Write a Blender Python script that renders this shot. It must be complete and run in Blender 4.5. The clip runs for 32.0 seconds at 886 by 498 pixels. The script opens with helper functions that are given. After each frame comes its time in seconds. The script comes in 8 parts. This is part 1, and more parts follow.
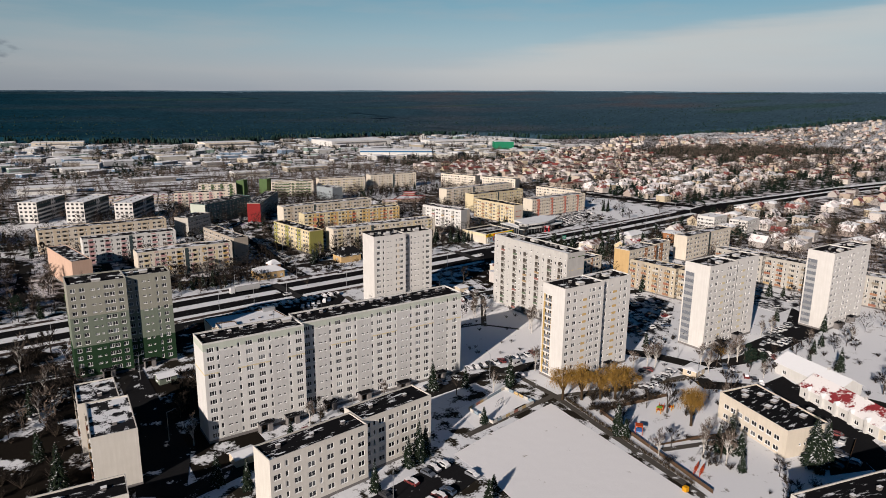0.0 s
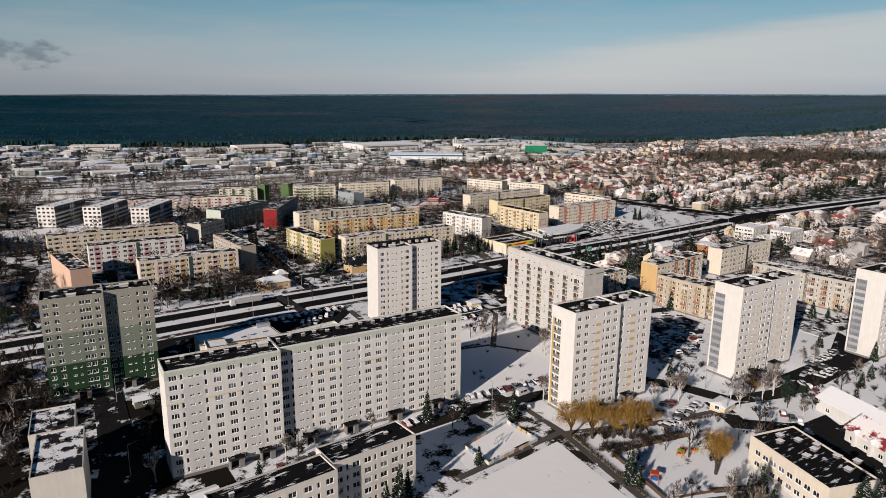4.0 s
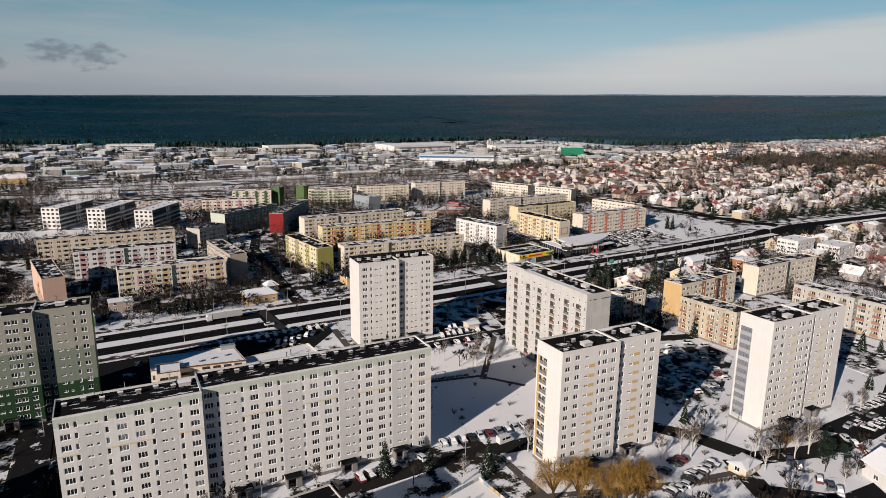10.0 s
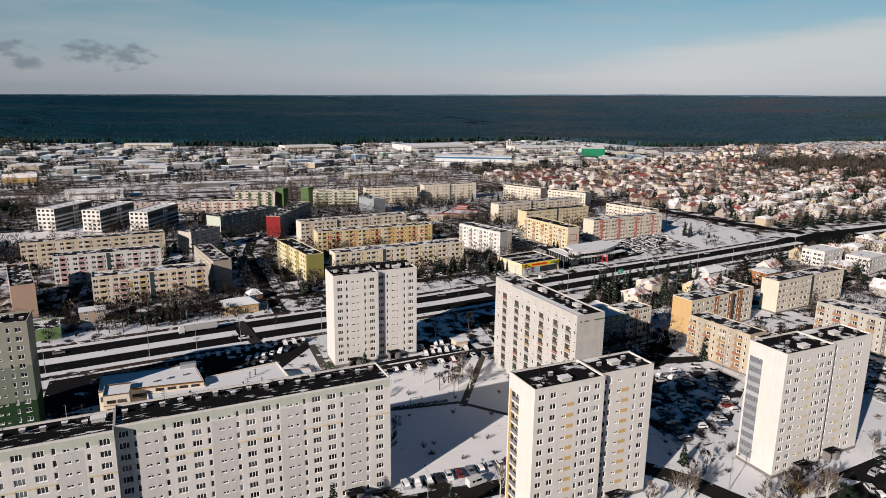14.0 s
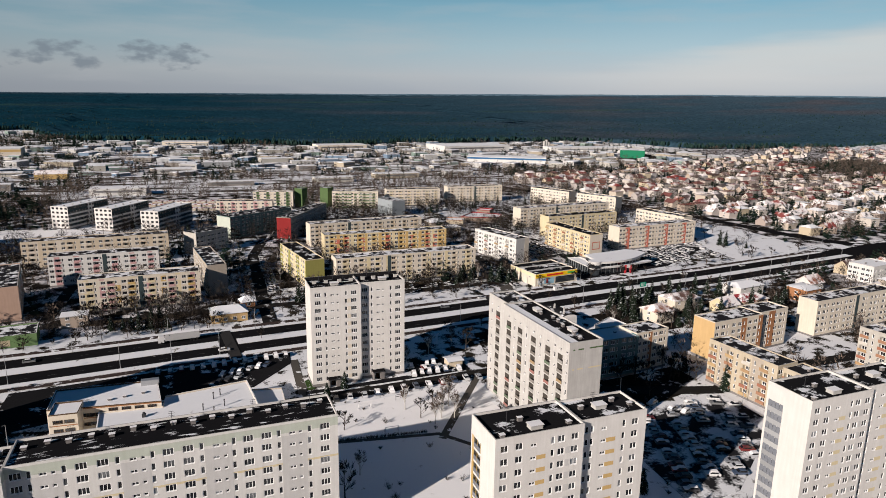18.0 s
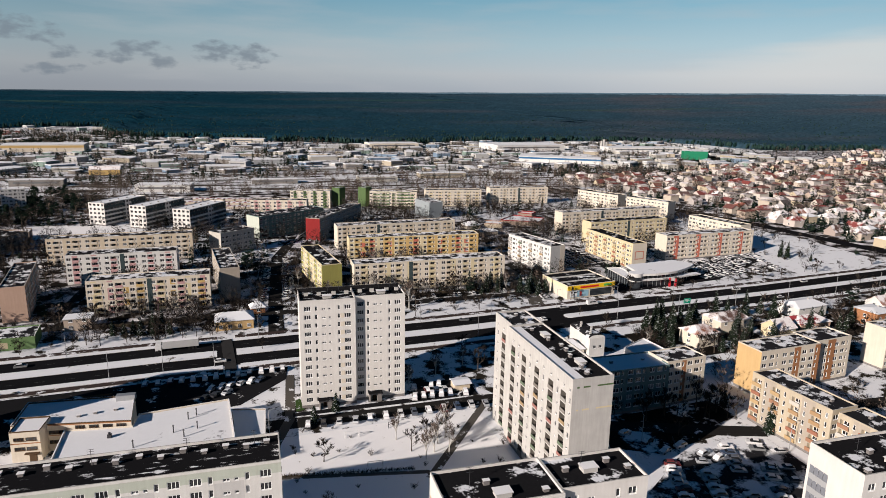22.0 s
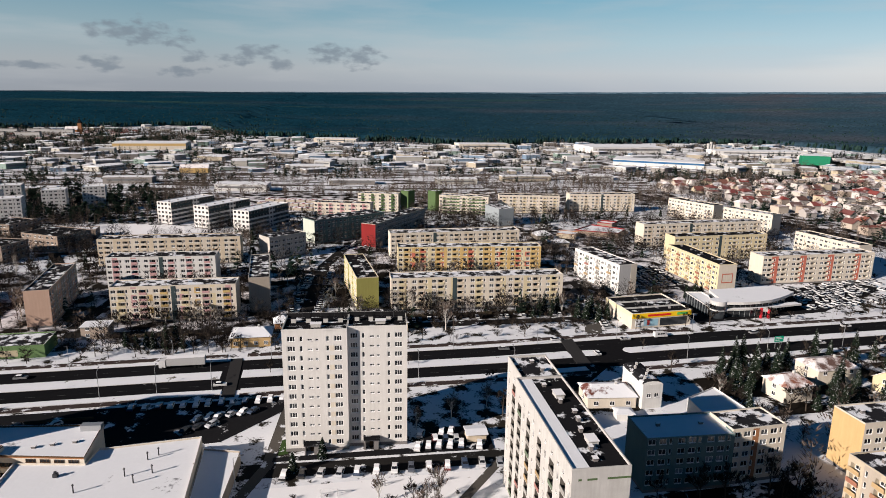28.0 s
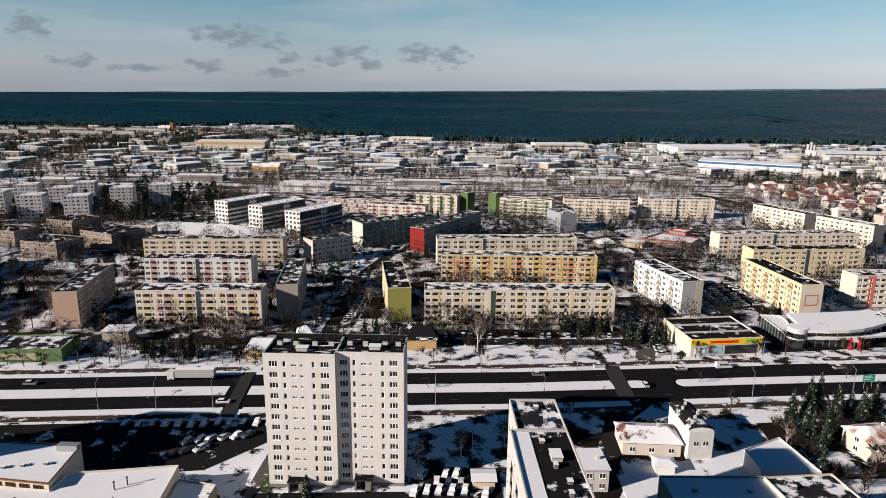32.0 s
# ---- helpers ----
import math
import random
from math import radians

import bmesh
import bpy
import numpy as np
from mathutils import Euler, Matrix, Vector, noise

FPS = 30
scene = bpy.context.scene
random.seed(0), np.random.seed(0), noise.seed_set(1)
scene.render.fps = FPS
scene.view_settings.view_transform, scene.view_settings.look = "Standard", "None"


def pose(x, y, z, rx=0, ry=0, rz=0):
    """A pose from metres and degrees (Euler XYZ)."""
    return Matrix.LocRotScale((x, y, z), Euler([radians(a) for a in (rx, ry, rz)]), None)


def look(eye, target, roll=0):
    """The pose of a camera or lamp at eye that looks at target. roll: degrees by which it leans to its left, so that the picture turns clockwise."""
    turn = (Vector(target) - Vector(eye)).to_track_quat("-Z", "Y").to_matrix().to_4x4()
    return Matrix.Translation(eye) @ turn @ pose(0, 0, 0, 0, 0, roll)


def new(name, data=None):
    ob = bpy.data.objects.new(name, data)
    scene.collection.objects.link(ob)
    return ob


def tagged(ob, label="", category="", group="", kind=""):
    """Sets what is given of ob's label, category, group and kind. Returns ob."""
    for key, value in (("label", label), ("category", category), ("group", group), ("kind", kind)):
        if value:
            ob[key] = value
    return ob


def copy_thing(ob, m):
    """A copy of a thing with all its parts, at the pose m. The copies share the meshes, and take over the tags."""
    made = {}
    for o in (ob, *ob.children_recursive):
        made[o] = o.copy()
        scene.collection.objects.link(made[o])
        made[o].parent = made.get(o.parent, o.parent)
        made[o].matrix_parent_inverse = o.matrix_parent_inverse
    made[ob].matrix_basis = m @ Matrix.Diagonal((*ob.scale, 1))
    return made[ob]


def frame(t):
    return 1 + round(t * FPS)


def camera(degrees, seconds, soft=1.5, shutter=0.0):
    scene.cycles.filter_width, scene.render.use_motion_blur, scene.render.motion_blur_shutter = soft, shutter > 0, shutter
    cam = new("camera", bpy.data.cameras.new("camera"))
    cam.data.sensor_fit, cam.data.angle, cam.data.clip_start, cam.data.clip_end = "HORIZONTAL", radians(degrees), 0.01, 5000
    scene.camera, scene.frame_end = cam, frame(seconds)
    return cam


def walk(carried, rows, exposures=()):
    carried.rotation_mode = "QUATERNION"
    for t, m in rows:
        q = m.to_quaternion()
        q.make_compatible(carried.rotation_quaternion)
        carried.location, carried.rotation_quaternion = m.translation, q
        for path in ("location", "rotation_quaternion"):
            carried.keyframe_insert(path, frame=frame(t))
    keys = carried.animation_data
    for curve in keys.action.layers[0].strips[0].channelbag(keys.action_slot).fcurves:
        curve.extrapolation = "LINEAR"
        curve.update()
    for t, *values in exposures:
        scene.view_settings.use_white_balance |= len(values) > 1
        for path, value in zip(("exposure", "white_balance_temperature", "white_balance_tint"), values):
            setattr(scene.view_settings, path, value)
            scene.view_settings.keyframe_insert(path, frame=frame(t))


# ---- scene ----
# ---- camera ----
cam = camera(68.7, 32.0, 0.8)
PATH = [
    (0, (-167.958, -266.246, 97.367), (-166.887, -264.617, 96.92), 0.6),
    (6, (-134.881, -249.242, 97.052), (-133.948, -247.528, 96.616), 0.5),
    (10, (-112.354, -237.212, 96.456), (-111.49, -235.462, 96.019), 0.6),
    (14, (-88.889, -224.131, 96.197), (-88.093, -222.349, 95.759), 0.7),
    (19, (-57.351, -206.44, 95.421), (-56.711, -204.597, 94.979), 1.0),
    (25, (-23.45, -180.565, 94.852), (-23.094, -178.649, 94.4), 1.0),
    (30, (2.379, -154.602, 94.201), (2.463, -152.656, 93.748), 0.8),
    (32, (12.8, -143.093, 93.961), (12.748, -141.147, 93.503), 0.6),
]
EXPOSURES = [(0, 0.36), (8, 0.42), (20, 0.59), (32, 0.80)]
walk(cam, [(t, look(eye, aim, roll)) for t, eye, aim, roll in PATH], [(t, s) for t, s in EXPOSURES])


# ---- sky, sun ----
SUN_DIR = Vector((0.89, 0.458, -0.388))
world = bpy.data.worlds.new("world")
scene.world = world
world.use_nodes = True
wn, wl = world.node_tree.nodes, world.node_tree.links
sky = wn.new("ShaderNodeTexSky")
sky.sky_type, sky.sun_disc = "NISHITA", False
sky.sun_elevation, sky.sun_rotation = radians(21.2), radians(243)
sky.altitude, sky.air_density, sky.dust_density, sky.ozone_density = 100, 1.0, 0.6, 2.5
# thin high cloud and low haze over the blue
coord = wn.new("ShaderNodeTexCoord")
sep = wn.new("ShaderNodeSeparateXYZ")
wl.new(coord.outputs["Generated"], sep.inputs[0])
gradient = wn.new("ShaderNodeValToRGB")
SKY_STOPS = [(0.0, (0.275, 0.30, 0.335)), (0.014, (0.285, 0.312, 0.35)), (0.04, (0.345, 0.375, 0.40)), (0.08, (0.275, 0.372, 0.42)), (0.14, (0.15, 0.295, 0.38)), (0.20, (0.002, 0.036, 0.085)), (1.0, (0.0002, 0.023, 0.070))]
while len(gradient.color_ramp.elements) < len(SKY_STOPS):
    gradient.color_ramp.elements.new(0.5)
for e, (p, c) in zip(gradient.color_ramp.elements, SKY_STOPS):
    e.position, e.color = p, (*c, 1)
wl.new(sep.outputs["Z"], gradient.inputs[0])
stretch = wn.new("ShaderNodeMapping")
stretch.inputs["Scale"].default_value = (2.2, 2.2, 16.0)
wl.new(coord.outputs["Generated"], stretch.inputs[0])
wisps = wn.new("ShaderNodeTexNoise")
wisps.inputs["Scale"].default_value, wisps.inputs["Detail"].default_value = 2.0, 7.0
wl.new(stretch.outputs[0], wisps.inputs["Vector"])
wisp_range = wn.new("ShaderNodeMapRange")
wisp_range.inputs["From Min"].default_value, wisp_range.inputs["From Max"].default_value = 0.5, 0.75
wisp_range.inputs["To Max"].default_value = 0.38
wl.new(wisps.outputs[0], wisp_range.inputs["Value"])
sky_gain = wn.new("ShaderNodeMix")
sky_gain.data_type, sky_gain.blend_type = "RGBA", "MULTIPLY"
sky_gain.inputs["Factor"].default_value = 1.0
sky_gain.inputs["B"].default_value = (0.010, 0.013, 0.016, 1)
wl.new(sky.outputs[0], sky_gain.inputs["A"])
clear = wn.new("ShaderNodeMix")
clear.data_type = "RGBA"
clear.inputs["Factor"].default_value = 0.97
wl.new(sky_gain.outputs["Result"], clear.inputs["A"])
# the sky pales towards the east
pale = wn.new("ShaderNodeMapRange")
pale.inputs["From Min"].default_value, pale.inputs["From Max"].default_value = -0.25, 0.65
pale.inputs["To Min"].default_value, pale.inputs["To Max"].default_value = 0.80, 1.22
wl.new(sep.outputs["X"], pale.inputs["Value"])
toned = wn.new("ShaderNodeMix")
toned.data_type, toned.blend_type = "RGBA", "MULTIPLY"
toned.inputs["Factor"].default_value = 1.0
wl.new(gradient.outputs[0], toned.inputs["A"])
wl.new(pale.outputs[0], toned.inputs["B"])
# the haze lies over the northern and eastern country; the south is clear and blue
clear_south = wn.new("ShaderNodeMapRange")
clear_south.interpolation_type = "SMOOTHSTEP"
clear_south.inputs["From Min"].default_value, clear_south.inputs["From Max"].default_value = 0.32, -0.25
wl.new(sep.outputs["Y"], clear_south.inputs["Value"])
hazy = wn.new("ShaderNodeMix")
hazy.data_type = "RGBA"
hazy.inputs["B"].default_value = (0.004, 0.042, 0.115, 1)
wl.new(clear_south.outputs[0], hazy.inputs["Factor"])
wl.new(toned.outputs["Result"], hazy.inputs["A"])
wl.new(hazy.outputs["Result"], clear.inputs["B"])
sky_mix = wn.new("ShaderNodeMix")
sky_mix.data_type = "RGBA"
sky_mix.inputs["B"].default_value = (0.38, 0.385, 0.40, 1)
low = wn.new("ShaderNodeMapRange")
low.inputs["From Min"].default_value, low.inputs["From Max"].default_value = 0.3, 0.12
wl.new(sep.outputs["Z"], low.inputs["Value"])
thin = wn.new("ShaderNodeMath")
thin.operation = "MULTIPLY"
wl.new(wisp_range.outputs[0], thin.inputs[0])
wl.new(low.outputs[0], thin.inputs[1])
wl.new(thin.outputs[0], sky_mix.inputs["Factor"])
wl.new(clear.outputs["Result"], sky_mix.inputs["A"])
# direction of view as bearing and height, in degrees
def sky_math(op, a, b=0.0):
    k = wn.new("ShaderNodeMath")
    k.operation = op
    for socket, v in zip(k.inputs, (a, b)):
        if isinstance(v, (int, float)):
            socket.default_value = v
        else:
            wl.new(v, socket)
    return k.outputs[0]


def sky_range(v, a, b, c=0.0, d=1.0):
    k = wn.new("ShaderNodeMapRange")
    k.interpolation_type = "SMOOTHSTEP"
    for key, w in zip(("From Min", "From Max", "To Min", "To Max"), (a, b, c, d)):
        k.inputs[key].default_value = w
    wl.new(v, k.inputs["Value"])
    return k.outputs[0]


def sky_noise(scale, stretch_x, stretch_y, detail):
    c = wn.new("ShaderNodeCombineXYZ")
    wl.new(sky_math("MULTIPLY", bearing, stretch_x), c.inputs[0])
    wl.new(sky_math("MULTIPLY", height, stretch_y), c.inputs[1])
    k = wn.new("ShaderNodeTexNoise")
    k.inputs["Scale"].default_value, k.inputs["Detail"].default_value = scale, detail
    wl.new(c.outputs[0], k.inputs["Vector"])
    return k.outputs["Fac"]


bearing = sky_math("MULTIPLY", sky_math("ARCTAN2", sep.outputs["X"], sep.outputs["Y"]), 57.2958)
height = sky_math("MULTIPLY", sky_math("ARCSINE", sep.outputs["Z"]), 57.2958)
# a sheet of cirrus climbing towards the east, feathered along its upper edge
lean = sky_math("SUBTRACT", height, sky_math("MULTIPLY_ADD", bearing, 0.125))
lean.node.inputs[1].links[0].from_node.inputs[2].default_value = -1.1
veil = sky_math("ADD", lean, sky_math("MULTIPLY", sky_math("SUBTRACT", sky_noise(0.35, 0.16, 1.6, 6.0), 0.5), 3.2))
sheet = sky_math("MULTIPLY", sky_range(veil, 0.7, -0.7), sky_range(veil, -6.5, -0.8))
sheet = sky_math("MULTIPLY", sheet, sky_range(bearing, 20.0, 50.0))
cirrus = wn.new("ShaderNodeMix")
cirrus.data_type = "RGBA"
cirrus.inputs["B"].default_value = (0.55, 0.535, 0.515, 1)
wl.new(sky_math("MULTIPLY", sheet, 0.62), cirrus.inputs["Factor"])
wl.new(sky_mix.outputs["Result"], cirrus.inputs["A"])
# small grey clouds low over the woods: bearing, height, half width, half height
PUFFS = [(-18.9, 4.67, 2.7, 0.8), (-15.6, 4.2, 0.9, 0.6), (-14.5, 3.0, 0.9, 0.5), (-9.3, 3.4, 1.6, 0.6), (-7.8, 2.5, 1.0, 0.5), (-4.0, 3.42, 1.4, 0.8), (-1.3, 3.25, 1.7, 0.85), (-21.3, 2.2, 1.5, 0.5), (-15.3, 1.8, 1.6, 0.35), (-11.8, 2.8, 1.1, 0.5), (-30.4, 2.4, 1.3, 0.5), (-33.0, 4.6, 1.2, 0.8), (-26.0, 1.9, 2.0, 0.3)]
body = None
for az, el, ra, re in PUFFS:
    dx = sky_math("DIVIDE", sky_math("SUBTRACT", bearing, az), ra * 1.25)
    dy = sky_math("DIVIDE", sky_math("SUBTRACT", height, el), re * 1.3)
    one = sky_math("SUBTRACT", 1.0, sky_math("ADD", sky_math("MULTIPLY", dx, dx), sky_math("MULTIPLY", dy, dy)))
    body = one if body is None else sky_math("MAXIMUM", body, one)
ragged = sky_math("MULTIPLY", sky_math("SUBTRACT", sky_noise(1.0, 0.8, 1.7, 6.0), 0.5), 4.4)
puff = sky_range(sky_math("ADD", sky_math("MAXIMUM", body, -3.0), ragged), -0.05, 1.3, 0.0, 0.72)
clouds = wn.new("ShaderNodeMix")
clouds.data_type = "RGBA"
clouds.inputs["B"].default_value = (0.135, 0.165, 0.20, 1)
wl.new(puff, clouds.inputs["Factor"])
wl.new(cirrus.outputs["Result"], clouds.inputs["A"])
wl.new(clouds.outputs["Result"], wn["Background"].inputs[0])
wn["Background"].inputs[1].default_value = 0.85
sun = new("sun", bpy.data.lights.new("sun", "SUN"))
sun.data.energy, sun.data.angle, sun.data.color = 5.0, radians(0.5), (1, 0.89, 0.81)
sun.matrix_world = look((0, 0, 300), Vector((0, 0, 300)) + SUN_DIR)

# ---- materials ----
def shader(name, rough=0.85, metal=0.0, gloss=None):
    m = bpy.data.materials.new(name)
    m.use_nodes = True
    b = m.node_tree.nodes["Principled BSDF"]
    b.inputs["Roughness"].default_value, b.inputs["Metallic"].default_value = rough, metal
    b.inputs["Specular IOR Level"].default_value = gloss if gloss is not None else (0.5 if metal or rough < 0.5 else 0.0)
    return m, m.node_tree.nodes, m.node_tree.links, b


def noise_node(n, l, scale, detail=4.0, coords="Object", stretch=None):
    c = n.new("ShaderNodeTexCoord")
    t = n.new("ShaderNodeTexNoise")
    t.inputs["Scale"].default_value, t.inputs["Detail"].default_value = scale, detail
    if stretch:
        mp = n.new("ShaderNodeMapping")
        mp.inputs["Scale"].default_value = stretch
        l.new(c.outputs[coords], mp.inputs[0])
        l.new(mp.outputs[0], t.inputs["Vector"])
    else:
        l.new(c.outputs[coords], t.inputs["Vector"])
    return t.outputs["Fac"]


def ramp(n, l, value, stops):
    r = n.new("ShaderNodeValToRGB")
    while len(r.color_ramp.elements) < len(stops):
        r.color_ramp.elements.new(0.5)
    for e, (p, c) in zip(r.color_ramp.elements, stops):
        e.position, e.color = p, (*c, 1)
    l.new(value, r.inputs[0])
    return r.outputs[0]


def mixed(n, l, factor, a, b, kind="MIX"):
    x = n.new("ShaderNodeMix")
    x.data_type, x.blend_type = "RGBA", kind
    for key, val in (("Factor", factor), ("A", a), ("B", b)):
        if isinstance(val, (float, int)):
            x.inputs[key].default_value = val
        elif isinstance(val, tuple):
            x.inputs[key].default_value = (*val, 1)
        else:
            l.new(val, x.inputs[key])
    return x.outputs["Result"]


def bumped(n, l, b, value, strength, distance=0.1):
    k = n.new("ShaderNodeBump")
    k.inputs["Strength"].default_value, k.inputs["Distance"].default_value = strength, distance
    l.new(value, k.inputs["Height"])
    l.new(k.outputs[0], b.inputs["Normal"])


def object_random(n):
    return n.new("ShaderNodeObjectInfo").outputs["Random"]


def plaster(name, c, dirt=0.16):
    """Painted render: rain streaks, panel-sized blotches and fine grain."""
    c = tuple(v * 0.74 for v in c)
    m, n, l, b = shader(name, 0.88)
    dark = tuple(v * (1 - dirt) * w for v, w in zip(c, (0.97, 0.96, 0.93)))
    blot = ramp(n, l, noise_node(n, l, 0.35, 5), [(0.3, (0, 0, 0)), (0.72, (1, 1, 1))])
    streak = ramp(n, l, noise_node(n, l, 1.0, 5, stretch=(1.6, 1.6, 0.12)), [(0.35, (0, 0, 0)), (0.8, (1, 1, 1))])
    col = mixed(n, l, blot, c, tuple(v * (1 - dirt * 0.5) for v in c))
    col = mixed(n, l, mixed(n, l, 0.6, (0, 0, 0), streak), col, dark)
    grain = noise_node(n, l, 9.0, 3)
    l.new(mixed(n, l, 0.12, col, grain, "OVERLAY"), b.inputs["Base Color"])
    bumped(n, l, b, grain, 0.25, 0.03)
    return m


def snow_over(name, under, amount, scale=0.35, rough=0.8, tint=None, snow_c=(0.66, 0.665, 0.68), random_shift=0.0, soft=0.03, stretch=None):
    """A surface with patchy snow lying on it; amount: share that is white."""
    m, n, l, b = shader(name, rough)
    big = noise_node(n, l, scale, 8, stretch=stretch)
    fine = noise_node(n, l, scale * 9, 4)
    mixn = n.new("ShaderNodeMath")
    mixn.operation = "MULTIPLY_ADD"
    mixn.inputs[1].default_value = 0.25
    l.new(fine, mixn.inputs[0])
    l.new(big, mixn.inputs[2])
    value = mixn.outputs[0]
    if random_shift:
        sh = n.new("ShaderNodeMath")
        sh.operation = "MULTIPLY_ADD"
        sh.inputs[1].default_value = random_shift
        l.new(object_random(n), sh.inputs[0])
        l.new(value, sh.inputs[2])
        value = sh.outputs[0]
    edge = 0.625 + (0.5 - amount) * 0.36
    fac = ramp(n, l, value, [(max(0, edge - soft), (0, 0, 0)), (min(1, edge + soft), (1, 1, 1))])
    base = tint(n, l) if tint else mixed(n, l, fine, tuple(v * 0.75 for v in under), tuple(min(1, v * 1.25) for v in under))
    white = mixed(n, l, fine, tuple(v * 0.93 for v in snow_c), snow_c)
    l.new(mixed(n, l, fac, base, white), b.inputs["Base Color"])
    bumped(n, l, b, value, 0.4, 0.2)
    return m


def plain(name, c, rough=0.6, metal=0.0, vary=0.15, scale=3.0):
    m, n, l, b = shader(name, rough, metal)
    f = noise_node(n, l, scale, 5)
    l.new(mixed(n, l, f, tuple(v * (1 - vary) for v in c), tuple(min(1, v * (1 + vary)) for v in c)), b.inputs["Base Color"])
    return m


def palette(name, colours, rough=0.7, vary=0.12, metal=0.0, joined=False):
    """One material, its colour drawn per object from a short list."""
    m, n, l, b = shader(name, rough, metal)
    k = len(colours)
    r = n.new("ShaderNodeValToRGB")
    r.color_ramp.interpolation = "CONSTANT"
    while len(r.color_ramp.elements) < k:
        r.color_ramp.elements.new(0.5)
    for i, (e, c) in enumerate(zip(r.color_ramp.elements, colours)):
        e.position, e.color = i / k, (*c, 1)
    l.new(n.new("ShaderNodeNewGeometry").outputs["Random Per Island"] if joined else object_random(n), r.inputs[0])
    f = noise_node(n, l, 1.2, 5)
    l.new(mixed(n, l, mixed(n, l, f, (0, 0, 0), (vary * 2,) * 3), r.outputs[0], (0.25, 0.23, 0.2)), b.inputs["Base Color"])
    return m


# ground sheet: trodden snow with thawed grass and soil showing through
def ground_material():
    m, n, l, b = shader("ground_snow", 0.75)
    big = noise_node(n, l, 0.012, 6)
    mid = noise_node(n, l, 0.16, 8)
    fine = noise_node(n, l, 1.4, 5)
    add = n.new("ShaderNodeMath")
    add.operation = "MULTIPLY_ADD"
    add.inputs[1].default_value = 0.55
    l.new(big, add.inputs[0])
    l.new(mid, add.inputs[2])
    add2 = n.new("ShaderNodeMath")
    add2.operation = "MULTIPLY_ADD"
    add2.inputs[1].default_value = 0.3
    l.new(fine, add2.inputs[0])
    l.new(add.outputs[0], add2.inputs[2])
    fac = ramp(n, l, add2.outputs[0], [(0.83, (0, 0, 0)), (0.91, (1, 1, 1))])
    earth = mixed(n, l, mid, (0.012, 0.011, 0.009), (0.038, 0.032, 0.024))
    white = mixed(n, l, fine, (0.57, 0.575, 0.59), (0.66, 0.665, 0.68))
    l.new(mixed(n, l, fac, earth, white), b.inputs["Base Color"])
    bumped(n, l, b, add2.outputs[0], 0.5, 0.25)
    return m


GROUND = ground_material()
SNOW = snow_over("snow", (0.35, 0.33, 0.3), 1.1, 0.25, snow_c=(0.72, 0.71, 0.71))
LAWN = snow_over("trodden_snow", (0.09, 0.075, 0.055), 0.95, 0.2, soft=0.05)
ASPHALT = snow_over("wet_asphalt", (0.010, 0.010, 0.011), -0.25, 0.10, 0.95)
STREET = snow_over("slushy_asphalt", (0.018, 0.017, 0.016), 0.08, 0.22, 0.9)
LOT = snow_over("parking_asphalt", (0.013, 0.013, 0.014), 0.08, 0.16, 0.9)
PATHM = snow_over("path_slabs", (0.075, 0.068, 0.06), 0.1, 0.3, 0.85)
RED_PAVE = snow_over("red_paving", (0.045, 0.034, 0.031), 0.2, 0.3, 0.85)
VERGE = snow_over("verge_snow", (0.10, 0.09, 0.06), 1.05, 0.2)
KERB = plain("kerb_concrete", (0.36, 0.35, 0.33), 0.9)
ROAD_PAINT = plain("road_paint", (0.6, 0.6, 0.58), 0.7)
WORN_PAINT = plain("worn_road_paint", (0.07, 0.07, 0.07), 0.8, vary=0.6, scale=0.6)
ROOF_DARK = snow_over("roof_felt", (0.012, 0.012, 0.013), 0.10, 0.22, 0.75, random_shift=0.05)
ROOF_BLACK = snow_over("black_roof_felt", (0.010, 0.010, 0.011), 0.14, 1.0, 0.75, stretch=(0.25, 0.9, 1.0))
SOIL = snow_over("thawed_soil", (0.013, 0.011, 0.009), 0.26, 0.09, 0.9)
YARD = snow_over("garden_soil", (0.015, 0.013, 0.011), 0.42, 0.10, 0.9, snow_c=(0.62, 0.60, 0.61), soft=0.07)
WORKS = snow_over("trampled_yard_snow", (0.04, 0.036, 0.032), 0.50, 0.06, 0.9, snow_c=(0.66, 0.65, 0.66), soft=0.07)
SIDING = snow_over("snowy_sidings", (0.05, 0.042, 0.035), 0.60, 0.05, 0.9, stretch=(0.3, 1.4, 1.0))
ROOF_HALF = snow_over("roof_felt_snowy", (0.018, 0.018, 0.02), 0.24, 0.28, 0.75, random_shift=0.1)
FELT = plain("roof_felt_upstand", (0.014, 0.014, 0.015), 0.8)
ROOF_SNOW = snow_over("roof_snow", (0.16, 0.16, 0.17), 1.12, 0.12)
METAL = plain("galvanised_metal", (0.42, 0.43, 0.44), 0.45, 0.7)
DARK_METAL = plain("dark_metal", (0.05, 0.05, 0.055), 0.5, 0.5)
CONCRETE = plain("concrete", (0.40, 0.39, 0.37), 0.9)
PLINTH = plain("plinth_render", (0.16, 0.15, 0.145), 0.9)
FRAME = plain("white_window_frame", (0.74, 0.74, 0.73), 0.45)
WOODB = plain("brown_timber", (0.085, 0.055, 0.035), 0.8)


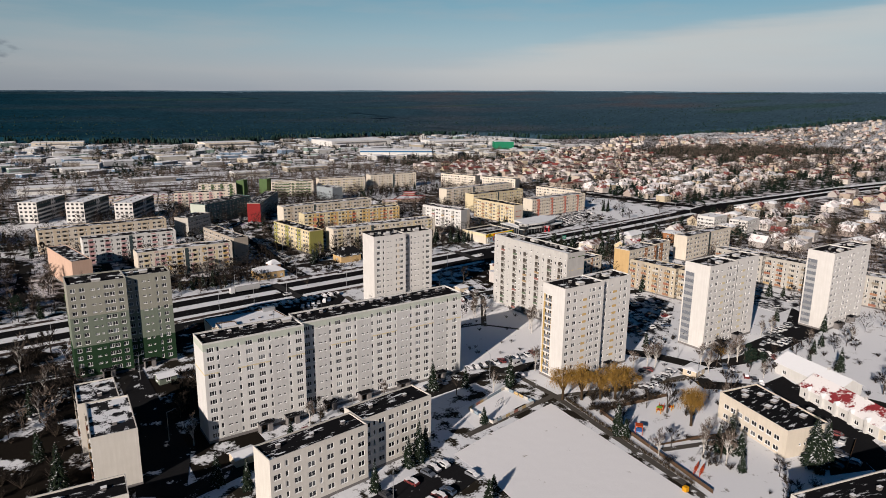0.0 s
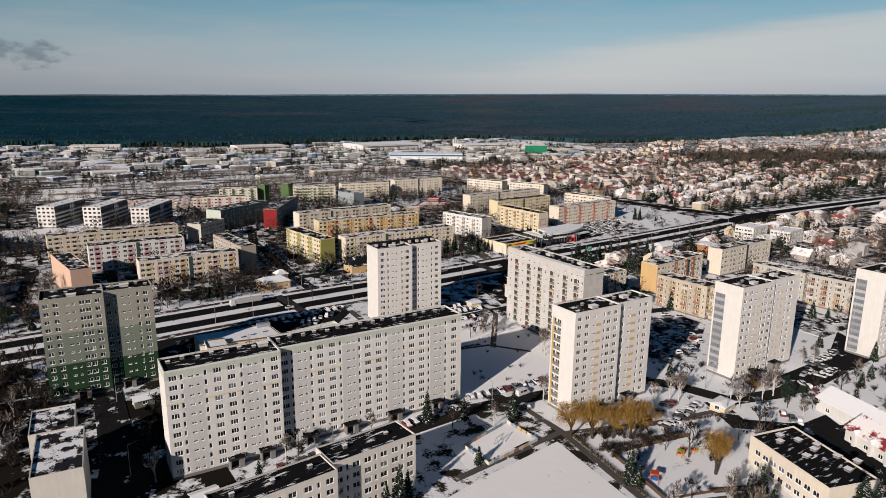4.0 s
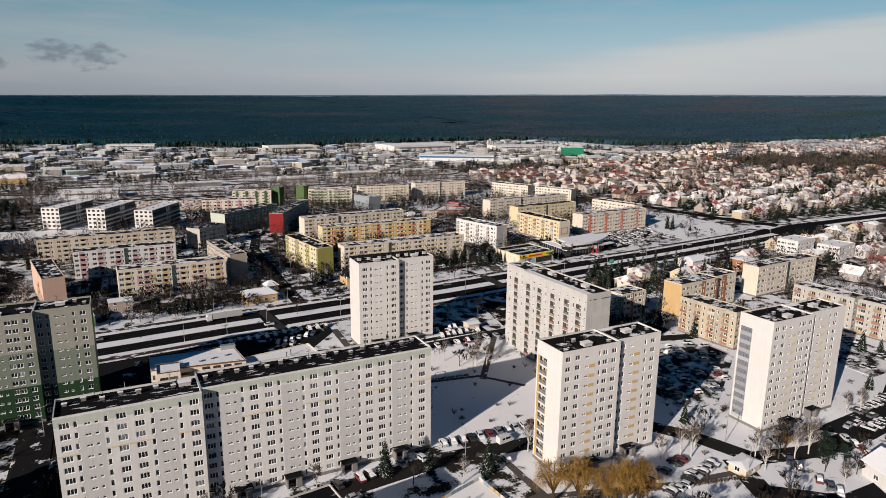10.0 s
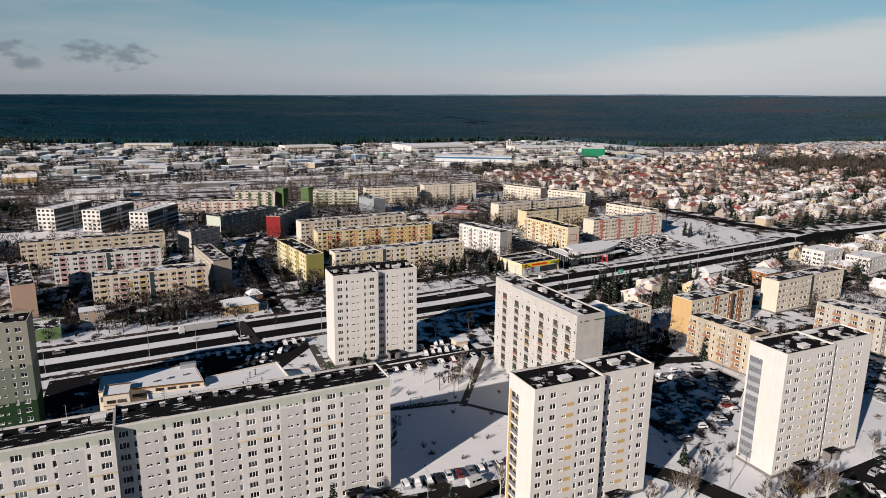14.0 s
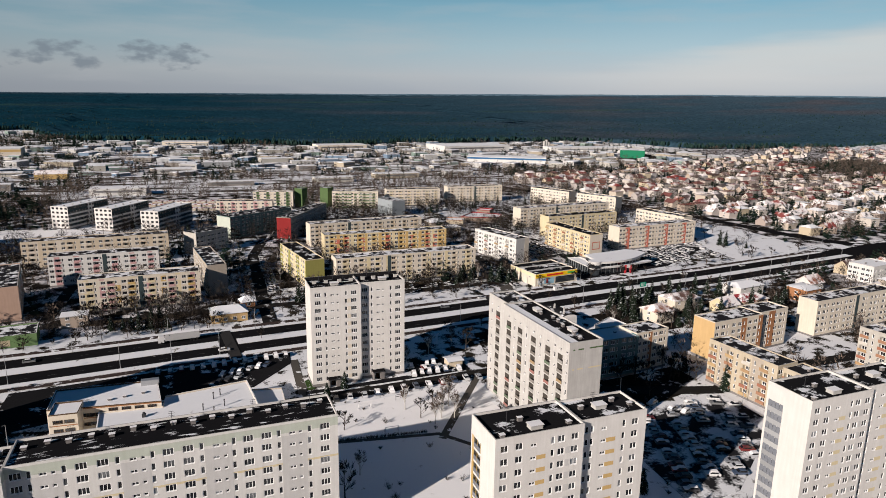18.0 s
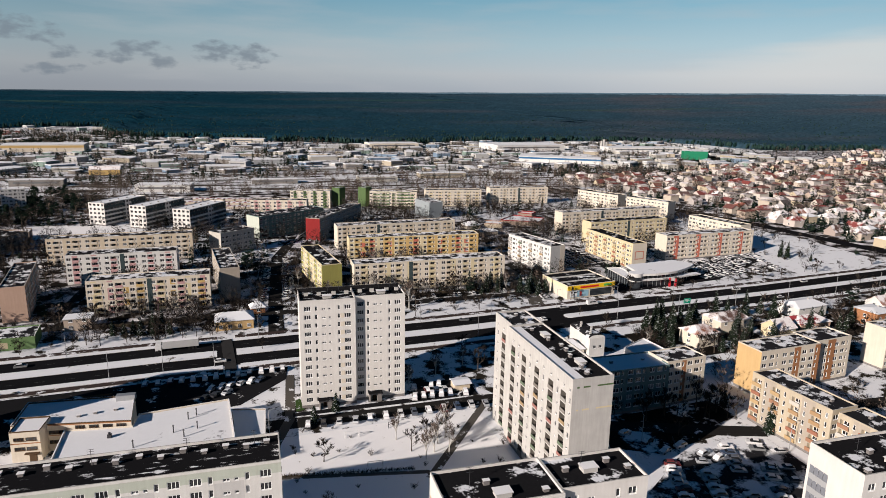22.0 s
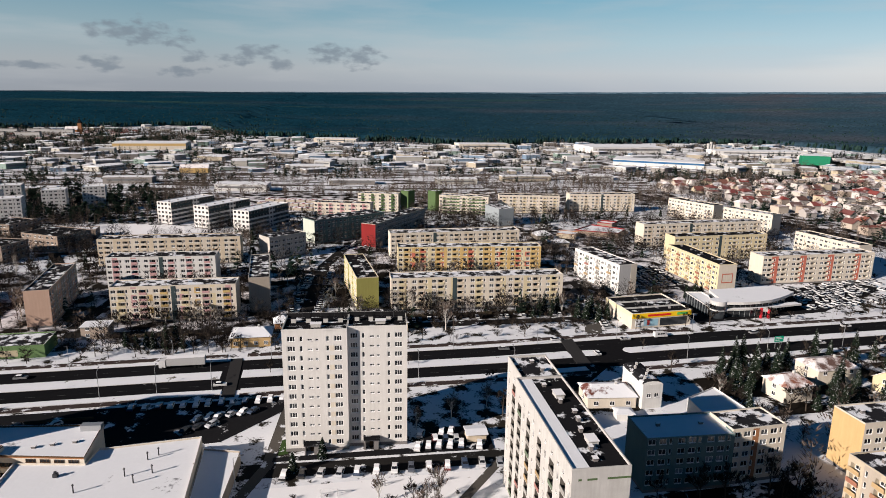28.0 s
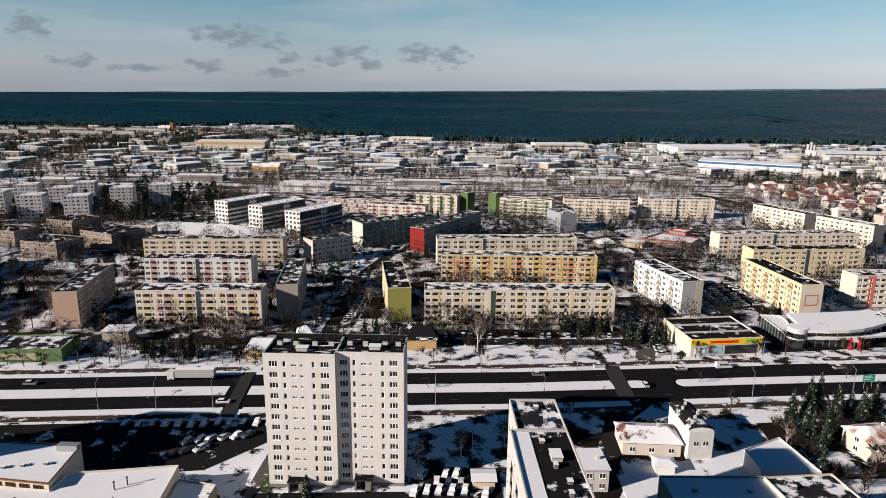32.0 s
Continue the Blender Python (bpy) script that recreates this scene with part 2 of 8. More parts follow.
def glass_material(name="window_glass", joined=False):
    """Panes: dark rooms, some with pale blinds or net curtains."""
    m, n, l, b = shader(name, 0.08)
    r = n.new("ShaderNodeValToRGB")
    r.color_ramp.interpolation = "CONSTANT"
    stops = [(0.0, 0.010), (0.5, 0.025), (0.72, 0.055), (0.84, 0.12), (0.93, 0.24), (0.98, 0.4)]
    while len(r.color_ramp.elements) < len(stops):
        r.color_ramp.elements.new(0.5)
    for e, (p, v) in zip(r.color_ramp.elements, stops):
        e.position, e.color = p, (v * 0.95, v, v * 1.04, 1)
    l.new(n.new("ShaderNodeNewGeometry").outputs["Random Per Island"] if joined else object_random(n), r.inputs[0])
    f = noise_node(n, l, 1.3, 3)
    l.new(mixed(n, l, f, r.outputs[0], (0.02, 0.022, 0.026)), b.inputs["Base Color"])
    b.inputs["Specular IOR Level"].default_value = 0.6
    return m


GLASS = glass_material()
FAR_GLASS = glass_material("far_window_glass", True)
SHOPGLASS = plain("shop_glass", (0.02, 0.024, 0.028), 0.06)
W_WHITE = plaster("white_render", (0.77, 0.745, 0.71))
W_WHITE2 = plaster("pale_panel", (0.77, 0.755, 0.725))
W_PANEL = plaster("weathered_panel", (0.63, 0.61, 0.58), 0.32)
# darker than the panels: recess shade painted into loggia backs and reveals
W_LOGGIA_SHADE = plaster("loggia_shade", (0.20, 0.18, 0.16), 0.4)
W_GREY = plaster("light_grey_render", (0.64, 0.63, 0.615))
W_CREAM = plaster("cream_render", (0.71, 0.60, 0.455))
W_PALE = plaster("ivory_render", (0.77, 0.69, 0.575))
W_YELLOW = plaster("ochre_render", (0.66, 0.46, 0.20))
W_LEMON = plaster("light_yellow_render", (0.75, 0.64, 0.42))
W_LIME = plaster("lime_render", (0.36, 0.34, 0.11))
W_IVORY = plaster("off_white_render", (0.74, 0.70, 0.635))
W_UMBER = plaster("brown_school_render", (0.33, 0.26, 0.21))
W_STONE = plaster("stone_grey_render", (0.53, 0.50, 0.45))
W_CORAL = plaster("coral_render", (0.62, 0.20, 0.14))
W_RED = plaster("red_render", (0.28, 0.035, 0.035))
W_SALMON = plaster("salmon_render", (0.72, 0.50, 0.385))
W_ORANGE = plaster("orange_render", (0.66, 0.45, 0.22))
W_SHOP = plaster("fresh_green_render", (0.17, 0.27, 0.12))
W_RUST = plaster("rust_render", (0.42, 0.20, 0.10))
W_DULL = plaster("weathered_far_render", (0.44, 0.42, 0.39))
W_PINK = plaster("pink_render", (0.62, 0.38, 0.38))
W_BUFF = plaster("buff_render", (0.58, 0.50, 0.38))
W_TAN = plaster("beige_render", (0.48, 0.42, 0.35))
W_TEAL = plaster("teal_render", (0.14, 0.22, 0.22))
# dark slate that also carries shade: stairwell strips, eastern window bands
W_SLATE = plaster("slate_and_shade", (0.06, 0.085, 0.09))
W_GREEN = plaster("green_render", (0.11, 0.17, 0.075))
W_SAGE = plaster("sage_render", (0.215, 0.25, 0.20))
W_DKGREEN = plaster("dark_green_render", (0.03, 0.064, 0.034))
W_LINEN = plaster("linen_render", (0.36, 0.355, 0.30))
W_BLUEG = plaster("blue_grey_render", (0.34, 0.38, 0.40))
W_STEP = plaster("pale_mint_render", (0.56, 0.60, 0.52))
BALC = palette("balcony_panels", [(0.44, 0.40, 0.34), (0.26, 0.10, 0.06), (0.32, 0.2, 0.1), (0.48, 0.45, 0.4), (0.28, 0.14, 0.08), (0.2, 0.17, 0.13), (0.38, 0.26, 0.13)])
BALC_W = palette("loggia_panels", [tuple(v * 0.72 for v in c) for c in [(0.42, 0.41, 0.39), (0.34, 0.33, 0.31), (0.36, 0.16, 0.14), (0.44, 0.43, 0.4), (0.2, 0.18, 0.16), (0.4, 0.28, 0.15), (0.13, 0.18, 0.12), (0.42, 0.4, 0.37), (0.26, 0.24, 0.22)]])
LOGGIA_GLASS = plain("loggia_glazing", (0.15, 0.16, 0.18), 0.2)
SLUSH_LOT = snow_over("slushy_car_park", (0.018, 0.018, 0.02), 0.44, 0.16, 0.9, soft=0.06)
BALC_Y = palette("amber_screens", [(0.46, 0.31, 0.10), (0.42, 0.31, 0.15), (0.38, 0.26, 0.09)])
BALC_G = palette("grey_screens", [(0.22, 0.23, 0.24), (0.28, 0.29, 0.3), (0.34, 0.35, 0.35)])
HOUSE_COLOURS = [(0.62, 0.57, 0.48), (0.66, 0.62, 0.57), (0.56, 0.47, 0.35), (0.6, 0.53, 0.46), (0.44, 0.41, 0.38), (0.5, 0.38, 0.27), (0.62, 0.5, 0.28), (0.58, 0.55, 0.5), (0.42, 0.33, 0.28)]
HOUSE_COLOURS = [tuple((v * 0.62 + sum(c) / 3 * k) * 0.78 for v, k in zip(c, (0.41, 0.37, 0.36))) for c in HOUSE_COLOURS]
HOUSE_WALL = palette("house_render", HOUSE_COLOURS)
FAR_HOUSE_WALL = palette("far_house_render", HOUSE_COLOURS, joined=True)
HALL_COLOURS = [(0.55, 0.55, 0.54), (0.4, 0.42, 0.44), (0.6, 0.58, 0.52), (0.2, 0.3, 0.42), (0.5, 0.44, 0.34), (0.3, 0.28, 0.26), (0.62, 0.62, 0.6), (0.24, 0.34, 0.3)]
HALL_COLOURS = [tuple(v * 0.66 for v in c) for c in HALL_COLOURS]
HALL_WALL = palette("hall_cladding", HALL_COLOURS)
FAR_HALL_WALL = palette("far_hall_cladding", HALL_COLOURS, joined=True)


def tile_tint(n, l):
    r = n.new("ShaderNodeValToRGB")
    r.color_ramp.interpolation = "CONSTANT"
    stops = [(0.18, 0.05, 0.045), (0.10, 0.06, 0.05), (0.21, 0.085, 0.055), (0.07, 0.07, 0.075), (0.16, 0.08, 0.06), (0.18, 0.04, 0.045)]
    while len(r.color_ramp.elements) < len(stops):
        r.color_ramp.elements.new(0.5)
    for i, (e, c) in enumerate(zip(r.color_ramp.elements, stops)):
        e.position, e.color = i / len(stops), (*c, 1)
    l.new(object_random(n), r.inputs[0])
    return r.outputs[0]


def far_tile_tint(n, l):
    return ramp(n, l, n.new("ShaderNodeNewGeometry").outputs["Random Per Island"], [(0.0, (0.19, 0.05, 0.045)), (0.25, (0.15, 0.055, 0.05)), (0.4, (0.10, 0.065, 0.055)), (0.6, (0.08, 0.07, 0.07)), (0.75, (0.19, 0.075, 0.055)), (1.0, (0.13, 0.05, 0.05))])


FAR_TILE = snow_over("far_snowy_tiles", (0.2, 0.06, 0.05), 0.37, 0.05, 0.8, tint=far_tile_tint, soft=0.06, snow_c=(0.66, 0.61, 0.60))
ROOF_TILE = snow_over("snowy_tiles", (0.2, 0.06, 0.05), 0.39, 0.22, 0.8, tint=tile_tint, random_shift=0.22, soft=0.08, snow_c=(0.70, 0.66, 0.65))
ROOF_RED = snow_over("red_sheet_roof", (0.20, 0.03, 0.035), 0.56, 0.16, 0.6, soft=0.03, snow_c=(0.70, 0.67, 0.66))
ROOF_HALL = snow_over("hall_roof", (0.09, 0.095, 0.10), 1.0, 0.035, 0.7, random_shift=0.12, soft=0.05)
CAR_PAINT = palette("car_paint", [(0.5, 0.5, 0.5), (0.03, 0.03, 0.035), (0.3, 0.31, 0.33), (0.62, 0.62, 0.62), (0.08, 0.09, 0.11), (0.13, 0.02, 0.02), (0.16, 0.17, 0.19), (0.04, 0.06, 0.1), (0.45, 0.46, 0.48), (0.02, 0.02, 0.02)], 0.28, 0.03)
CAR_GLASS = plain("car_glass", (0.012, 0.013, 0.015), 0.08)
TYRE = plain("tyre_rubber", (0.015, 0.015, 0.015), 0.9)
VAN_WHITE = plain("white_vehicle_paint", (0.52, 0.52, 0.52), 0.4)
TARP = plain("grey_tarpaulin", (0.34, 0.34, 0.34), 0.7)


def foliage(name, a, c, snow=0.0, scale=1.4):
    m, n, l, b = shader(name, 0.9)
    geo = n.new("ShaderNodeNewGeometry")
    col = mixed(n, l, geo.outputs["Random Per Island"], a, c)
    if snow:
        sepn = n.new("ShaderNodeSeparateXYZ")
        l.new(geo.outputs["Normal"], sepn.inputs[0])
        mul = n.new("ShaderNodeMath")
        mul.operation = "MULTIPLY"
        l.new(sepn.outputs["Z"], mul.inputs[0])
        l.new(noise_node(n, l, scale, 4), mul.inputs[1])
        fac = ramp(n, l, mul.outputs[0], [(0.5 - snow, (0, 0, 0)), (0.58 - snow, (1, 1, 1))])
        col = mixed(n, l, fac, col, (0.72, 0.73, 0.75))
    l.new(col, b.inputs["Base Color"])
    return m


SPRUCE = foliage("spruce_needles", (0.006, 0.011, 0.008), (0.020, 0.028, 0.017), 0.05)
PINE = foliage("pine_needles", (0.008, 0.017, 0.013), (0.022, 0.032, 0.022))
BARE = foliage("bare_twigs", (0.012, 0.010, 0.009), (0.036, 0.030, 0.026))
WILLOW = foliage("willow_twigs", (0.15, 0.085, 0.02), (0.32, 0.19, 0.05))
# paler copy of the bare twigs, distance haze mixed into the colour
FAR_BARE_HAZE = foliage("far_hazed_twigs", (0.052, 0.042, 0.035), (0.14, 0.11, 0.09))
BIRCH = foliage("birch_twigs", (0.07, 0.05, 0.04), (0.16, 0.13, 0.11))
HEDGE = foliage("hedge_twigs", (0.035, 0.028, 0.02), (0.085, 0.066, 0.045), 0.04)
BARK = plain("bark", (0.06, 0.048, 0.038), 0.95)
WILLOW_BARK = plain("willow_bark", (0.05, 0.035, 0.022), 0.95)


def forest_material():
    """Pine stands broken by long strips of leafless wood and clearings; distance haze is in the eastern colours."""
    m, n, l, b = shader("forest_canopy", 0.95)
    strip = noise_node(n, l, 0.0026, 7, stretch=(0.55, 0.9, 1.0))
    clump = noise_node(n, l, 0.008, 6, stretch=(0.5, 1.4, 1.0))
    fine = noise_node(n, l, 0.10, 5)
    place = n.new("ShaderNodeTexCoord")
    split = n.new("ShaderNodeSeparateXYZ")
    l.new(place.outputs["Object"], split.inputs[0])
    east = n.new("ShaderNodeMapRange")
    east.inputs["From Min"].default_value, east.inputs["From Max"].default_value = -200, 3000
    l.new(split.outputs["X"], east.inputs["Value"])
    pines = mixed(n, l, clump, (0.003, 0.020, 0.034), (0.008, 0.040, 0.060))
    # pines pale to blue-grey eastward: distance haze put into the base colour
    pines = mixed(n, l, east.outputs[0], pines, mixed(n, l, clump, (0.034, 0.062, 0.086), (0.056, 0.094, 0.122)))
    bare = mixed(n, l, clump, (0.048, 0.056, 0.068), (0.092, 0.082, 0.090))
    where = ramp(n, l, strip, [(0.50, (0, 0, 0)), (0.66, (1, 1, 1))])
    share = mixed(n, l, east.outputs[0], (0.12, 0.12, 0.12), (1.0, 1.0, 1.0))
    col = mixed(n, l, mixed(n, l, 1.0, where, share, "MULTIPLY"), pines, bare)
    glade = ramp(n, l, noise_node(n, l, 0.0016, 6, stretch=(0.35, 1.5, 1.0)), [(0.60, (0, 0, 0)), (0.66, (0.6, 0.6, 0.6))])
    col = mixed(n, l, glade, col, (0.030, 0.062, 0.050))
    spots = ramp(n, l, fine, [(0.34, (0.7, 0.7, 0.7)), (0.7, (1.3, 1.3, 1.3))])
    l.new(mixed(n, l, 1.0, col, spots, "MULTIPLY"), b.inputs["Base Color"])
    bumped(n, l, b, fine, 0.3, 3.0)
    return m


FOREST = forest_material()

# ---- mesh helpers ----
class Geo:
    """Vertices, faces and material slots of one mesh."""

    def __init__(self):
        self.v, self.f, self.m = [], [], []

    def poly(self, pts, slot=0):
        k = len(self.v)
        self.v.extend(tuple(p) for p in pts)
        self.f.append(tuple(range(k, k + len(pts))))
        self.m.append(slot)

    def box(self, a, b, slot=0, top=None):
        (x0, y0, z0), (x1, y1, z1) = a, b
        k = len(self.v)
        self.v.extend([(x0, y0, z0), (x1, y0, z0), (x1, y1, z0), (x0, y1, z0), (x0, y0, z1), (x1, y0, z1), (x1, y1, z1), (x0, y1, z1)])
        for i, q in enumerate(((3, 2, 1, 0), (4, 5, 6, 7), (0, 1, 5, 4), (1, 2, 6, 5), (2, 3, 7, 6), (3, 0, 4, 7))):
            self.f.append(tuple(k + j for j in q))
            self.m.append(top if i == 1 and top is not None else slot)

    def ring(self, pts, z0, z1, slot=0, cap=None):
        """Walls over a closed outline (counter-clockwise), and a lid."""
        for p, q in zip(pts, pts[1:] + pts[:1]):
            self.poly([(*p, z0), (*q, z0), (*q, z1), (*p, z1)], slot)
        if cap is not None:
            self.poly([(*p, z1) for p in pts], cap)

    def tube(self, a, b, r0, r1, sides=6, slot=0):
        a, b = Vector(a), Vector(b)
        d = (b - a).normalized()
        u = d.orthogonal().normalized()
        w = d.cross(u)
        k = len(self.v)
        for c, r in ((a, r0), (b, r1)):
            for i in range(sides):
                t = 2 * math.pi * i / sides
                self.v.append(tuple(c + (u * math.cos(t) + w * math.sin(t)) * r))
        for i in range(sides):
            j = (i + 1) % sides
            self.f.append((k + i, k + j, k + sides + j, k + sides + i))
            self.m.append(slot)
        self.f.append(tuple(k + sides + i for i in range(sides)))
        self.m.append(slot)

    def weld(self):
        seen, out, index = {}, [], []
        for p in self.v:
            key = tuple(round(c, 4) for c in p)
            if key not in seen:
                seen[key] = len(out)
                out.append(p)
            index.append(seen[key])
        self.v, self.f = out, [tuple(index[i] for i in f) for f in self.f]

    def mesh(self, name, mats):
        me = bpy.data.meshes.new(name)
        me.from_pydata(self.v, [], self.f)
        for mt in mats if isinstance(mats, (list, tuple)) else [mats]:
            me.materials.append(mt)
        me.polygons.foreach_set("material_index", self.m)
        me.update()
        return me


def part(name, geo, mats, parent, label=""):
    ob = new(name, geo if isinstance(geo, bpy.types.Mesh) else geo.mesh(name, mats))
    ob.parent = parent
    return tagged(ob, label) if label else ob


def thing(name, label, category, m, group="", kind=""):
    ob = new(name)
    ob.matrix_basis = m
    return tagged(ob, label, category, group, kind)


def solid(name, geo, mats, label, category, kind="", group="", m=None):
    ob = new(name, geo.mesh(name, mats))
    if m is not None:
        ob.matrix_basis = m
    return tagged(ob, label, category, group, kind)


TAKEN = []  # footprints: centre, half sizes, axis


def occupy(cx, cy, hx, hy, angle=0.0):
    TAKEN.append((cx, cy, hx, hy, math.cos(angle), math.sin(angle)))


def free(x, y, r=1.0):
    for cx, cy, hx, hy, c, s in TAKEN:
        dx, dy = x - cx, y - cy
        if abs(dx * c + dy * s) < hx + r and abs(dy * c - dx * s) < hy + r:
            return False
    return True


WINDOW_MESHES = {}


def window_mesh(w, h, panes, frame_mat=None):
    key = (round(w, 2), round(h, 2), panes, frame_mat)
    if key not in WINDOW_MESHES:
        g = Geo()
        t, deep = 0.10, 0.05
        xs = [0.0]
        for i in range(panes):
            xs += [w * i / panes + (t if i == 0 else t / 2), w * (i + 1) / panes - (t if i == panes - 1 else t / 2)]
        xs.append(w)
        zs = [0.0, t, h - t, h]
        for i in range(len(xs) - 1):
            for j in range(3):
                a, b, c, d = xs[i], xs[i + 1], zs[j], zs[j + 1]
                if j == 1 and i % 2 == 1:
                    g.poly([(a, deep, c), (b, deep, c), (b, deep, d), (a, deep, d)], 1)
                    g.poly([(a, 0, c), (b, 0, c), (b, deep, c), (a, deep, c)])
                    g.poly([(a, deep, d), (b, deep, d), (b, 0, d), (a, 0, d)])
                    g.poly([(a, 0, c), (a, deep, c), (a, deep, d), (a, 0, d)])
                    g.poly([(b, deep, c), (b, 0, c), (b, 0, d), (b, deep, d)])
                else:
                    g.poly([(a, 0, c), (b, 0, c), (b, 0, d), (a, 0, d)])
        g.poly([(0, -0.18, -0.03), (w, -0.18, -0.03), (w, 0, 0), (0, 0, 0)])
        g.poly([(0, -0.18, -0.07), (w, -0.18, -0.07), (w, -0.18, -0.03), (0, -0.18, -0.03)])
        g.weld()
        WINDOW_MESHES[key] = g.mesh("window", [frame_mat or FRAME, GLASS])
    return WINDOW_MESHES[key]


# window kinds: width, height, sill above the storey's floor line, panes
KINDS = {"w": (2.0, 1.45, 0.85, 3), "v": (1.55, 1.4, 0.85, 2), "n": (0.75, 1.5, 0.8, 1), "p": (1.25, 0.62, 0.95, 2), "q": (0.75, 0.62, 0.95, 1), "s": (1.95, 1.45, 0.8, 2), "o": (2.5, 0.95, 0.9, 3)}
RECESS = 0.16


class Side:
    """One wall of a block: its corner, direction and what opens in it."""

    def __init__(self, origin, along, width, height):
        self.o, self.u, self.w, self.h = Vector(origin), Vector(along).normalized(), width, height
        self.turn = math.atan2(self.u.y, self.u.x)
        self.ops, self.wins, self.us, self.zs = [], [], [0, width], [0, height]

    def place(self, a, z, inward=0.0):
        n = Vector((-self.u.y, self.u.x, 0))
        return Matrix.Translation(self.o + self.u * a + n * inward + Vector((0, 0, z))) @ Matrix.Rotation(self.turn, 4, "Z")

    def window(self, centre, floor, kind):
        w, h, sill, panes = KINDS[kind]
        self.ops.append((centre - w / 2, centre + w / 2, floor + sill, floor + sill + h, RECESS, False))
        self.wins.append((centre - w / 2, floor + sill, w, h, panes, RECESS - 0.08))

    def loggia(self, a, b, floor, height=2.1, deep=1.2):
        self.ops.append((a, b, floor + 0.25, floor + 0.25 + height, deep, True))
        self.wins.append(((a + b) / 2 - 0.9, floor + 0.75, 1.8, 1.35, 2, deep - 0.06))

    def build(self, g, slot=lambda a, z: 0, slot_in=0):
        us = sorted({round(x, 3) for x in self.us + [o[0] for o in self.ops] + [o[1] for o in self.ops]})
        zs = sorted({round(x, 3) for x in self.zs + [o[2] for o in self.ops] + [o[3] for o in self.ops]})
        us, zs = [x for x in us if -1e-3 <= x <= self.w + 1e-3], [x for x in zs if -1e-3 <= x <= self.h + 1e-3]
        hole = np.zeros((len(us), len(zs)), bool)
        ua, za = np.array(us), np.array(zs)
        for o in self.ops:
            hole[np.ix_((ua >= o[0] - 0.002) & (ua < o[1] - 0.002), (za >= o[2] - 0.002) & (za < o[3] - 0.002))] = True
        pt = lambda a, z, d=0.0: tuple(self.o + self.u * a + Vector((-self.u.y * d, self.u.x * d, z)))
        for i in range(len(us) - 1):
            for j in range(len(zs) - 1):
                if not hole[i, j]:
                    g.poly([pt(us[i], zs[j]), pt(us[i + 1], zs[j]), pt(us[i + 1], zs[j + 1]), pt(us[i], zs[j + 1])], slot((us[i] + us[i + 1]) / 2, (zs[j] + zs[j + 1]) / 2))
        for a, b, c, d, deep, back in self.ops:
            s = slot_in
            g.poly([pt(a, c), pt(b, c), pt(b, c, deep), pt(a, c, deep)], s)
            g.poly([pt(a, d, deep), pt(b, d, deep), pt(b, d), pt(a, d)], s)
            g.poly([pt(a, c), pt(a, c, deep), pt(a, d, deep), pt(a, d)], s)
            g.poly([pt(b, c, deep), pt(b, c), pt(b, d), pt(b, d, deep)], s)
            if back:
                g.poly([pt(a, c, deep), pt(b, c, deep), pt(b, d, deep), pt(a, d, deep)], s)

    def fit(self, root, far=False, frame_mat=None):
        """The windows: each one its own part, or joined where they stay far off."""
        if far and self.wins:
            g = Geo()
            for a, z, w, h, panes, inward in self.wins:
                m = self.place(a, z, inward)
                src = window_mesh(w, h, panes)
                k = len(g.v)
                g.v.extend(tuple(m @ v.co) for v in src.vertices)
                for f in src.polygons:
                    g.f.append(tuple(k + i for i in f.vertices))
                    g.m.append(f.material_index)
            tagged(part("windows", g, [frame_mat or FRAME, FAR_GLASS], root), kind="stuff")
            return
        for a, z, w, h, panes, inward in self.wins:
            ob = new("window", window_mesh(w, h, panes))
            ob.parent = root
            ob.matrix_basis = self.place(a, z, inward)


def vent_mesh(kind):
    g = Geo()
    if kind == 0:
        g.box((-0.5, -0.32, 0), (0.5, 0.32, 0.75), 0)
        g.box((-0.62, -0.42, 0.75), (0.62, 0.42, 0.86), 0, 1)
    elif kind == 1:
        g.box((-0.45, -0.4, 0), (0.45, 0.4, 0.4), 0)
        g.box((-0.6, -0.52, 0.52), (0.6, 0.52, 0.62), 0, 1)
        for x in (-0.4, 0.4):
            g.box((x - 0.05, -0.38, 0.4), (x + 0.05, 0.38, 0.52), 0)
    elif kind == 2:
        g.box((-1.3, -0.9, 0), (1.3, 0.9, 0.8), 0)
        g.box((-1.5, -1.05, 0.8), (1.5, 1.05, 0.95), 0, 1)
    elif kind == 4:
        g.box((-0.62, -0.42, 0), (0.62, 0.42, 1.25), 0)
        g.box((-0.74, -0.54, 1.25), (0.74, 0.54, 1.36), 2, 2)
        g.box((-0.45, -0.3, 1.36), (0.45, 0.3, 1.62), 2, 2)
    else:
        g.tube((0, 0, 0), (0, 0, 3.2), 0.05, 0.04, 5, 0)
        for z in (2.2, 2.7, 3.1):
            g.box((-0.6, -0.03, z), (0.6, 0.03, z + 0.05), 0)
    return g.mesh("roof_vent", [PLINTH if kind < 2 else (CONCRETE if kind in (2, 4) else DARK_METAL), SNOW, FELT])


VENTS = [vent_mesh(i) for i in range(5)]
VENT_NAMES = ["chimney", "roof_vent", "lift_housing", "aerial", "chimney"]


def add_vent(root, kind, x, y, z, turn=0.0):
    ob = new(VENT_NAMES[kind], VENTS[kind])
    ob.parent = root
    ob.matrix_basis = pose(x, y, z, 0, 0, turn)


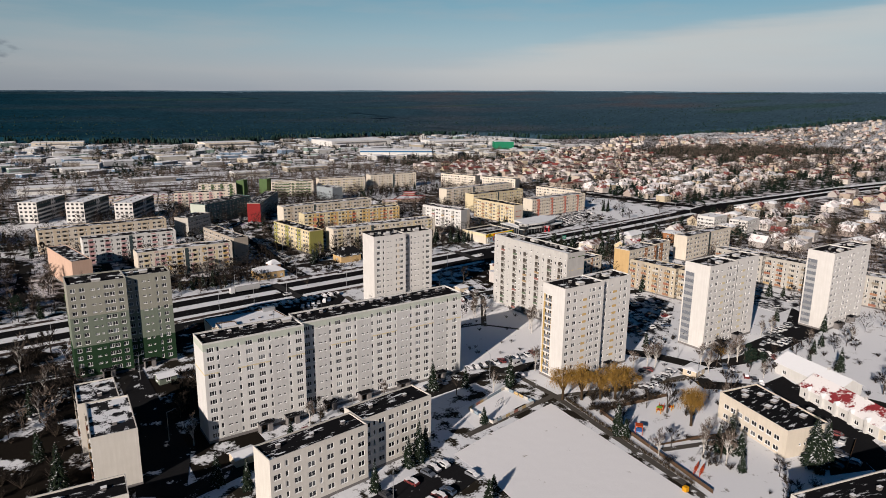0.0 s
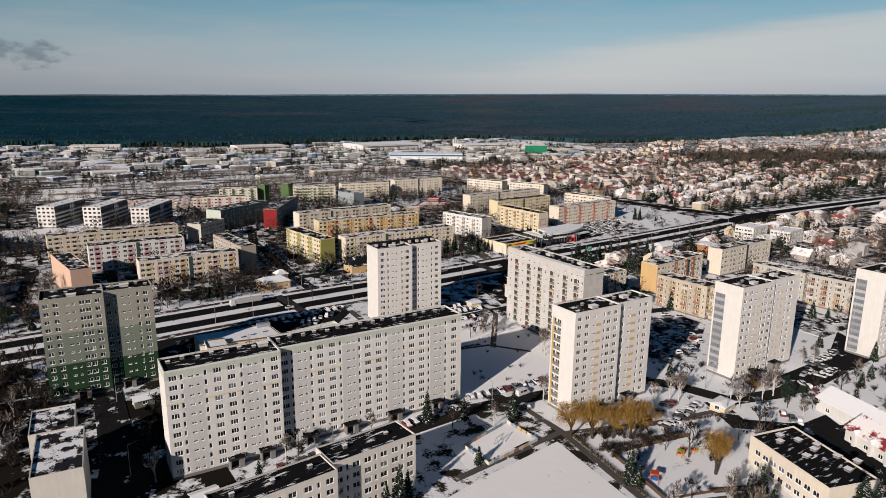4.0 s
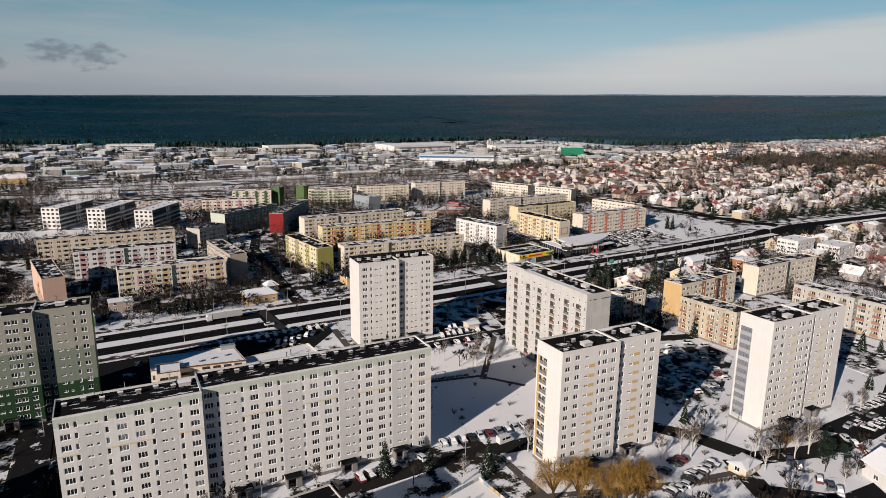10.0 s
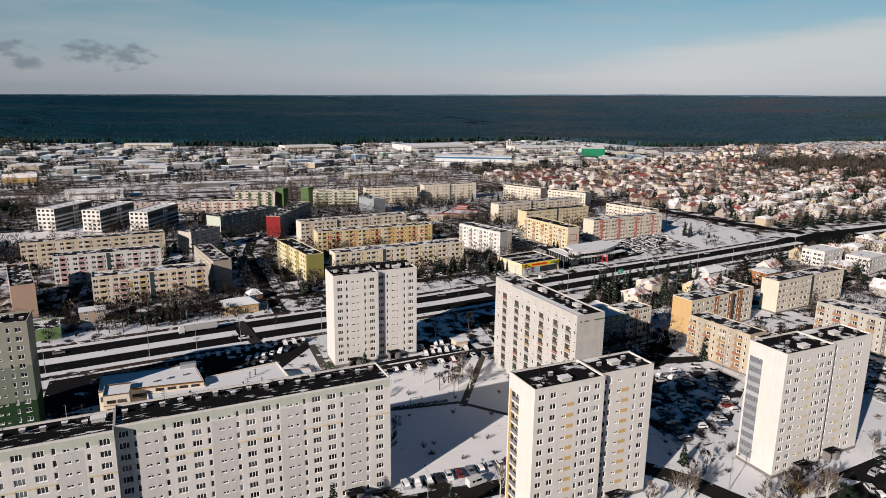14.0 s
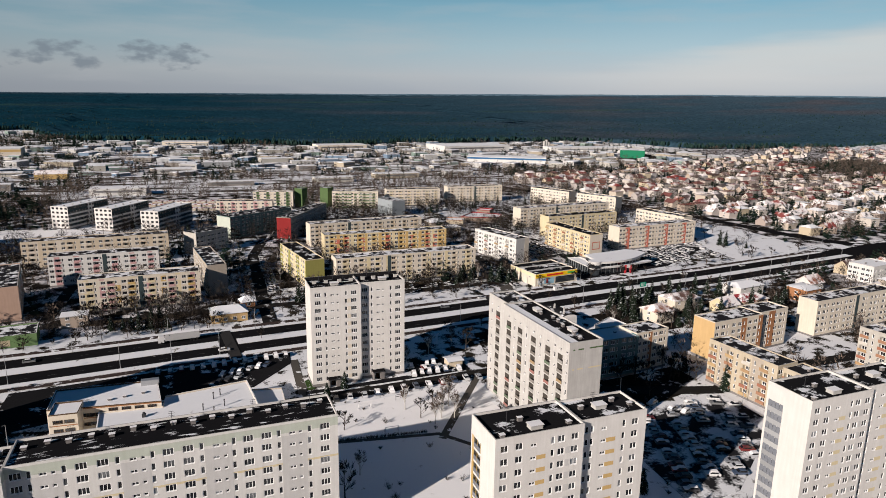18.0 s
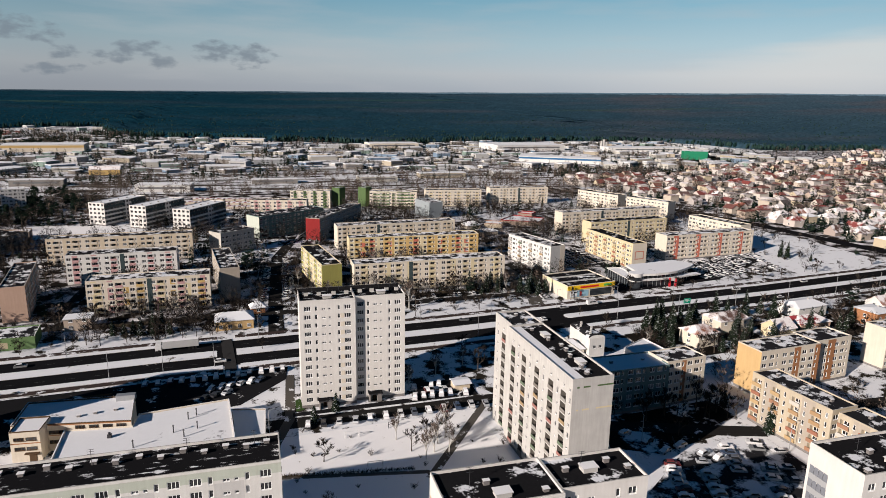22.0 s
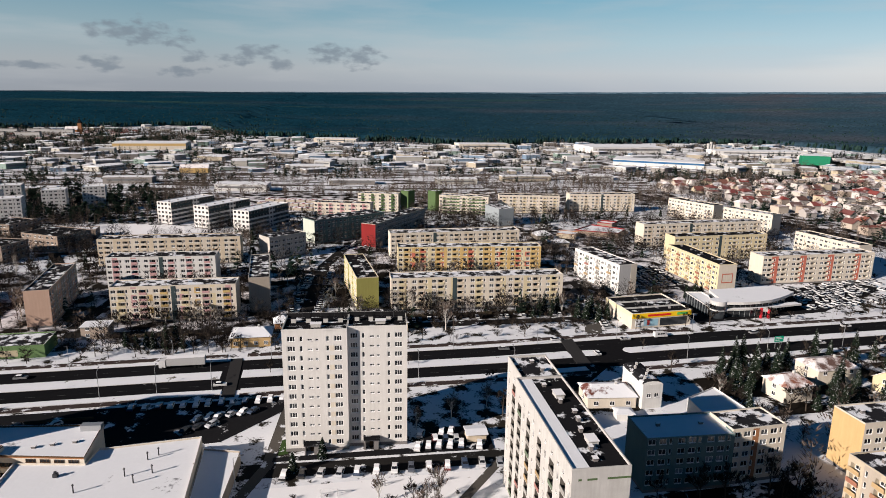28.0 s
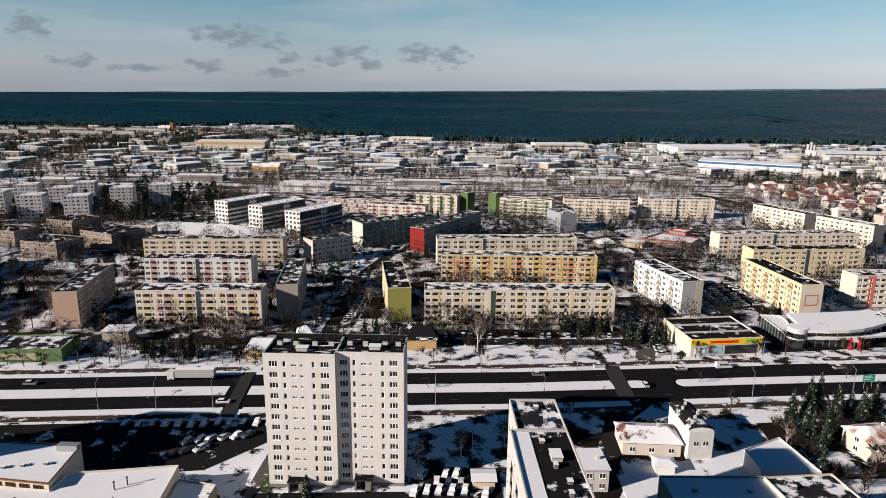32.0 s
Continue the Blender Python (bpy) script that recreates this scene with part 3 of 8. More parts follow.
def flat_roof(root, w, d, h, mat, x0=0.0, y0=0.0, curb=0.55, curb_mat=None, back_high=0.0):
    g = Geo()
    t = 0.24
    g.poly([(x0 + t, y0 + t, h), (x0 + w - t, y0 + t, h), (x0 + w - t, y0 + d - t, h), (x0 + t, y0 + d - t, h)])
    part("roof", g, mat, root, "")
    g = Geo()
    top = h + curb
    g.box((x0, y0, h - 0.02), (x0 + w, y0 + t, top), 0, 1)
    g.box((x0, y0 + d - t, h - 0.02), (x0 + w, y0 + d, top + back_high), 2 if back_high else 0, 1)
    g.box((x0, y0 + t, h - 0.02), (x0 + t, y0 + d - t, top), 0, 1)
    g.box((x0 + w - t, y0 + t, h - 0.02), (x0 + w, y0 + d - t, top), 0, 1)
    part("parapet", g, [curb_mat or W_WHITE2, KERB, FELT], root)


def frame_of(p0, p1):
    a = math.atan2(p1[1] - p0[1], p1[0] - p0[0])
    return Matrix.Translation((p0[0], p0[1], 0)) @ Matrix.Rotation(a, 4, "Z"), math.hypot(p1[0] - p0[0], p1[1] - p0[1]), a


def ribbon(name, pts, width, z0, z1, mats, label, category, kind="structure", soft=0):
    """A strip of ground along a line, as wide all along; a list of widths for a changing one."""
    widths = width if isinstance(width, (list, tuple)) else [width] * len(pts)
    ps = [Vector(p) for p in pts]
    left, right = [], []
    for i, p in enumerate(ps):
        a = (ps[i] - ps[i - 1]).normalized() if i else (ps[1] - ps[0]).normalized()
        b = (ps[i + 1] - ps[i]).normalized() if i + 1 < len(ps) else a
        n1 = Vector((-a.y, a.x))
        n2 = Vector((-b.y, b.x))
        n = (n1 + n2).normalized()
        k = widths[i] / 2 / max(0.5, n.dot(n1))
        left.append(p + n * k)
        right.append(p - n * k)
    g = Geo()
    for i in range(len(ps) - 1):
        a, b, c, d = right[i], right[i + 1], left[i + 1], left[i]
        g.poly([(*a, z1), (*b, z1), (*c, z1), (*d, z1)], 0)
        g.poly([(*a, z0), (*b, z0), (*b, z1), (*a, z1)], 1)
        g.poly([(*c, z0), (*d, z0), (*d, z1), (*c, z1)], 1)
    for a, b in ((left[0], right[0]), (right[-1], left[-1])):
        g.poly([(*a, z0), (*b, z0), (*b, z1), (*a, z1)], 1)
    return solid(name, g, mats if isinstance(mats, list) else [mats, mats], label, category, kind)


def patch(name, pts, z0, z1, mats, label, category, kind="structure"):
    g = Geo()
    area = sum(p[0] * q[1] - q[0] * p[1] for p, q in zip(pts, pts[1:] + pts[:1]))
    pts = pts if area > 0 else pts[::-1]
    g.ring([tuple(p) for p in pts], z0, z1, 1, 0)
    return solid(name, g, mats if isinstance(mats, list) else [mats, mats], label, category, kind)

# ---- the land ----
def rise(x, y):
    """The far country lifts gently towards the horizon."""
    d = min(4760, math.hypot(x + 60, y + 200))
    return 0.0 if d < 1900 else (121 + max(-38, min(42, x * 0.014))) * ((d - 1900) / 2900) ** 0.9


g = Geo()
xs = [-4700, -4200, -3600, -3000, -2400, -1900, -1500, -1100, -700, -300, 100, 500, 900, 1300, 1700, 2200, 2800, 3400, 4000, 4600]
ys = [-1500, -900, -300, 200, 700, 1100, 1400, 1600, 1800, 2000, 2300, 2700, 3100, 3500, 3900, 4300, 4700]
for y in ys:
    for x in xs:
        g.v.append((x, y, rise(x, y)))
for j in range(len(ys) - 1):
    for i in range(len(xs) - 1):
        k = j * len(xs) + i
        g.f.append((k, k + 1, k + 1 + len(xs), k + len(xs)))
        g.m.append(0)
solid("ground", g, GROUND, "snow-covered town ground with thawed brown patches", "ground", "structure")


def forest_edge(x):
    """Where the woods begin behind the town."""
    knots = [(-4700, 2000), (-1266, 1540), (-900, 1600), (-640, 1760), (-486, 1780), (-400, 1560), (-290, 1440), (-50, 1330), (160, 1190), (450, 1300), (900, 1320), (1010, 1010), (1323, 1000), (1560, 930), (1895, 880), (2300, 850), (2700, 780), (4700, 450)]
    for (a, b), (c, d) in zip(knots, knots[1:]):
        if x <= c:
            return b + (d - b) * (x - a) / (c - a)
    return knots[-1][1]


def build_forest():
    step_x, step_y = 26.0, 24.0
    nx, ny = 340, 132
    verts, faces = [], []
    rng = np.random.default_rng(5)
    bump = rng.uniform(-2.6, 2.6, (ny, nx))
    for j in range(ny):
        for i in range(nx):
            x = -4420 + i * step_x
            y0 = forest_edge(x) + 14 * math.sin(x * 0.021) + 9 * math.sin(x * 0.083)
            y = y0 + j * step_y
            low = 0.0 if j == 0 else 11.5 + bump[j, i]
            verts.append((x + bump[j, i] * 2, y, rise(x, y) + low))
    for j in range(ny - 1):
        for i in range(nx - 1):
            k = j * nx + i
            if math.hypot(verts[k][0] + 60, verts[k][1] + 200) < 4560:
                faces.append((k, k + 1, k + 1 + nx, k + nx))
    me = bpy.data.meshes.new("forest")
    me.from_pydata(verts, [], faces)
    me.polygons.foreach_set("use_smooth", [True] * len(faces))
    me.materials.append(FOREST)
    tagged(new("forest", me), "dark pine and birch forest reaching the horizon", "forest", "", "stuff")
    # single crowns along the nearest kilometre of the woods
    v, f = [], []
    for _ in range(15000):
        x = rng.uniform(-1900, 2600)
        y = forest_edge(x) + 14 * math.sin(x * 0.021) + 9 * math.sin(x * 0.083) + rng.uniform(-14, 10) + 900 * rng.uniform(0, 1) ** 1.7
        h, r, z = rng.uniform(9, 15), rng.uniform(2.4, 4.8), rise(x, y)
        k = len(v)
        a0 = rng.uniform(0, 6)
        for zz, rr in ((0.12, 0.55), (0.42, 1.0), (0.78, 0.55)):
            for q in range(5):
                t = a0 + q * 1.2566
                rq = rr * r * rng.uniform(0.7, 1.2)
                v.append((x + rq * math.cos(t), y + rq * math.sin(t), z + h * zz))
        v.append((x, y, z + h))
        for lv in (0, 5):
            for q in range(5):
                f.append((k + lv + q, k + lv + (q + 1) % 5, k + lv + 5 + (q + 1) % 5, k + lv + 5 + q))
        for q in range(5):
            f.append((k + 10 + q, k + 10 + (q + 1) % 5, k + 15))
    me = bpy.data.meshes.new("forest_trees")
    me.from_pydata(v, [], f)
    me.materials.append(foliage("far_crowns", (0.005, 0.016, 0.016), (0.021, 0.040, 0.034)))
    tagged(new("forest_trees", me), "close-set dark trees at the forest edge", "trees", "", "stuff")


build_forest()


def haze_rim():
    """The pale blue rim beyond the woods: a strip with distance haze in its colour."""
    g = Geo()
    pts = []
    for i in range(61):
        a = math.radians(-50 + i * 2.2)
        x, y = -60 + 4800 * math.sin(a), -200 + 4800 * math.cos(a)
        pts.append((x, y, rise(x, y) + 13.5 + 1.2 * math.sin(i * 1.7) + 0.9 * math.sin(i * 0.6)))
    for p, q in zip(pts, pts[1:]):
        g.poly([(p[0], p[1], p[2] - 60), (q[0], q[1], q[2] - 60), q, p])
    solid("backdrop", g, plain("rim_haze_blue", (0.05, 0.085, 0.115), 0.95, vary=0.25, scale=0.004), "pale blue horizon strip with distance haze in its colour", "backdrop", "structure")


haze_rim()

# main dual carriageway: asphalt bed with raised snowy strips on it
MID = [(-520, 12), (-400, 21), (-120, 44), (-80, 48), (35, 56.8), (112, 65.6), (215, 76.5), (300, 88), (352, 95)]


def offset(pts, d):
    out = []
    for i, p in enumerate(pts):
        a = Vector(pts[max(0, i - 1)])
        b = Vector(pts[min(len(pts) - 1, i + 1)])
        t = (b - a).normalized()
        out.append((p[0] - t.y * d, p[1] + t.x * d))
    return out


def cut(pts, x0, x1):
    """The stretch of a line between two x."""
    def at(x):
        for (a, b), (c, d) in zip(pts, pts[1:]):
            if a <= x <= c:
                return (x, b + (d - b) * (x - a) / (c - a))
    return [at(x0)] + [p for p in pts if x0 < p[0] < x1] + [at(x1)]


ribbon("road", MID + [(400, 100), (470, 104), (620, 108), (1000, 90), (1500, 40)], [27, 27, 25, 25, 26, 27, 27, 27, 30, 34, 30, 26, 24, 22], 0, 0.03, ASPHALT, "wet dark asphalt of the dual carriageway", "road")
def rounded_strip(line, width):
    """A kerbed strip with half-round ends."""
    def cap(p, q):
        a0 = math.atan2(p[1] - q[1], p[0] - q[0])
        return [(p[0] + width / 2 * math.cos(a0 - math.pi / 2 + math.pi * k / 8), p[1] + width / 2 * math.sin(a0 - math.pi / 2 + math.pi * k / 8)) for k in range(9)]
    return cap(line[-1], line[-2]) + cap(line[0], line[1])


for x0, x1, w in ((-500, -62, 6.4), (-55, 65, 6.4)):
    ribbon("median", offset(cut(MID, x0, x1), 0.2), w, 0, 0.17, [VERGE, KERB], "raised central strip under old snow", "verge")
ribbon("median", offset(cut(MID, 90, 340), 0.2), 5.4, 0, 0.17, [VERGE, KERB], "raised central strip under old snow", "verge")
for line in ([(71.6, 61.2), (74.4, 61.5)], [(89.8, 63.3), (90.2, 63.35)]):
    patch("median", rounded_strip(line, 5.4), 0, 0.166, VERGE, "rounded end of the snowy central strip", "verge")
for x0, x1 in ((-500, -60), (-54, 66), (84, 330)):
    ribbon("verge", offset(cut(MID, x0, x1), -13.4), 3.4, 0, 0.16, [VERGE, KERB], "snowy kerbed verge beside the carriageway", "verge")
    ribbon("footway", offset(cut(MID, x0, x1), -17.0), 3.0, 0, 0.13, [RED_PAVE, KERB], "paved footway along the dual carriageway", "pavement")
for x0, x1 in ((-500, -62), (-55, 125), (150, 330)):
    ribbon("verge", offset(cut(MID, x0, x1), 13.8), 2.6, 0, 0.16, [VERGE, KERB], "snowy kerbed verge beside the carriageway", "verge")
    ribbon("footway", offset(cut(MID, x0, x1), 17.4), 3.2, 0, 0.12, [RED_PAVE, KERB], "paved footway along the dual carriageway", "pavement")
ribbon("median", [(414, 101), (470, 104), (620, 108), (1000, 90)], 5.0, 0, 0.17, [VERGE, KERB], "raised central strip under old snow", "verge")
for d in (-16.5, 16.5):
    ribbon("verge", offset([(430, 102), (470, 104), (620, 108), (1000, 90)], d), 3.0, 0, 0.16, [VERGE, KERB], "snowy kerbed verge beside the carriageway", "verge")
for pts in ([(352, 108), (366, 112), (360, 124)], [(392, 92), (404, 86), (400, 78)], [(340, 84), (352, 82), (350, 78)], [(398, 122), (410, 120), (396, 134)]):
    patch("traffic_island", pts, 0, 0.16, VERGE, "snowy kerbed traffic island at the junction", "verge")
occupy(-85, 47, 330, 21, math.radians(5.0))
occupy(230, 80, 130, 22, math.radians(7.5))

# lane dashes
for d in (-8.0, 8.0):
    g = Geo()
    line = offset(cut(MID, -380, 330), d)
    for a, b in zip(line, line[1:]):
        a, b = Vector(a), Vector(b)
        t = (b - a).normalized()
        nn = Vector((-t.y, t.x)) * 0.07
        s = 0.0
        while s < (b - a).length - 3:
            p, q = a + t * s, a + t * (s + 3)
            g.poly([(*(p - nn), 0.036), (*(q - nn), 0.036), (*(q + nn), 0.036), (*(p + nn), 0.036)])
            s += 9
    solid("lane_marking", g, WORN_PAINT, "white dashed lane line", "marking", "structure")

# side streets, paths and car parks: line or outline, width, material
LEVEL = [0.034]


def street(pts, width, mat=STREET, label="slushy side street with tyre tracks", name="street", category="road"):
    LEVEL[0] += 0.004
    for a, b in zip(pts, pts[1:]):
        occupy((a[0] + b[0]) / 2, (a[1] + b[1]) / 2, math.dist(a, b) / 2, width / 2, math.atan2(b[1] - a[1], b[0] - a[0]))
    return ribbon(name, pts, width, 0, LEVEL[0], mat, label, category)


def lot(pts, mat=LOT, label="dark asphalt car park with snow remains", name="car_park", category="road"):
    LEVEL[0] += 0.004
    xs, ys = [p[0] for p in pts], [p[1] for p in pts]
    occupy((min(xs) + max(xs)) / 2, (min(ys) + max(ys)) / 2, (max(xs) - min(xs)) / 2 - 1, (max(ys) - min(ys)) / 2 - 1)
    return patch(name, pts, 0, LEVEL[0], mat, label, category)


street([(375, 118), (360, 150), (352, 200), (343, 252), (318, 330), (285, 420), (250, 520)], 13, ASPHALT, "dark asphalt road along the detached houses")
street([(385, 85), (420, 20), (450, -60)], 10, ASPHALT, "dark asphalt road past the junction")
street([(-48, -12), (-10, -11), (26, -9), (40, -9), (52, 10), (60, 34)], 6.5)
street([(58, 34), (72, 50)], 8)
street([(82, 83), (85, 94), (86, 130), (120, 190)], 7, PATHM)
street([(-36, 24), (-37, -9), (-43, -28), (-42, -60)], 3.0, PATHM, "trodden footpath of old slabs", "path", "path")
street([(-3, -49), (26, -9)], 2.4, PATHM, "dark footpath across the snowy lawn", "path", "path")
street([(-42, -40), (-3, -46), (8, -60)], 1.6, PATHM, "narrow footpath across the snowy lawn", "path", "path")
street([(-150, -112), (-110, -101), (-70, -94), (-40, -91), (-12, -94), (24, -97), (34, -112), (40, -128), (60, -133), (100, -131)], 6.5)
street([(-143, -8), (-143, -60), (-144, -105), (-150, -130)], 7.5)
street([(-200, -8), (-143, -9), (-100, 4), (-60, 10)], 7)
street([(34, -126), (28, -140), (40, -150), (58, -162), (66, -190), (40, -206)], 6.5)
street([(96, -131), (130, -118), (160, -112), (200, -120)], 7)
street([(100, -48), (86, -44), (62, -36), (40, -30)], 6)
street([(100, -48), (118, -40), (170, -40), (230, -34)], 6)
street([(-24, -117), (-27, -140), (-31, -176), (-36, -205)], 2.2, PATHM, "straight footpath beside a low hedge", "path", "path")
street([(-66, -123.5), (-24, -117), (-24.5, -98), (-30, -93)], 2.2, PATHM, "footpath past the fenced playground", "path", "path")
street([(-24, -118), (10, -128), (30, -131)], 2.0, PATHM, "footpath behind the willows", "path", "path")
street([(-10, -160), (4, -166)], 2.4, PATHM, "garden path of the nursery", "path", "path")
street([(-22, -160), (2, -168)], 2.0, PATHM, "garden path of the nursery", "path", "path")
street([(-40, 66), (-40, 110), (-38, 200), (-28, 246), (-8, 262), (30, 300)], 6.5)
street([(-160, 92), (-100, 92), (-46, 94), (0, 96), (84, 101)], 6)
street([(-132, 100), (-130, 190), (-70, 190), (-44, 186)], 5.5)
street([(-30, 150), (40, 152), (96, 158), (98, 120)], 5.5)
street([(98, 185), (140, 192), (152, 150), (150, 120)], 6)
street([(-210, 232), (-150, 240), (-60, 262), (-20, 300), (60, 300), (150, 290)], 6)
street([(-220, 100), (-175, 96), (-170, 180), (-200, 232)], 6)
lot([(-128, 0), (-108, -2), (-80, 3), (-64, 2), (-52, 4), (-37.5, 21), (-36.5, 31.4), (-82, 27.5), (-128, 23)])
ribbon("crossing", [(67.6, 50.5), (68.0, 76.0)], 5.4, 0, 0.19, plain("grey_crossing_slabs", (0.032, 0.031, 0.031), 0.85), "grey paved crossing over the carriageway", "path")
ribbon("crossing", [(-56, 32), (-59.5, 64)], 4.2, 0, 0.19, plain("crossing_slabs", (0.032, 0.031, 0.031), 0.85), "grey paved crossing over the carriageway", "path")
lot([(44, -100), (60, -98), (98, -72), (98, -52), (70, -52), (46, -70)], SLUSH_LOT)
lot([(141.9, -106.5), (134.7, -120.1), (122.8, -131.5), (81.3, -136.1), (71.4, -124.0), (109.1, -121.3)])
lot([(128, -108), (160, -106), (162, -60), (130, -70)], SLUSH_LOT)
lot([(-103, -136), (-78, -131), (-74, -143), (-95, -150)])
lot([(-36, -7.5), (24, -5), (24, 8), (6, 8), (4, -3), (-36, -5.5)])
lot([(16.7, -186.3), (26.7, -187.4), (18.6, -197.8), (5.8, -193.0)])
lot([(29.3, -178.8), (42.5, -179.9), (32.1, -195.3), (16.2, -202.1), (20.1, -196.4), (26.0, -187.7)])
# asphalt beside the small western block, its shade painted in with it
lot([(-137.9, -18.1), (-137.4, -46.2), (-136.1, -89.4), (-141.9, -111.0), (-152.6, -104.3), (-146.1, -67.9), (-145.7, -35.9)])
lot([(28, -160), (44, -150), (58, -150), (38, -190), (26, -190)])
lot([(132, 92), (200, 104), (260, 140), (250, 147), (190, 140), (134, 116)])
lot([(130, 150), (156, 140), (152, 190), (124, 178)])
lot([(54, -20), (100, -18), (100, 14), (84, 18), (54, 6)], LAWN, "snowy yard behind the tall slab", "yard", "yard")

# thawed, trodden soil between the western blocks and under the trees; clean snow on the open field
# the patch from (-181.9, 51.0) paints shaded ground as dark soil
for pts in ([(-150, -140), (-146, -60), (-147, -14), (-232, -12), (-240, -142)], [(-138, -104), (-116, -99), (-120, -40), (-138, -30)], [(-8, 100), (84, 106), (86, 114), (-8, 110)], [(44, -20), (56, 4), (56, 32), (40, 30), (33, -8)], [(100, 6), (250, 20), (248, 54), (102, 36)], [(100, -46), (112, -44), (112, -104), (100, -100)], [(-181.9, 51.0), (-159.4, 41.2), (-159.5, -7.7), (-181.4, -13.6)], [(-10.0, -151.5), (2.6, -149.5), (3.5, -161.3), (-8.1, -171.0), (-22.0, -169.2), (-19.2, -158.0)], [(43.5, -124.8), (71.4, -124.0), (62.4, -148.1), (44.6, -153.6), (33.1, -138.6)], [(-15.7, -161.7), (-8.2, -169.4), (-0.7, -184.2), (-16.7, -175.2), (-22.6, -169.7)]):
    patch("soil", pts, 0, 0.022, SOIL, "thawed dark soil with snow remains, shade painted into one patch", "soil")
# dark patch painting the shade under the trees along with the soil
patch("soil", [(50, -46), (57, -29.6), (97, -26), (99, -40), (84, -47), (62, -52)], 0, 0.03, SOIL, "thawed dark soil with tree shade painted in", "soil")
for pts in ([(-29, -121), (-60, -126.5), (-74, -130), (-73, -150), (-80, -230), (-40, -230), (-33.5, -176)], [(-40, -84), (-40, -20), (20, -15), (22, -66), (2, -80)], [(-58, -108), (-34, -103), (-34, -116), (-60, -121)]):
    patch("snow_field", pts, 0, 0.026, SNOW, "smooth untrodden snow on an open lawn", "snow")
for pts in ([(330, 125), (700, 128), (1000, 118), (1500, 420), (1500, 900), (1000, 990), (330, 650)], [(250, -150), (1000, -150), (1000, 80), (460, 84), (250, 62)], [(-560, 330), (-180, 330), (-30, 400), (300, 420), (300, 500), (-560, 480)], [(1000, 90), (2050, -60), (2250, 820), (1500, 900), (1180, 118)], [(-30, 122), (80, 125), (160, 110), (160, 300), (-30, 330)], [(-225, 70), (-70, 86), (-50, 104), (-48, 196), (-128, 200), (-228, 190)], [(-31, 122.5), (-31, 200), (-48, 200), (-48, 112)]):
    patch("yards", pts, 0, 0.018, YARD, "trodden yards and gardens half under snow", "soil")
patch("works_ground", [(-1150, 680), (900, 690), (900, 1250), (300, 1240), (-300, 1400), (-1150, 1400)], 0, 0.018, WORKS, "trampled snow between the works halls", "yard")
patch("sidings", [(-900, 470), (300, 505), (330, 660), (300, 690), (-900, 680)], 0, 0.02, SIDING, "snowy railway sidings with bare strips", "railway")
for pts in ([(-26, -62), (-24, -118), (-36, -204), (150, -210), (240, -150), (240, -60), (100, -46), (60, -60), (44, -48), (20, -20), (0, -50)], [(-150, -152), (-80, -151), (-82, -230), (-160, -230)], [(256, 98), (336, 116), (338, 200), (300, 250), (262, 236)]):
    patch("lawn", pts, 0, 0.024, LAWN, "snowy lawn with trodden places", "lawn")

patch("snow_field", [(-222, 318), (-199, 332), (-150, 322), (-138, 285), (-165, 272), (-195, 286)], 0, 0.03, SNOW, "smooth untrodden snow on a fenced pitch", "snow")
occupy(-179, 304, 36, 20, -0.15)

patch("grass_strip", [(-35.0, -4.4), (-35.0, 3.6), (-33.4, 4.6), (-32.4, -3.6)], 0, 0.036, snow_over("winter_grass", (0.035, 0.06, 0.02), 0.1, 0.6, 0.95), "bare green grass strip beside the tower", "lawn")

# railway embankment with rails
ribbon("railway", [(-1500, 560), (-488, 628), (-231, 640), (43, 648), (303, 656), (900, 640), (1500, 560)], 26, 0, 0.5, snow_over("ballast", (0.14, 0.11, 0.09), 0.5, 0.08), "snowy railway bed beyond the estate", "railway")
for d in (-8, -6.5, -2, -0.5, 5, 6.5):
    ribbon("rail", offset([(-1500, 560), (-488, 628), (-231, 640), (43, 648), (303, 656), (900, 640)], d), 0.15, 0.4, 0.68, DARK_METAL, "rusty steel rail", "rail")

# ---- tall blocks of flats ----
def entrance(root, x, y, z=0.0, w=4.4, d=2.6, wall=None):
    g = Geo()
    g.box((x, y - d, z + 2.7), (x + w, y - 0.02, z + 2.98), 0, 1)
    canopy = part("entrance_canopy", g, [DARK_METAL, ROOF_BLACK], root, "dark flat entrance canopy")
    g = Geo()
    g.box((x + 0.2, y - d + 0.2, z), (x + 0.5, y - 0.02, z + 2.7), 0)
    part("porch_wall", g, wall or PLINTH, canopy)
    g = Geo()
    g.box((x + w * 0.62, y - d + 0.2, z), (x + w * 0.92, y - 0.02, z + 2.7), 0)
    part("porch_wall", g, wall or PLINTH, canopy)
    g = Geo()
    g.box((x + w * 0.35, y - 0.3, z), (x + w * 0.58, y - 0.04, z + 2.3), 0)
    part("entrance_door", g, WOODB, canopy)


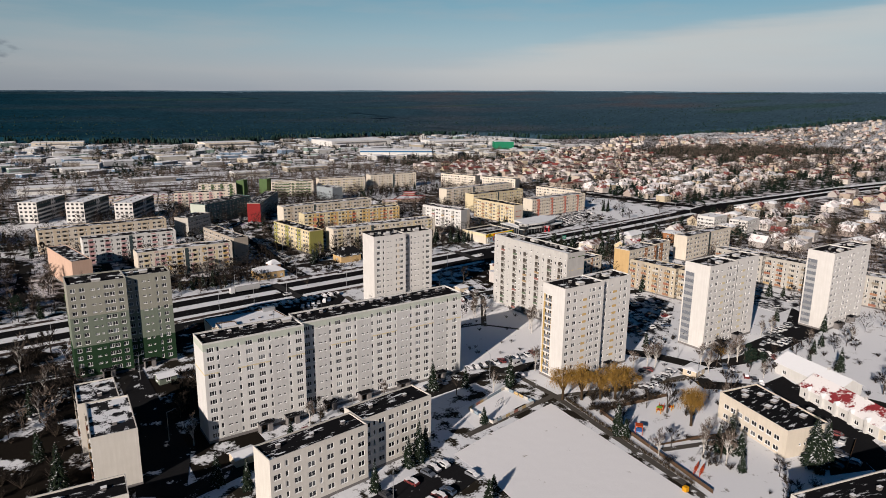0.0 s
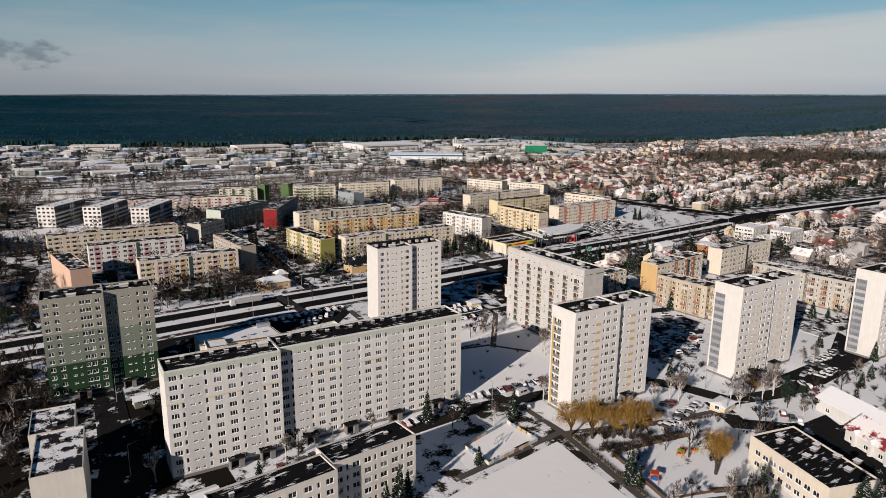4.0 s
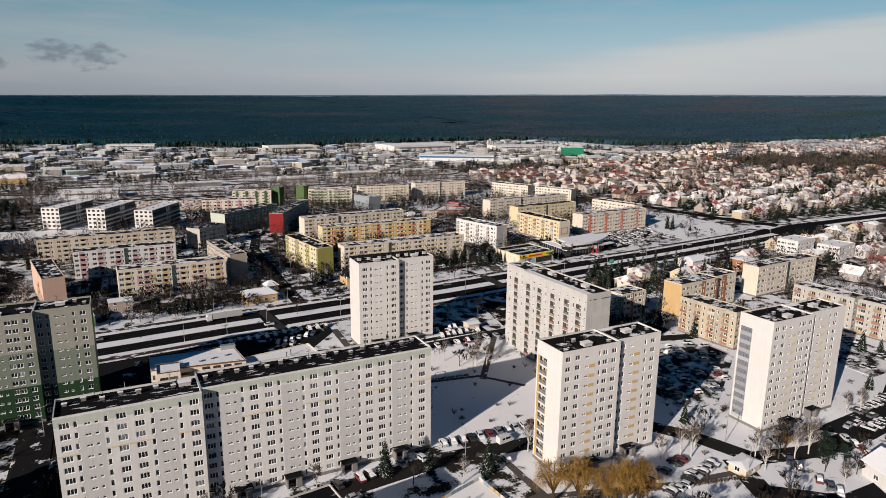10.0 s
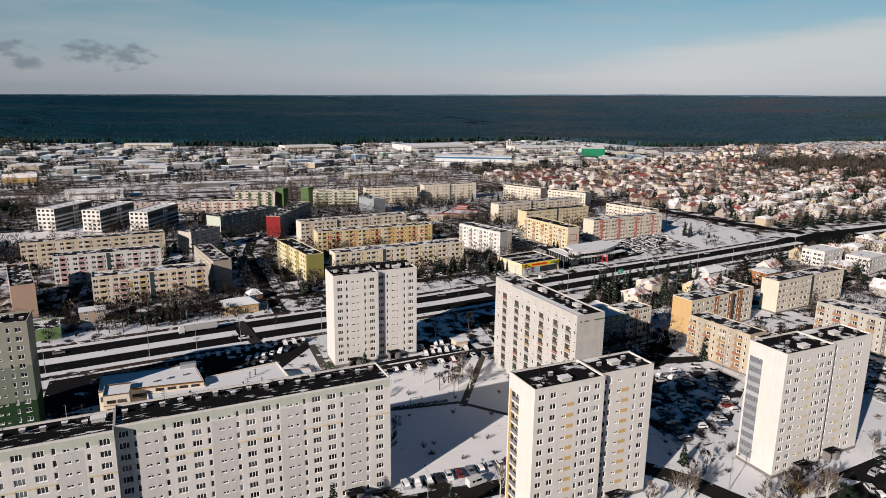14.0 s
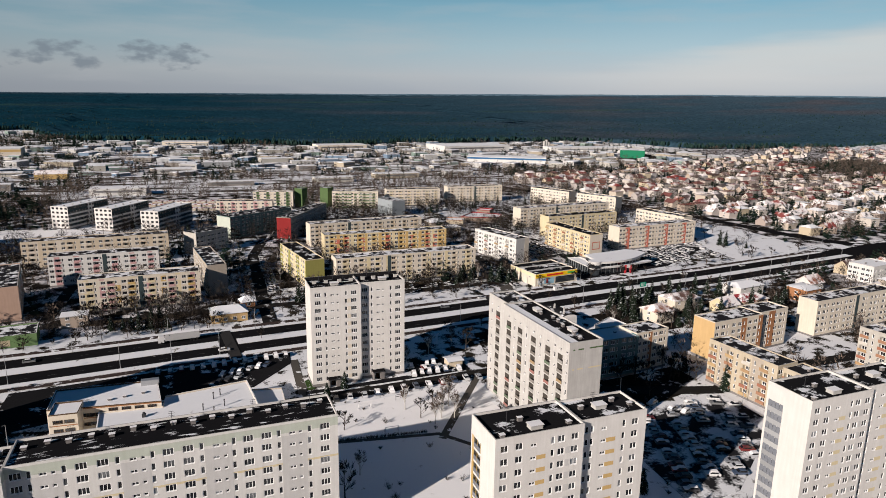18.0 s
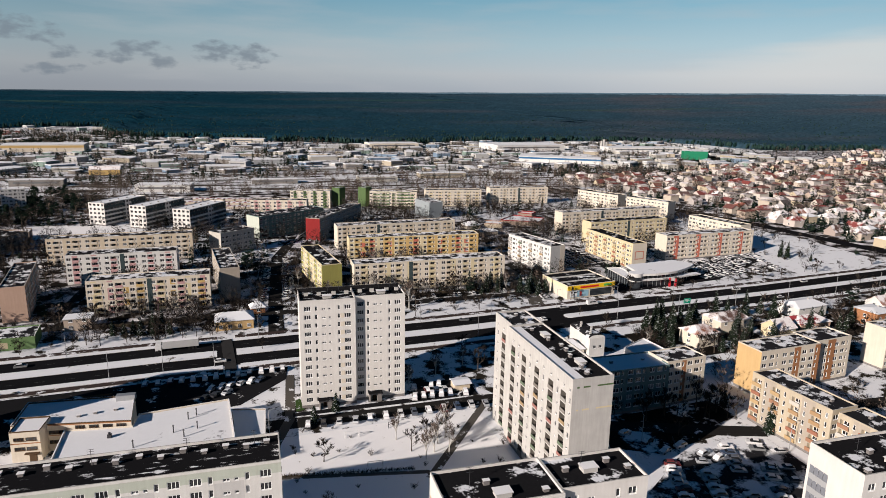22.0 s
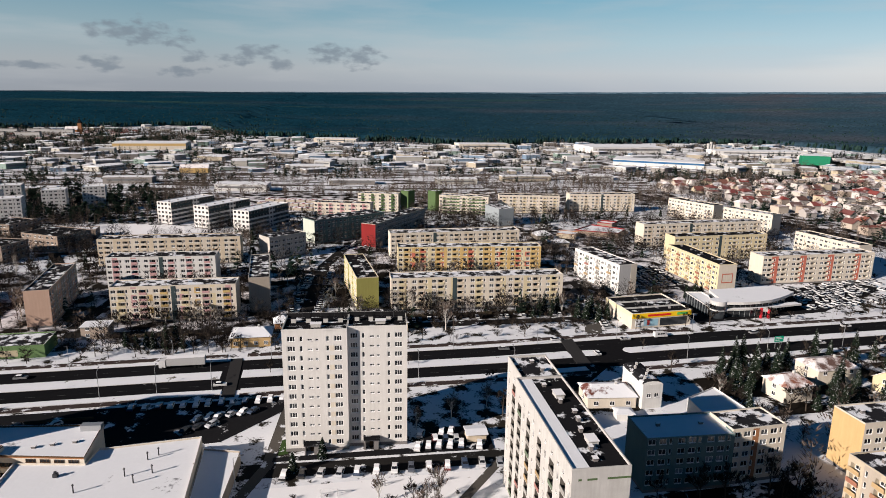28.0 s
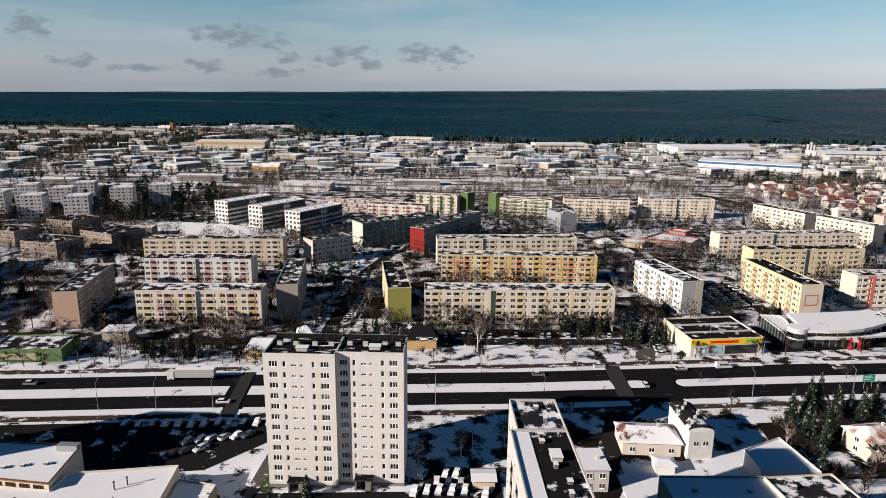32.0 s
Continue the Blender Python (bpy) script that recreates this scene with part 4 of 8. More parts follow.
def half(root, x0, y0, w, d, h, columns, rows, first, storey, mats, slot=lambda a, z: 0, skip=(), left=None, left_parapet=None, right_cols=(), us=(), zs=(), roof=None, plinth=0.9, back_high=0.0):
    """One half of a slab: four walls, its windows, roof and parapet. Slots: index into mats."""
    g = Geo()
    front = Side((x0, y0, 0), (1, 0, 0), w, h)
    back = Side((x0 + w, y0 + d, 0), (-1, 0, 0), w, h)
    lside = Side((x0, y0 + d, 0), (0, -1, 0), d, h)
    rside = Side((x0 + w, y0, 0), (0, 1, 0), d, h)
    front.us += list(us)
    for s in (front, lside, rside):
        s.zs += list(zs)
    for c, kind in columns:
        for r in range(rows):
            if (c, r) not in skip:
                front.window(c, first + r * storey, kind)
    for c, kind in right_cols:
        for r in range(rows):
            rside.window(c, first + r * storey, kind)
    if left:
        a, b = left
        for r in range(rows - 1):
            lside.loggia(a, b, first + r * storey, 2.15, 1.1)
            pg = Geo()
            if left_parapet is BALC_G:
                pg.box((0, -0.06, -0.3), (b - a, 0.06, 0.85))
                for k in range(4):
                    pg.box((k * (b - a) / 4 + 0.04, -0.03, 0.85), ((k + 1) * (b - a) / 4 - 0.04, 0.03, 2.4), 1)
            else:
                pg.box((0, -0.08, -0.3), (0.8, 0.06, 2.3))
                pg.box((0.8, -0.06, 0), (b - a, 0.06, 0.95), 1)
                for x in (0.8, (b - a + 0.8) / 2, b - a):
                    pg.box((x - 0.05, -0.07, 0), (x + 0.05, 0.07, 2.2))
            ob = part("loggia_screen", pg, [left_parapet, LOGGIA_GLASS], root)
            ob.matrix_basis = lside.place(a, first + r * storey + 0.25, 0.02)
    front.build(g, slot)
    lside.build(g, lambda a, z: slot(-1, z))
    rside.build(g, lambda a, z: slot(-1, z))
    back.build(g)
    part("wall", g, mats, root)
    for s in (front, lside, rside):
        s.fit(root)
    flat_roof(root, w, d, h - 0.02, roof or ROOF_DARK, x0, y0, 0.5, mats[0], back_high)
    g = Geo()
    g.box((x0 - 0.05, y0 - 0.06, 0), (x0 + w + 0.05, y0 + d, plinth))
    part("plinth", g, PLINTH, root)


# white twelve-storey block by the main road
m, _, _ = frame_of((-33.0, -3.2), (0, -3.2))
root = thing("apartment_tower", "white twelve-storey block of flats with a dark flat roof", "apartment building", m, "tall white blocks of flats")
A_L = [(2.4, "w"), (5.0, "n"), (7.3, "p"), (9.1, "q"), (11.9, "n"), (14.6, "w")]
A_R = [(1.7, "w"), (4.2, "n"), (6.5, "p"), (8.2, "q"), (11.0, "n"), (13.6, "w")]
a_z = [1.0 + 2.72 * i + q for i in range(12) for q in (0.85, 2.3)]
spandrel = lambda a, z: 1 if 12.3 < a < 13.6 and 0.85 < (z - 1.0) % 2.72 < 2.3 and z < 31 else 0
half(root, 0, 0.8, 17.0, 11.8, 34.7, A_L, 12, 1.0, 2.72, [W_WHITE, W_PALE], spandrel, us=(12.3, 13.6), zs=a_z, roof=ROOF_BLACK, back_high=0.6)
half(root, 17.0, 2.5, 16.0, 10.3, 34.7, A_R, 12, 1.0, 2.72, [W_WHITE, W_PALE], zs=(2.2,), roof=ROOF_BLACK, back_high=0.6)
for x in (2.4, 6.4, 11.0, 15.0):
    add_vent(root, 4, x, 7.4, 34.7)
for x in (19.4, 23.2, 28.0, 31.2):
    add_vent(root, 4, x, 8.2, 34.7)
for x, y in ((8.6, 4.2), (25.8, 6.0)):
    add_vent(root, 2, x, y, 34.7)
for x in (4.5, 9.4, 13.0, 21.5, 26.0, 29.5):
    add_vent(root, 3, x, 11.2, 34.7)
entrance(root, 5.0, 0.8)
entrance(root, 21.0, 2.5)
occupy(-16.5, 2, 17.5, 10)


def step_tower(p0, p1, w1, w2, step, d, h, cols1, cols2, panel, screens, label, walls, slot1, slot2, us1, us2, zs, left, turn_group):
    m, _, ang = frame_of(p0, p1)
    r = thing("apartment_tower", label, "apartment building", m, turn_group)
    back = 0.26 * step
    half(r, 0, back, w1, d + step - back, h, cols1, 12, 1.2, 2.72, walls, slot1, left=left, left_parapet=screens, us=us1, zs=zs)
    half(r, w1, step - back, w2, d, h, cols2, 12, 1.2, 2.72, walls, slot2, us=us2, zs=zs)
    for x, y, k in ((2.0, 2.0, 1), (w1 * 0.42, d * 0.72, 0), (w1 - 2.5, 2.6, 1), (w1 * 0.5, 3.2, 2), (w1 + 3, step + 4.5, 0), (w1 + w2 * 0.45, step + 4, 2), (w1 + w2 - 4.5, step + 5.5, 0), (w1 + w2 - 1.8, step + 3, 1)):
        add_vent(r, k, x, y, h)
    for x in (5.5, w1 + 6):
        add_vent(r, 3, x, d - 2, h)
    entrance(r, w1 * 0.42, back)
    entrance(r, w1 + 3.2, step - back)
    c = m @ Vector(((w1 + w2) / 2, d / 2, 0))
    occupy(c.x, c.y, (w1 + w2) / 2 + 1.5, d / 2 + 4, ang)
    return r


def accent(bands, rows=11, first=1.2, storey=2.72, sill=0.95, tall=0.62, extra=()):
    """Coloured spandrels beside the small windows of every storey but the topmost."""
    def slot(a, z):
        k = (z - first) / storey
        f = (k - math.floor(k)) * storey
        for x0, x1 in bands:
            if x0 < a < x1 and k < rows and sill - 0.15 < f < sill + tall + 0.15:
                return 1
        for x0, x1 in extra:
            if x0 < a < x1 and k < rows and 0.85 < f < 2.3:
                return 2
        return 0
    return slot


acc_z = [1.2 + 2.72 * i + s for i in range(12) for s in (0.8, 1.72)] + [1.2 + 2.72 * i + s for i in range(12) for s in (0.85, 2.3)]
C_L = [(1.9, "v"), (5.0, "v"), (8.1, "p"), (12.3, "n"), (14.2, "v"), (17.2, "v")]
C_R = [(1.0, "v"), (2.6, "n"), (5.4, "p"), (10.2, "n"), (12.9, "v")]
step_tower((-16.0, -112.2), (3.4, -111.9), 19.3, 15.7, 2.4, 9.2, 34.5, C_L, C_R, None, BALC_Y, "white stepped tower block with amber loggia screens", [W_WHITE, W_YELLOW, W_GREY],
           accent([(8.8, 10.8)], extra=[(15.2, 16.2)]), accent([(6.1, 8.3)]), (8.8, 10.8, 15.2, 16.2), (6.1, 8.3), acc_z, (0.6, 4.6), "tall white blocks of flats")
step_tower((54.4, -119.3), (73, -119.0), 18.6, 17.6, 2.7, 9.4, 34.7, C_L, C_R, None, BALC_G, "white stepped tower block with grey loggia screens", [W_WHITE, W_LEMON, W_GREY],
           accent([(8.8, 10.8)], extra=[(15.2, 16.2)]), accent([(6.1, 8.3)]), (8.8, 10.8, 15.2, 16.2), (6.1, 8.3), acc_z, (0.6, 4.6), "tall white blocks of flats")
step_tower((120.5, -133.5), (139, -133.3), 18.6, 17.0, 2.7, 9.4, 34.7, C_L, C_R, None, BALC_G, "white stepped tower block at the edge of the estate", [W_WHITE, W_WHITE2, W_GREY],
           lambda a, z: 0, lambda a, z: 0, (), (), (), (0.6, 4.6), "tall white blocks of flats")
G_L = [(1.7, "v"), (4.5, "v"), (7.8, "p"), (9.6, "q"), (12.0, "v"), (13.8, "v"), (16.5, "v")]
G_R = [(1.2, "v"), (3.3, "n"), (6.0, "p"), (7.8, "q"), (10.4, "n"), (12.9, "v")]
green = lambda shift: (lambda a, z: 0 if z > 23.0 - shift else (1 if z > 12.2 - shift else 2))
step_tower((-158.7, -21.2), (-140.3, -21.0), 18.4, 15.2, 4.2, 10.5, 34.5, G_L, G_R, None, BALC, "tower block painted cream, sage and dark green in bands", [W_LINEN, W_SAGE, W_DKGREEN],
           green(0), green(1.2), (), (), (11.0, 12.2, 21.8, 23.0), None, "tall white blocks of flats")


# long eleven-storey slab in two staggered parts
m, _, ang = frame_of((-130.5, -88.8), (-40, -86.6))
root = thing("long_apartment_slab", "long white and grey eleven-storey slab with dark roof", "apartment building", m)


def slab_columns(pairs, wide, narrow):
    return [(x, "p") for x in pairs] + [(x + 1.7, "q") for x in pairs] + [(x, "w") for x in wide] + [(x, "n") for x in narrow]


L_L = slab_columns([6.4, 21.4], [2.0, 13.0, 16.6, 28.2], [4.1, 10.0, 19.2, 25.2])
L_R = slab_columns([6.0, 21.0, 36.0, 51.0], [1.6, 12.2, 15.8, 27.2, 30.8, 42.2, 45.8, 57.8], [3.7, 9.4, 18.3, 24.4, 33.3, 39.4, 48.3, 54.6])


def stripes(pairs):
    def slot(a, z):
        if z > 28.2:
            return 2
        return 1 if any(x - 2.2 < a < x + 3.0 for x in pairs) and z < 27.6 else (3 if 21.0 < z < 21.5 else 0)
    return slot


edge = lambda pairs: [x + s for x in pairs for s in (-2.2, 3.0)]
half(root, 0, 0.8, 30.0, 10.2, 30.2, L_L, 11, 0.6, 2.62, [W_WHITE2, W_GREY, W_STEP, W_LEMON], stripes([6.4, 21.4]), us=edge([6.4, 21.4]), zs=(21.0, 21.5, 27.6, 28.2), roof=ROOF_BLACK)
half(root, 30.0, 2.7, 60.6, 10.5, 30.2, L_R, 11, 0.6, 2.62, [W_WHITE2, W_GREY, W_STEP, W_LEMON], stripes([6, 21, 36, 51]), us=edge([6, 21, 36, 51]), zs=(21.0, 21.5, 27.6, 28.2), roof=ROOF_BLACK)
for i in range(24):
    x = 2 + i * 3.75
    add_vent(root, (1, 0, 1)[i % 3], x, (7.4 if x < 30 else 9.4) + (i % 2) * 1.1, 30.2)
for x in (8, 24, 40, 58, 74, 86):
    add_vent(root, 3, x, 10, 30.2)
add_vent(root, 2, 27, 7.6, 30.2)
for x in (14, 22.5):
    entrance(root, x, 0.8)
for x in (36, 48.5, 63.5, 78.5):
    entrance(root, x, 2.7)
occupy(-85, -79, 47, 11, ang)


# eleven-storey slab with loggias, standing end-on
m, w, ang = frame_of((24.4, -70.6), (35.0, -70.1))
root = thing("loggia_slab", "pale eleven-storey slab with columns of cluttered loggias", "apartment building", m)
H = 33.7
g = Geo()
front = Side((0, 0, 0), (1, 0, 0), w, H)
lnear = Side((0, 37.0, 0), (0, -1, 0), 37.0, H)
lfar = Side((1.3, 49.4, 0), (0, -1, 0), 12.4, H)
rside = Side((w, 0, 0), (0, 1, 0), 49.4, H)
back = Side((w, 49.4, 0), (-1, 0, 0), w - 1.3, H)
jog = Side((1.3, 37.0, 0), (-1, 0, 0), 1.3, H)
front.zs += [31.8, 32.2, 26.2, 26.6, 13.5, 14.0, 7.0, 7.4]
front.us += [1.2, 1.8, 2.8, 4.6, 6.4, 10.2]
colour = {31.8: 1, 26.2: 2, 13.5: 3, 7.0: 3}


def bands(a, z):
    for z0, k in colour.items():
        if z0 < z < z0 + 0.5 and (1.2 < a < 1.8 or 2.8 < a < 4.6 or a > 6.4):
            return k
    return 0


for s, cols in ((lnear, [(2.6, 5.2), (9.6, 12.2), (17.4, 20.0), (25.2, 27.8), (31.6, 34.2)]), (lfar, [(5.2, 7.8)])):
    for r in range(11):
        z = 0.9 + r * 2.9
        for a, b in cols:
            if r < 10:
                s.loggia(a, b, z, 2.35, 1.5)
                pg = Geo()
                pg.box((0, -0.16, 0), (b - a, -0.07, 0.72))
                pg.box((0, -0.16, -0.14), (b - a, 0.6, 0.0))
                ob = part("balcony_front", pg, BALC_W, root)
                ob.matrix_basis = s.place(a, z + 0.28, 0.0)
            else:
                s.window((a + b) / 2, z, "q")
        for c in ([7.4, 14.6, 22.5, 30.0, 36.0] if s is lnear else [2.2, 10.4]):
            s.window(c, z, "q" if r % 3 else "n")
for s in (front,):
    s.build(g, bands)
# openings are lined dark, with recess shade in the colour
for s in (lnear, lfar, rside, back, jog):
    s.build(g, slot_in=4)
part("wall", g, [W_PANEL, W_GREEN, W_LEMON, W_CORAL, W_LOGGIA_SHADE], root)
for s in (lnear, lfar):
    s.fit(root)
flat_roof(root, w, 37.0, H - 0.02, ROOF_DARK, 0, 0, 0.5, W_PANEL)
flat_roof(root, w - 1.3, 12.4, H - 0.02, ROOF_HALF, 1.3, 37.0, 0.5, W_PANEL)
g = Geo()
g.box((0.4, 0.4, H), (3.4, 36.6, H + 0.12))
part("roof_snow", g, ROOF_SNOW, root)
for y, k in ((3, 1), (6.5, 0), (9.0, 2), (13, 0), (17, 0), (20.5, 1), (25, 0), (28, 2), (33, 1), (41, 0), (46, 1)):
    add_vent(root, k, 6.8 if k == 2 else 5.2 + (y % 3), y, H, 90)
g = Geo()
g.box((-0.05, -0.05, 0), (w + 0.05, 37, 0.9))
part("plinth", g, PLINTH, root)
occupy(30, -46, 8, 28)


# ---- five-storey blocks ----
def block(p0, p1, depth, h, label, walls, slot=lambda a, z: 0, slot_in=0, us=(), zs=(), module=(("s", 1.6), ("s", 4.9), ("n", 7.2)), pitch=9.0, storeys=5, roof=None, faces="f", vents=1, joint=None, balcony=None, group="five-storey blocks of flats", name="apartment_block", first=1.2, storey=2.75, gable=None, category="apartment building", frame_mat=None, rail=None):
    """A slab on the line p0-p1: windows on the faces named (f front, l left, r right); joint: a dark strip painted as a
    shaded stairwell recess.
    """
    m, w, ang = frame_of(p0, p1)
    r = thing(name, label, category, m, group)
    g = Geo()
    sides = {"f": Side((0, 0, 0), (1, 0, 0), w, h), "l": Side((0, depth, 0), (0, -1, 0), depth, h), "r": Side((w, 0, 0), (0, 1, 0), depth, h), "b": Side((w, depth, 0), (-1, 0, 0), w, h)}
    long_face = faces[0]
    for key, s in sides.items():
        if key in faces:
            n = max(1, int(round(s.w / pitch)))
            real = s.w / n
            for i in range(n):
                for kind, x in module:
                    c = i * real + x * real / pitch
                    if c > s.w - 0.9 or (joint and abs(c - joint) < 1.4):
                        continue
                    for q in range(storeys):
                        if balcony and key == "l" and kind == "s" and x < pitch / 2:
                            s.loggia(c - 1.3, c + 1.3, first + q * storey - 0.2, 2.1, 1.1)
                            pg = Geo()
                            pg.box((-0.3, -0.55, -0.12), (2.9, 0.4, 0.0))
                            pg.box((-0.3, -0.55, 0), (2.9, -0.47, 1.0))
                            ob = part("balcony", pg, balcony, r)
                            ob.matrix_basis = s.place(c - 1.3, first + q * storey + 0.08)
                        elif key == "f" and x == 4.9 and p0[1] > 90 and storeys == 5:
                            s.loggia(c - 1.45, c + 1.45, first + q * storey - 0.2, 2.15, 1.15)
                            z = first + q * storey
                            g.box((c - 1.5, -0.12, z - 0.05), (c + 1.5, -0.03, z + 1.0), 1 + i % (len(walls) - 1) if rail is None else rail)
                        else:
                            s.window(c, first + q * storey, kind)
        if key == long_face:
            s.us += list(us)
            s.zs += list(zs)
            s.build(g, slot, slot_in)
        else:
            s.build(g, (lambda a, z: gable) if gable is not None and key in ("l", "r", "f") and key not in faces else (lambda a, z: 0))
        s.fit(r, far=p0[1] > 112 or p0[0] < -200 or p0[0] > 165 or (key == "r" and p0[1] > 90), frame_mat=frame_mat)
    part("wall", g, walls, r)
    flat_roof(r, w, depth, h - 0.02, roof or ROOF_HALF, 0, 0, 0.4, walls[0])
    g = Geo()
    g.box((-0.04, -0.05, 0), (w + 0.04, depth, 0.8))
    part("plinth", g, PLINTH, r)
    if joint:
        # flat dark panel painted for the shade of a recessed stairwell
        g = Geo()
        g.box((joint - 1.0, -0.04, 0.8), (joint + 1.0, 0.02, h))
        part("stair_strip", g, W_SLATE, r, "dark strip painted as the shaded stairwell recess")
    if vents:
        n = max(2, int(max(w, depth) / 8))
        for i in range(n):
            t = (i + 0.5) / n
            add_vent(r, i % 2, *((w * t, depth * 0.55) if w >= depth else (w * 0.55, depth * t)), h - 0.02)
    c = m @ Vector((w / 2, depth / 2, 0))
    occupy(c.x, c.y, w / 2 + 1.5, depth / 2 + 1.5, ang)
    return r


def spots(cols, chance, seed):
    """Coloured panels scattered over the facade, a storey high."""
    rng = random.Random(seed)
    chosen = {}
    def slot(a, z):
        for i, (x0, x1, s) in enumerate(cols):
            if x0 < a < x1:
                key = (i, int((z - 1.2) / 2.75))
                if key not in chosen:
                    chosen[key] = s if rng.random() < chance else 0
                return chosen[key]
        return 0
    return slot


def strips(w, n, width, phase=0.5):
    return [(w * (i + phase) / n - width / 2, w * (i + phase) / n + width / 2) for i in range(n)]


def striped(cols):
    return lambda a, z: next((s for x0, x1, s in cols if x0 < a < x1), 0)


flo = [1.2 + 2.75 * i for i in range(6)]
block((3.3, 179), (83, 179.2), 11, 15.0, "five-storey block in ochre and pale yellow with red panels", [W_LEMON, W_YELLOW, W_CORAL, W_YELLOW], lambda a, z: 2 if any(x0 < a < x1 for x0, x1 in strips(80, 5, 2.8)) and int((z - 1.2) / 2.75) in (1, 3) else (1 if int(a / 6.7) % 2 else 0), us=[x for p in strips(80, 5, 2.8) for x in p] + [6.7 * i for i in range(1, 12)], zs=flo)
block((-1.8, 115.5), (78.4, 119.3), 11, 15.2, "five-storey cream block with pale yellow strips", [W_PALE, W_LEMON, W_CREAM], striped([(x0, x1, 1) for x0, x1 in strips(80, 7, 3.0)]), us=[x for p in strips(80, 7, 3.0) for x in p], joint=29)
cc = [(x0, x1, 1 + i % 3) for i, (x0, x1) in enumerate(strips(51, 8, 2.2))]
block((-119.3, 106), (-68.4, 108.8), 11, 15.6, "five-storey cream block with pink and yellow accents", [W_PALE, W_LEMON, W_PINK, W_YELLOW], spots(cc, 0.6, 3), us=[x for a in cc for x in a[:2]], zs=flo, joint=25.5)
cc2 = [(x0, x1, 1) for x0, x1 in strips(52, 6, 2.6)]
block((-141, 158.5), (-89, 160.5), 11, 15.6, "five-storey pale pink block with rose balconies", [W_WHITE2, W_PINK], spots(cc2, 0.5, 4), us=[x for a in cc2 for x in a[:2]], zs=flo, joint=26)
block((-162, 201), (-86, 207), 11, 15.6, "five-storey cream block with a snowy roof", [W_CREAM, W_PALE], striped([(x0, x1, 1) for x0, x1 in strips(76, 6, 4)]), us=[x for p in strips(76, 6, 4) for x in p])
co = [(x0, x1, 1) for x0, x1 in strips(68, 4, 4.0, 0.42)]
block((195.5, 148.8), (264, 155), 11, 15.6, "five-storey cream block with coral vertical strips", [W_PALE, W_CORAL], striped(co), rail=0, us=[x for a in co for x in a[:2]])
block((-17.2, 117.2), (-7.4, 118.9), 46, 15.2, "lime-green gabled five-storey block seen end-on", [W_LEMON, W_LIME], lambda a, z: 1 if int(a / 5) % 3 == 0 else 0, us=[5 * i for i in range(1, 9)], faces="l", gable=1, roof=ROOF_DARK)
block((-150.5, 101), (-141.3, 102.8), 46, 15.8, "five-storey block with a salmon end wall", [W_SALMON, W_TAN], lambda a, z: 1 if int(a / 6) % 2 else 0, us=[6 * i for i in range(1, 8)], faces="r", roof=ROOF_HALF)
block((-64.8, 118), (-55.8, 119.4), 45, 15.6, "five-storey beige block with pinkish end wall", [W_TAN, W_SALMON], faces="lr", roof=ROOF_HALF)
block((-18, 247), (-9.0, 241.8), 72, 15.6, "five-storey block with a bright red end wall", [W_TAN, W_RED], faces="rl", gable=1, roof=ROOF_HALF)
block((0, 213.5), (80, 222), 11, 15.6, "five-storey ivory block behind the ochre one", [W_PALE, W_CREAM], striped([(x0, x1, 1) for x0, x1 in strips(80, 6, 3)]), us=[x for p in strips(80, 6, 3) for x in p], joint=27)
white_block = block((111, 133.4), (121, 136.2), 40, 15.6, "five-storey white block with balconies", [W_WHITE2, W_GREY, W_LEMON], lambda a, z: 0, faces="l", balcony=BALC_W, gable=1)
yellow_block = block((162, 132.2), (172, 133.4), 47, 15.6, "five-storey pale yellow block with balconies", [W_LEMON, W_PALE], faces="l", balcony=BALC, roof=ROOF_DARK, gable=1)
g = Geo()
g.box((6.9, -0.06, 0.8), (10.4, 0.02, 15.9))
part("end_strip", g, W_PALE, white_block, "cream strip on the end wall")
g = Geo()
for a, b in (((2.0, 6.2), (8.2, 6.7)), ((2.0, 10.6), (8.2, 11.1)), ((2.0, 6.7), (2.4, 10.6)), ((7.8, 6.7), (8.2, 10.6))):
    g.box((a[0], -0.05, a[1]), (b[0], 0.02, b[1]))
part("end_mural", g, W_CORAL, yellow_block, "faded orange frame painted on the end wall")
block((170, 199), (233, 206), 11, 15.6, "five-storey pale yellow block in a row", [W_LEMON, W_PALE], joint=31, roof=ROOF_DARK)
block((167, 238), (255, 249), 11, 15.6, "long five-storey ivory block", [W_PALE, W_CREAM], joint=35)
block((256, 315), (266, 319.5), 45, 15.6, "five-storey ivory block beside the houses", [W_PALE, W_CREAM], faces="l")
block((278, 272), (288, 277), 40, 15.6, "five-storey ivory block beside the road", [W_PALE, W_CREAM], faces="l")
block((268, 172), (278, 174.5), 44, 15.6, "five-storey cream block behind the coral one", [W_PALE, W_LEMON], faces="l", roof=ROOF_HALF)
block((-57, 267), (-48.5, 255), 56, 15.6, "five-storey dark teal block set at an angle", [W_TEAL, W_STEP], faces="rl", gable=1)
block((-78, 221.5), (-70.5, 212.5), 25, 13.5, "short stone-grey block set at an angle", [W_STONE, W_TAN], faces="rl", storeys=4)
block((-56, 333), (-13, 325), 11, 15.6, "five-storey cream block with pink strips", [W_PALE, W_PINK], striped([(x0, x1, 1) for x0, x1 in strips(43, 5, 2.4)]), us=[x for p in strips(43, 5, 2.4) for x in p])
block((-24, 383), (10, 376), 11, 15.6, "five-storey cream and green block", [W_PALE, W_GREEN], striped([(x0, x1, 1) for x0, x1 in strips(34, 4, 2.4)]), us=[x for p in strips(34, 4, 2.4) for x in p])
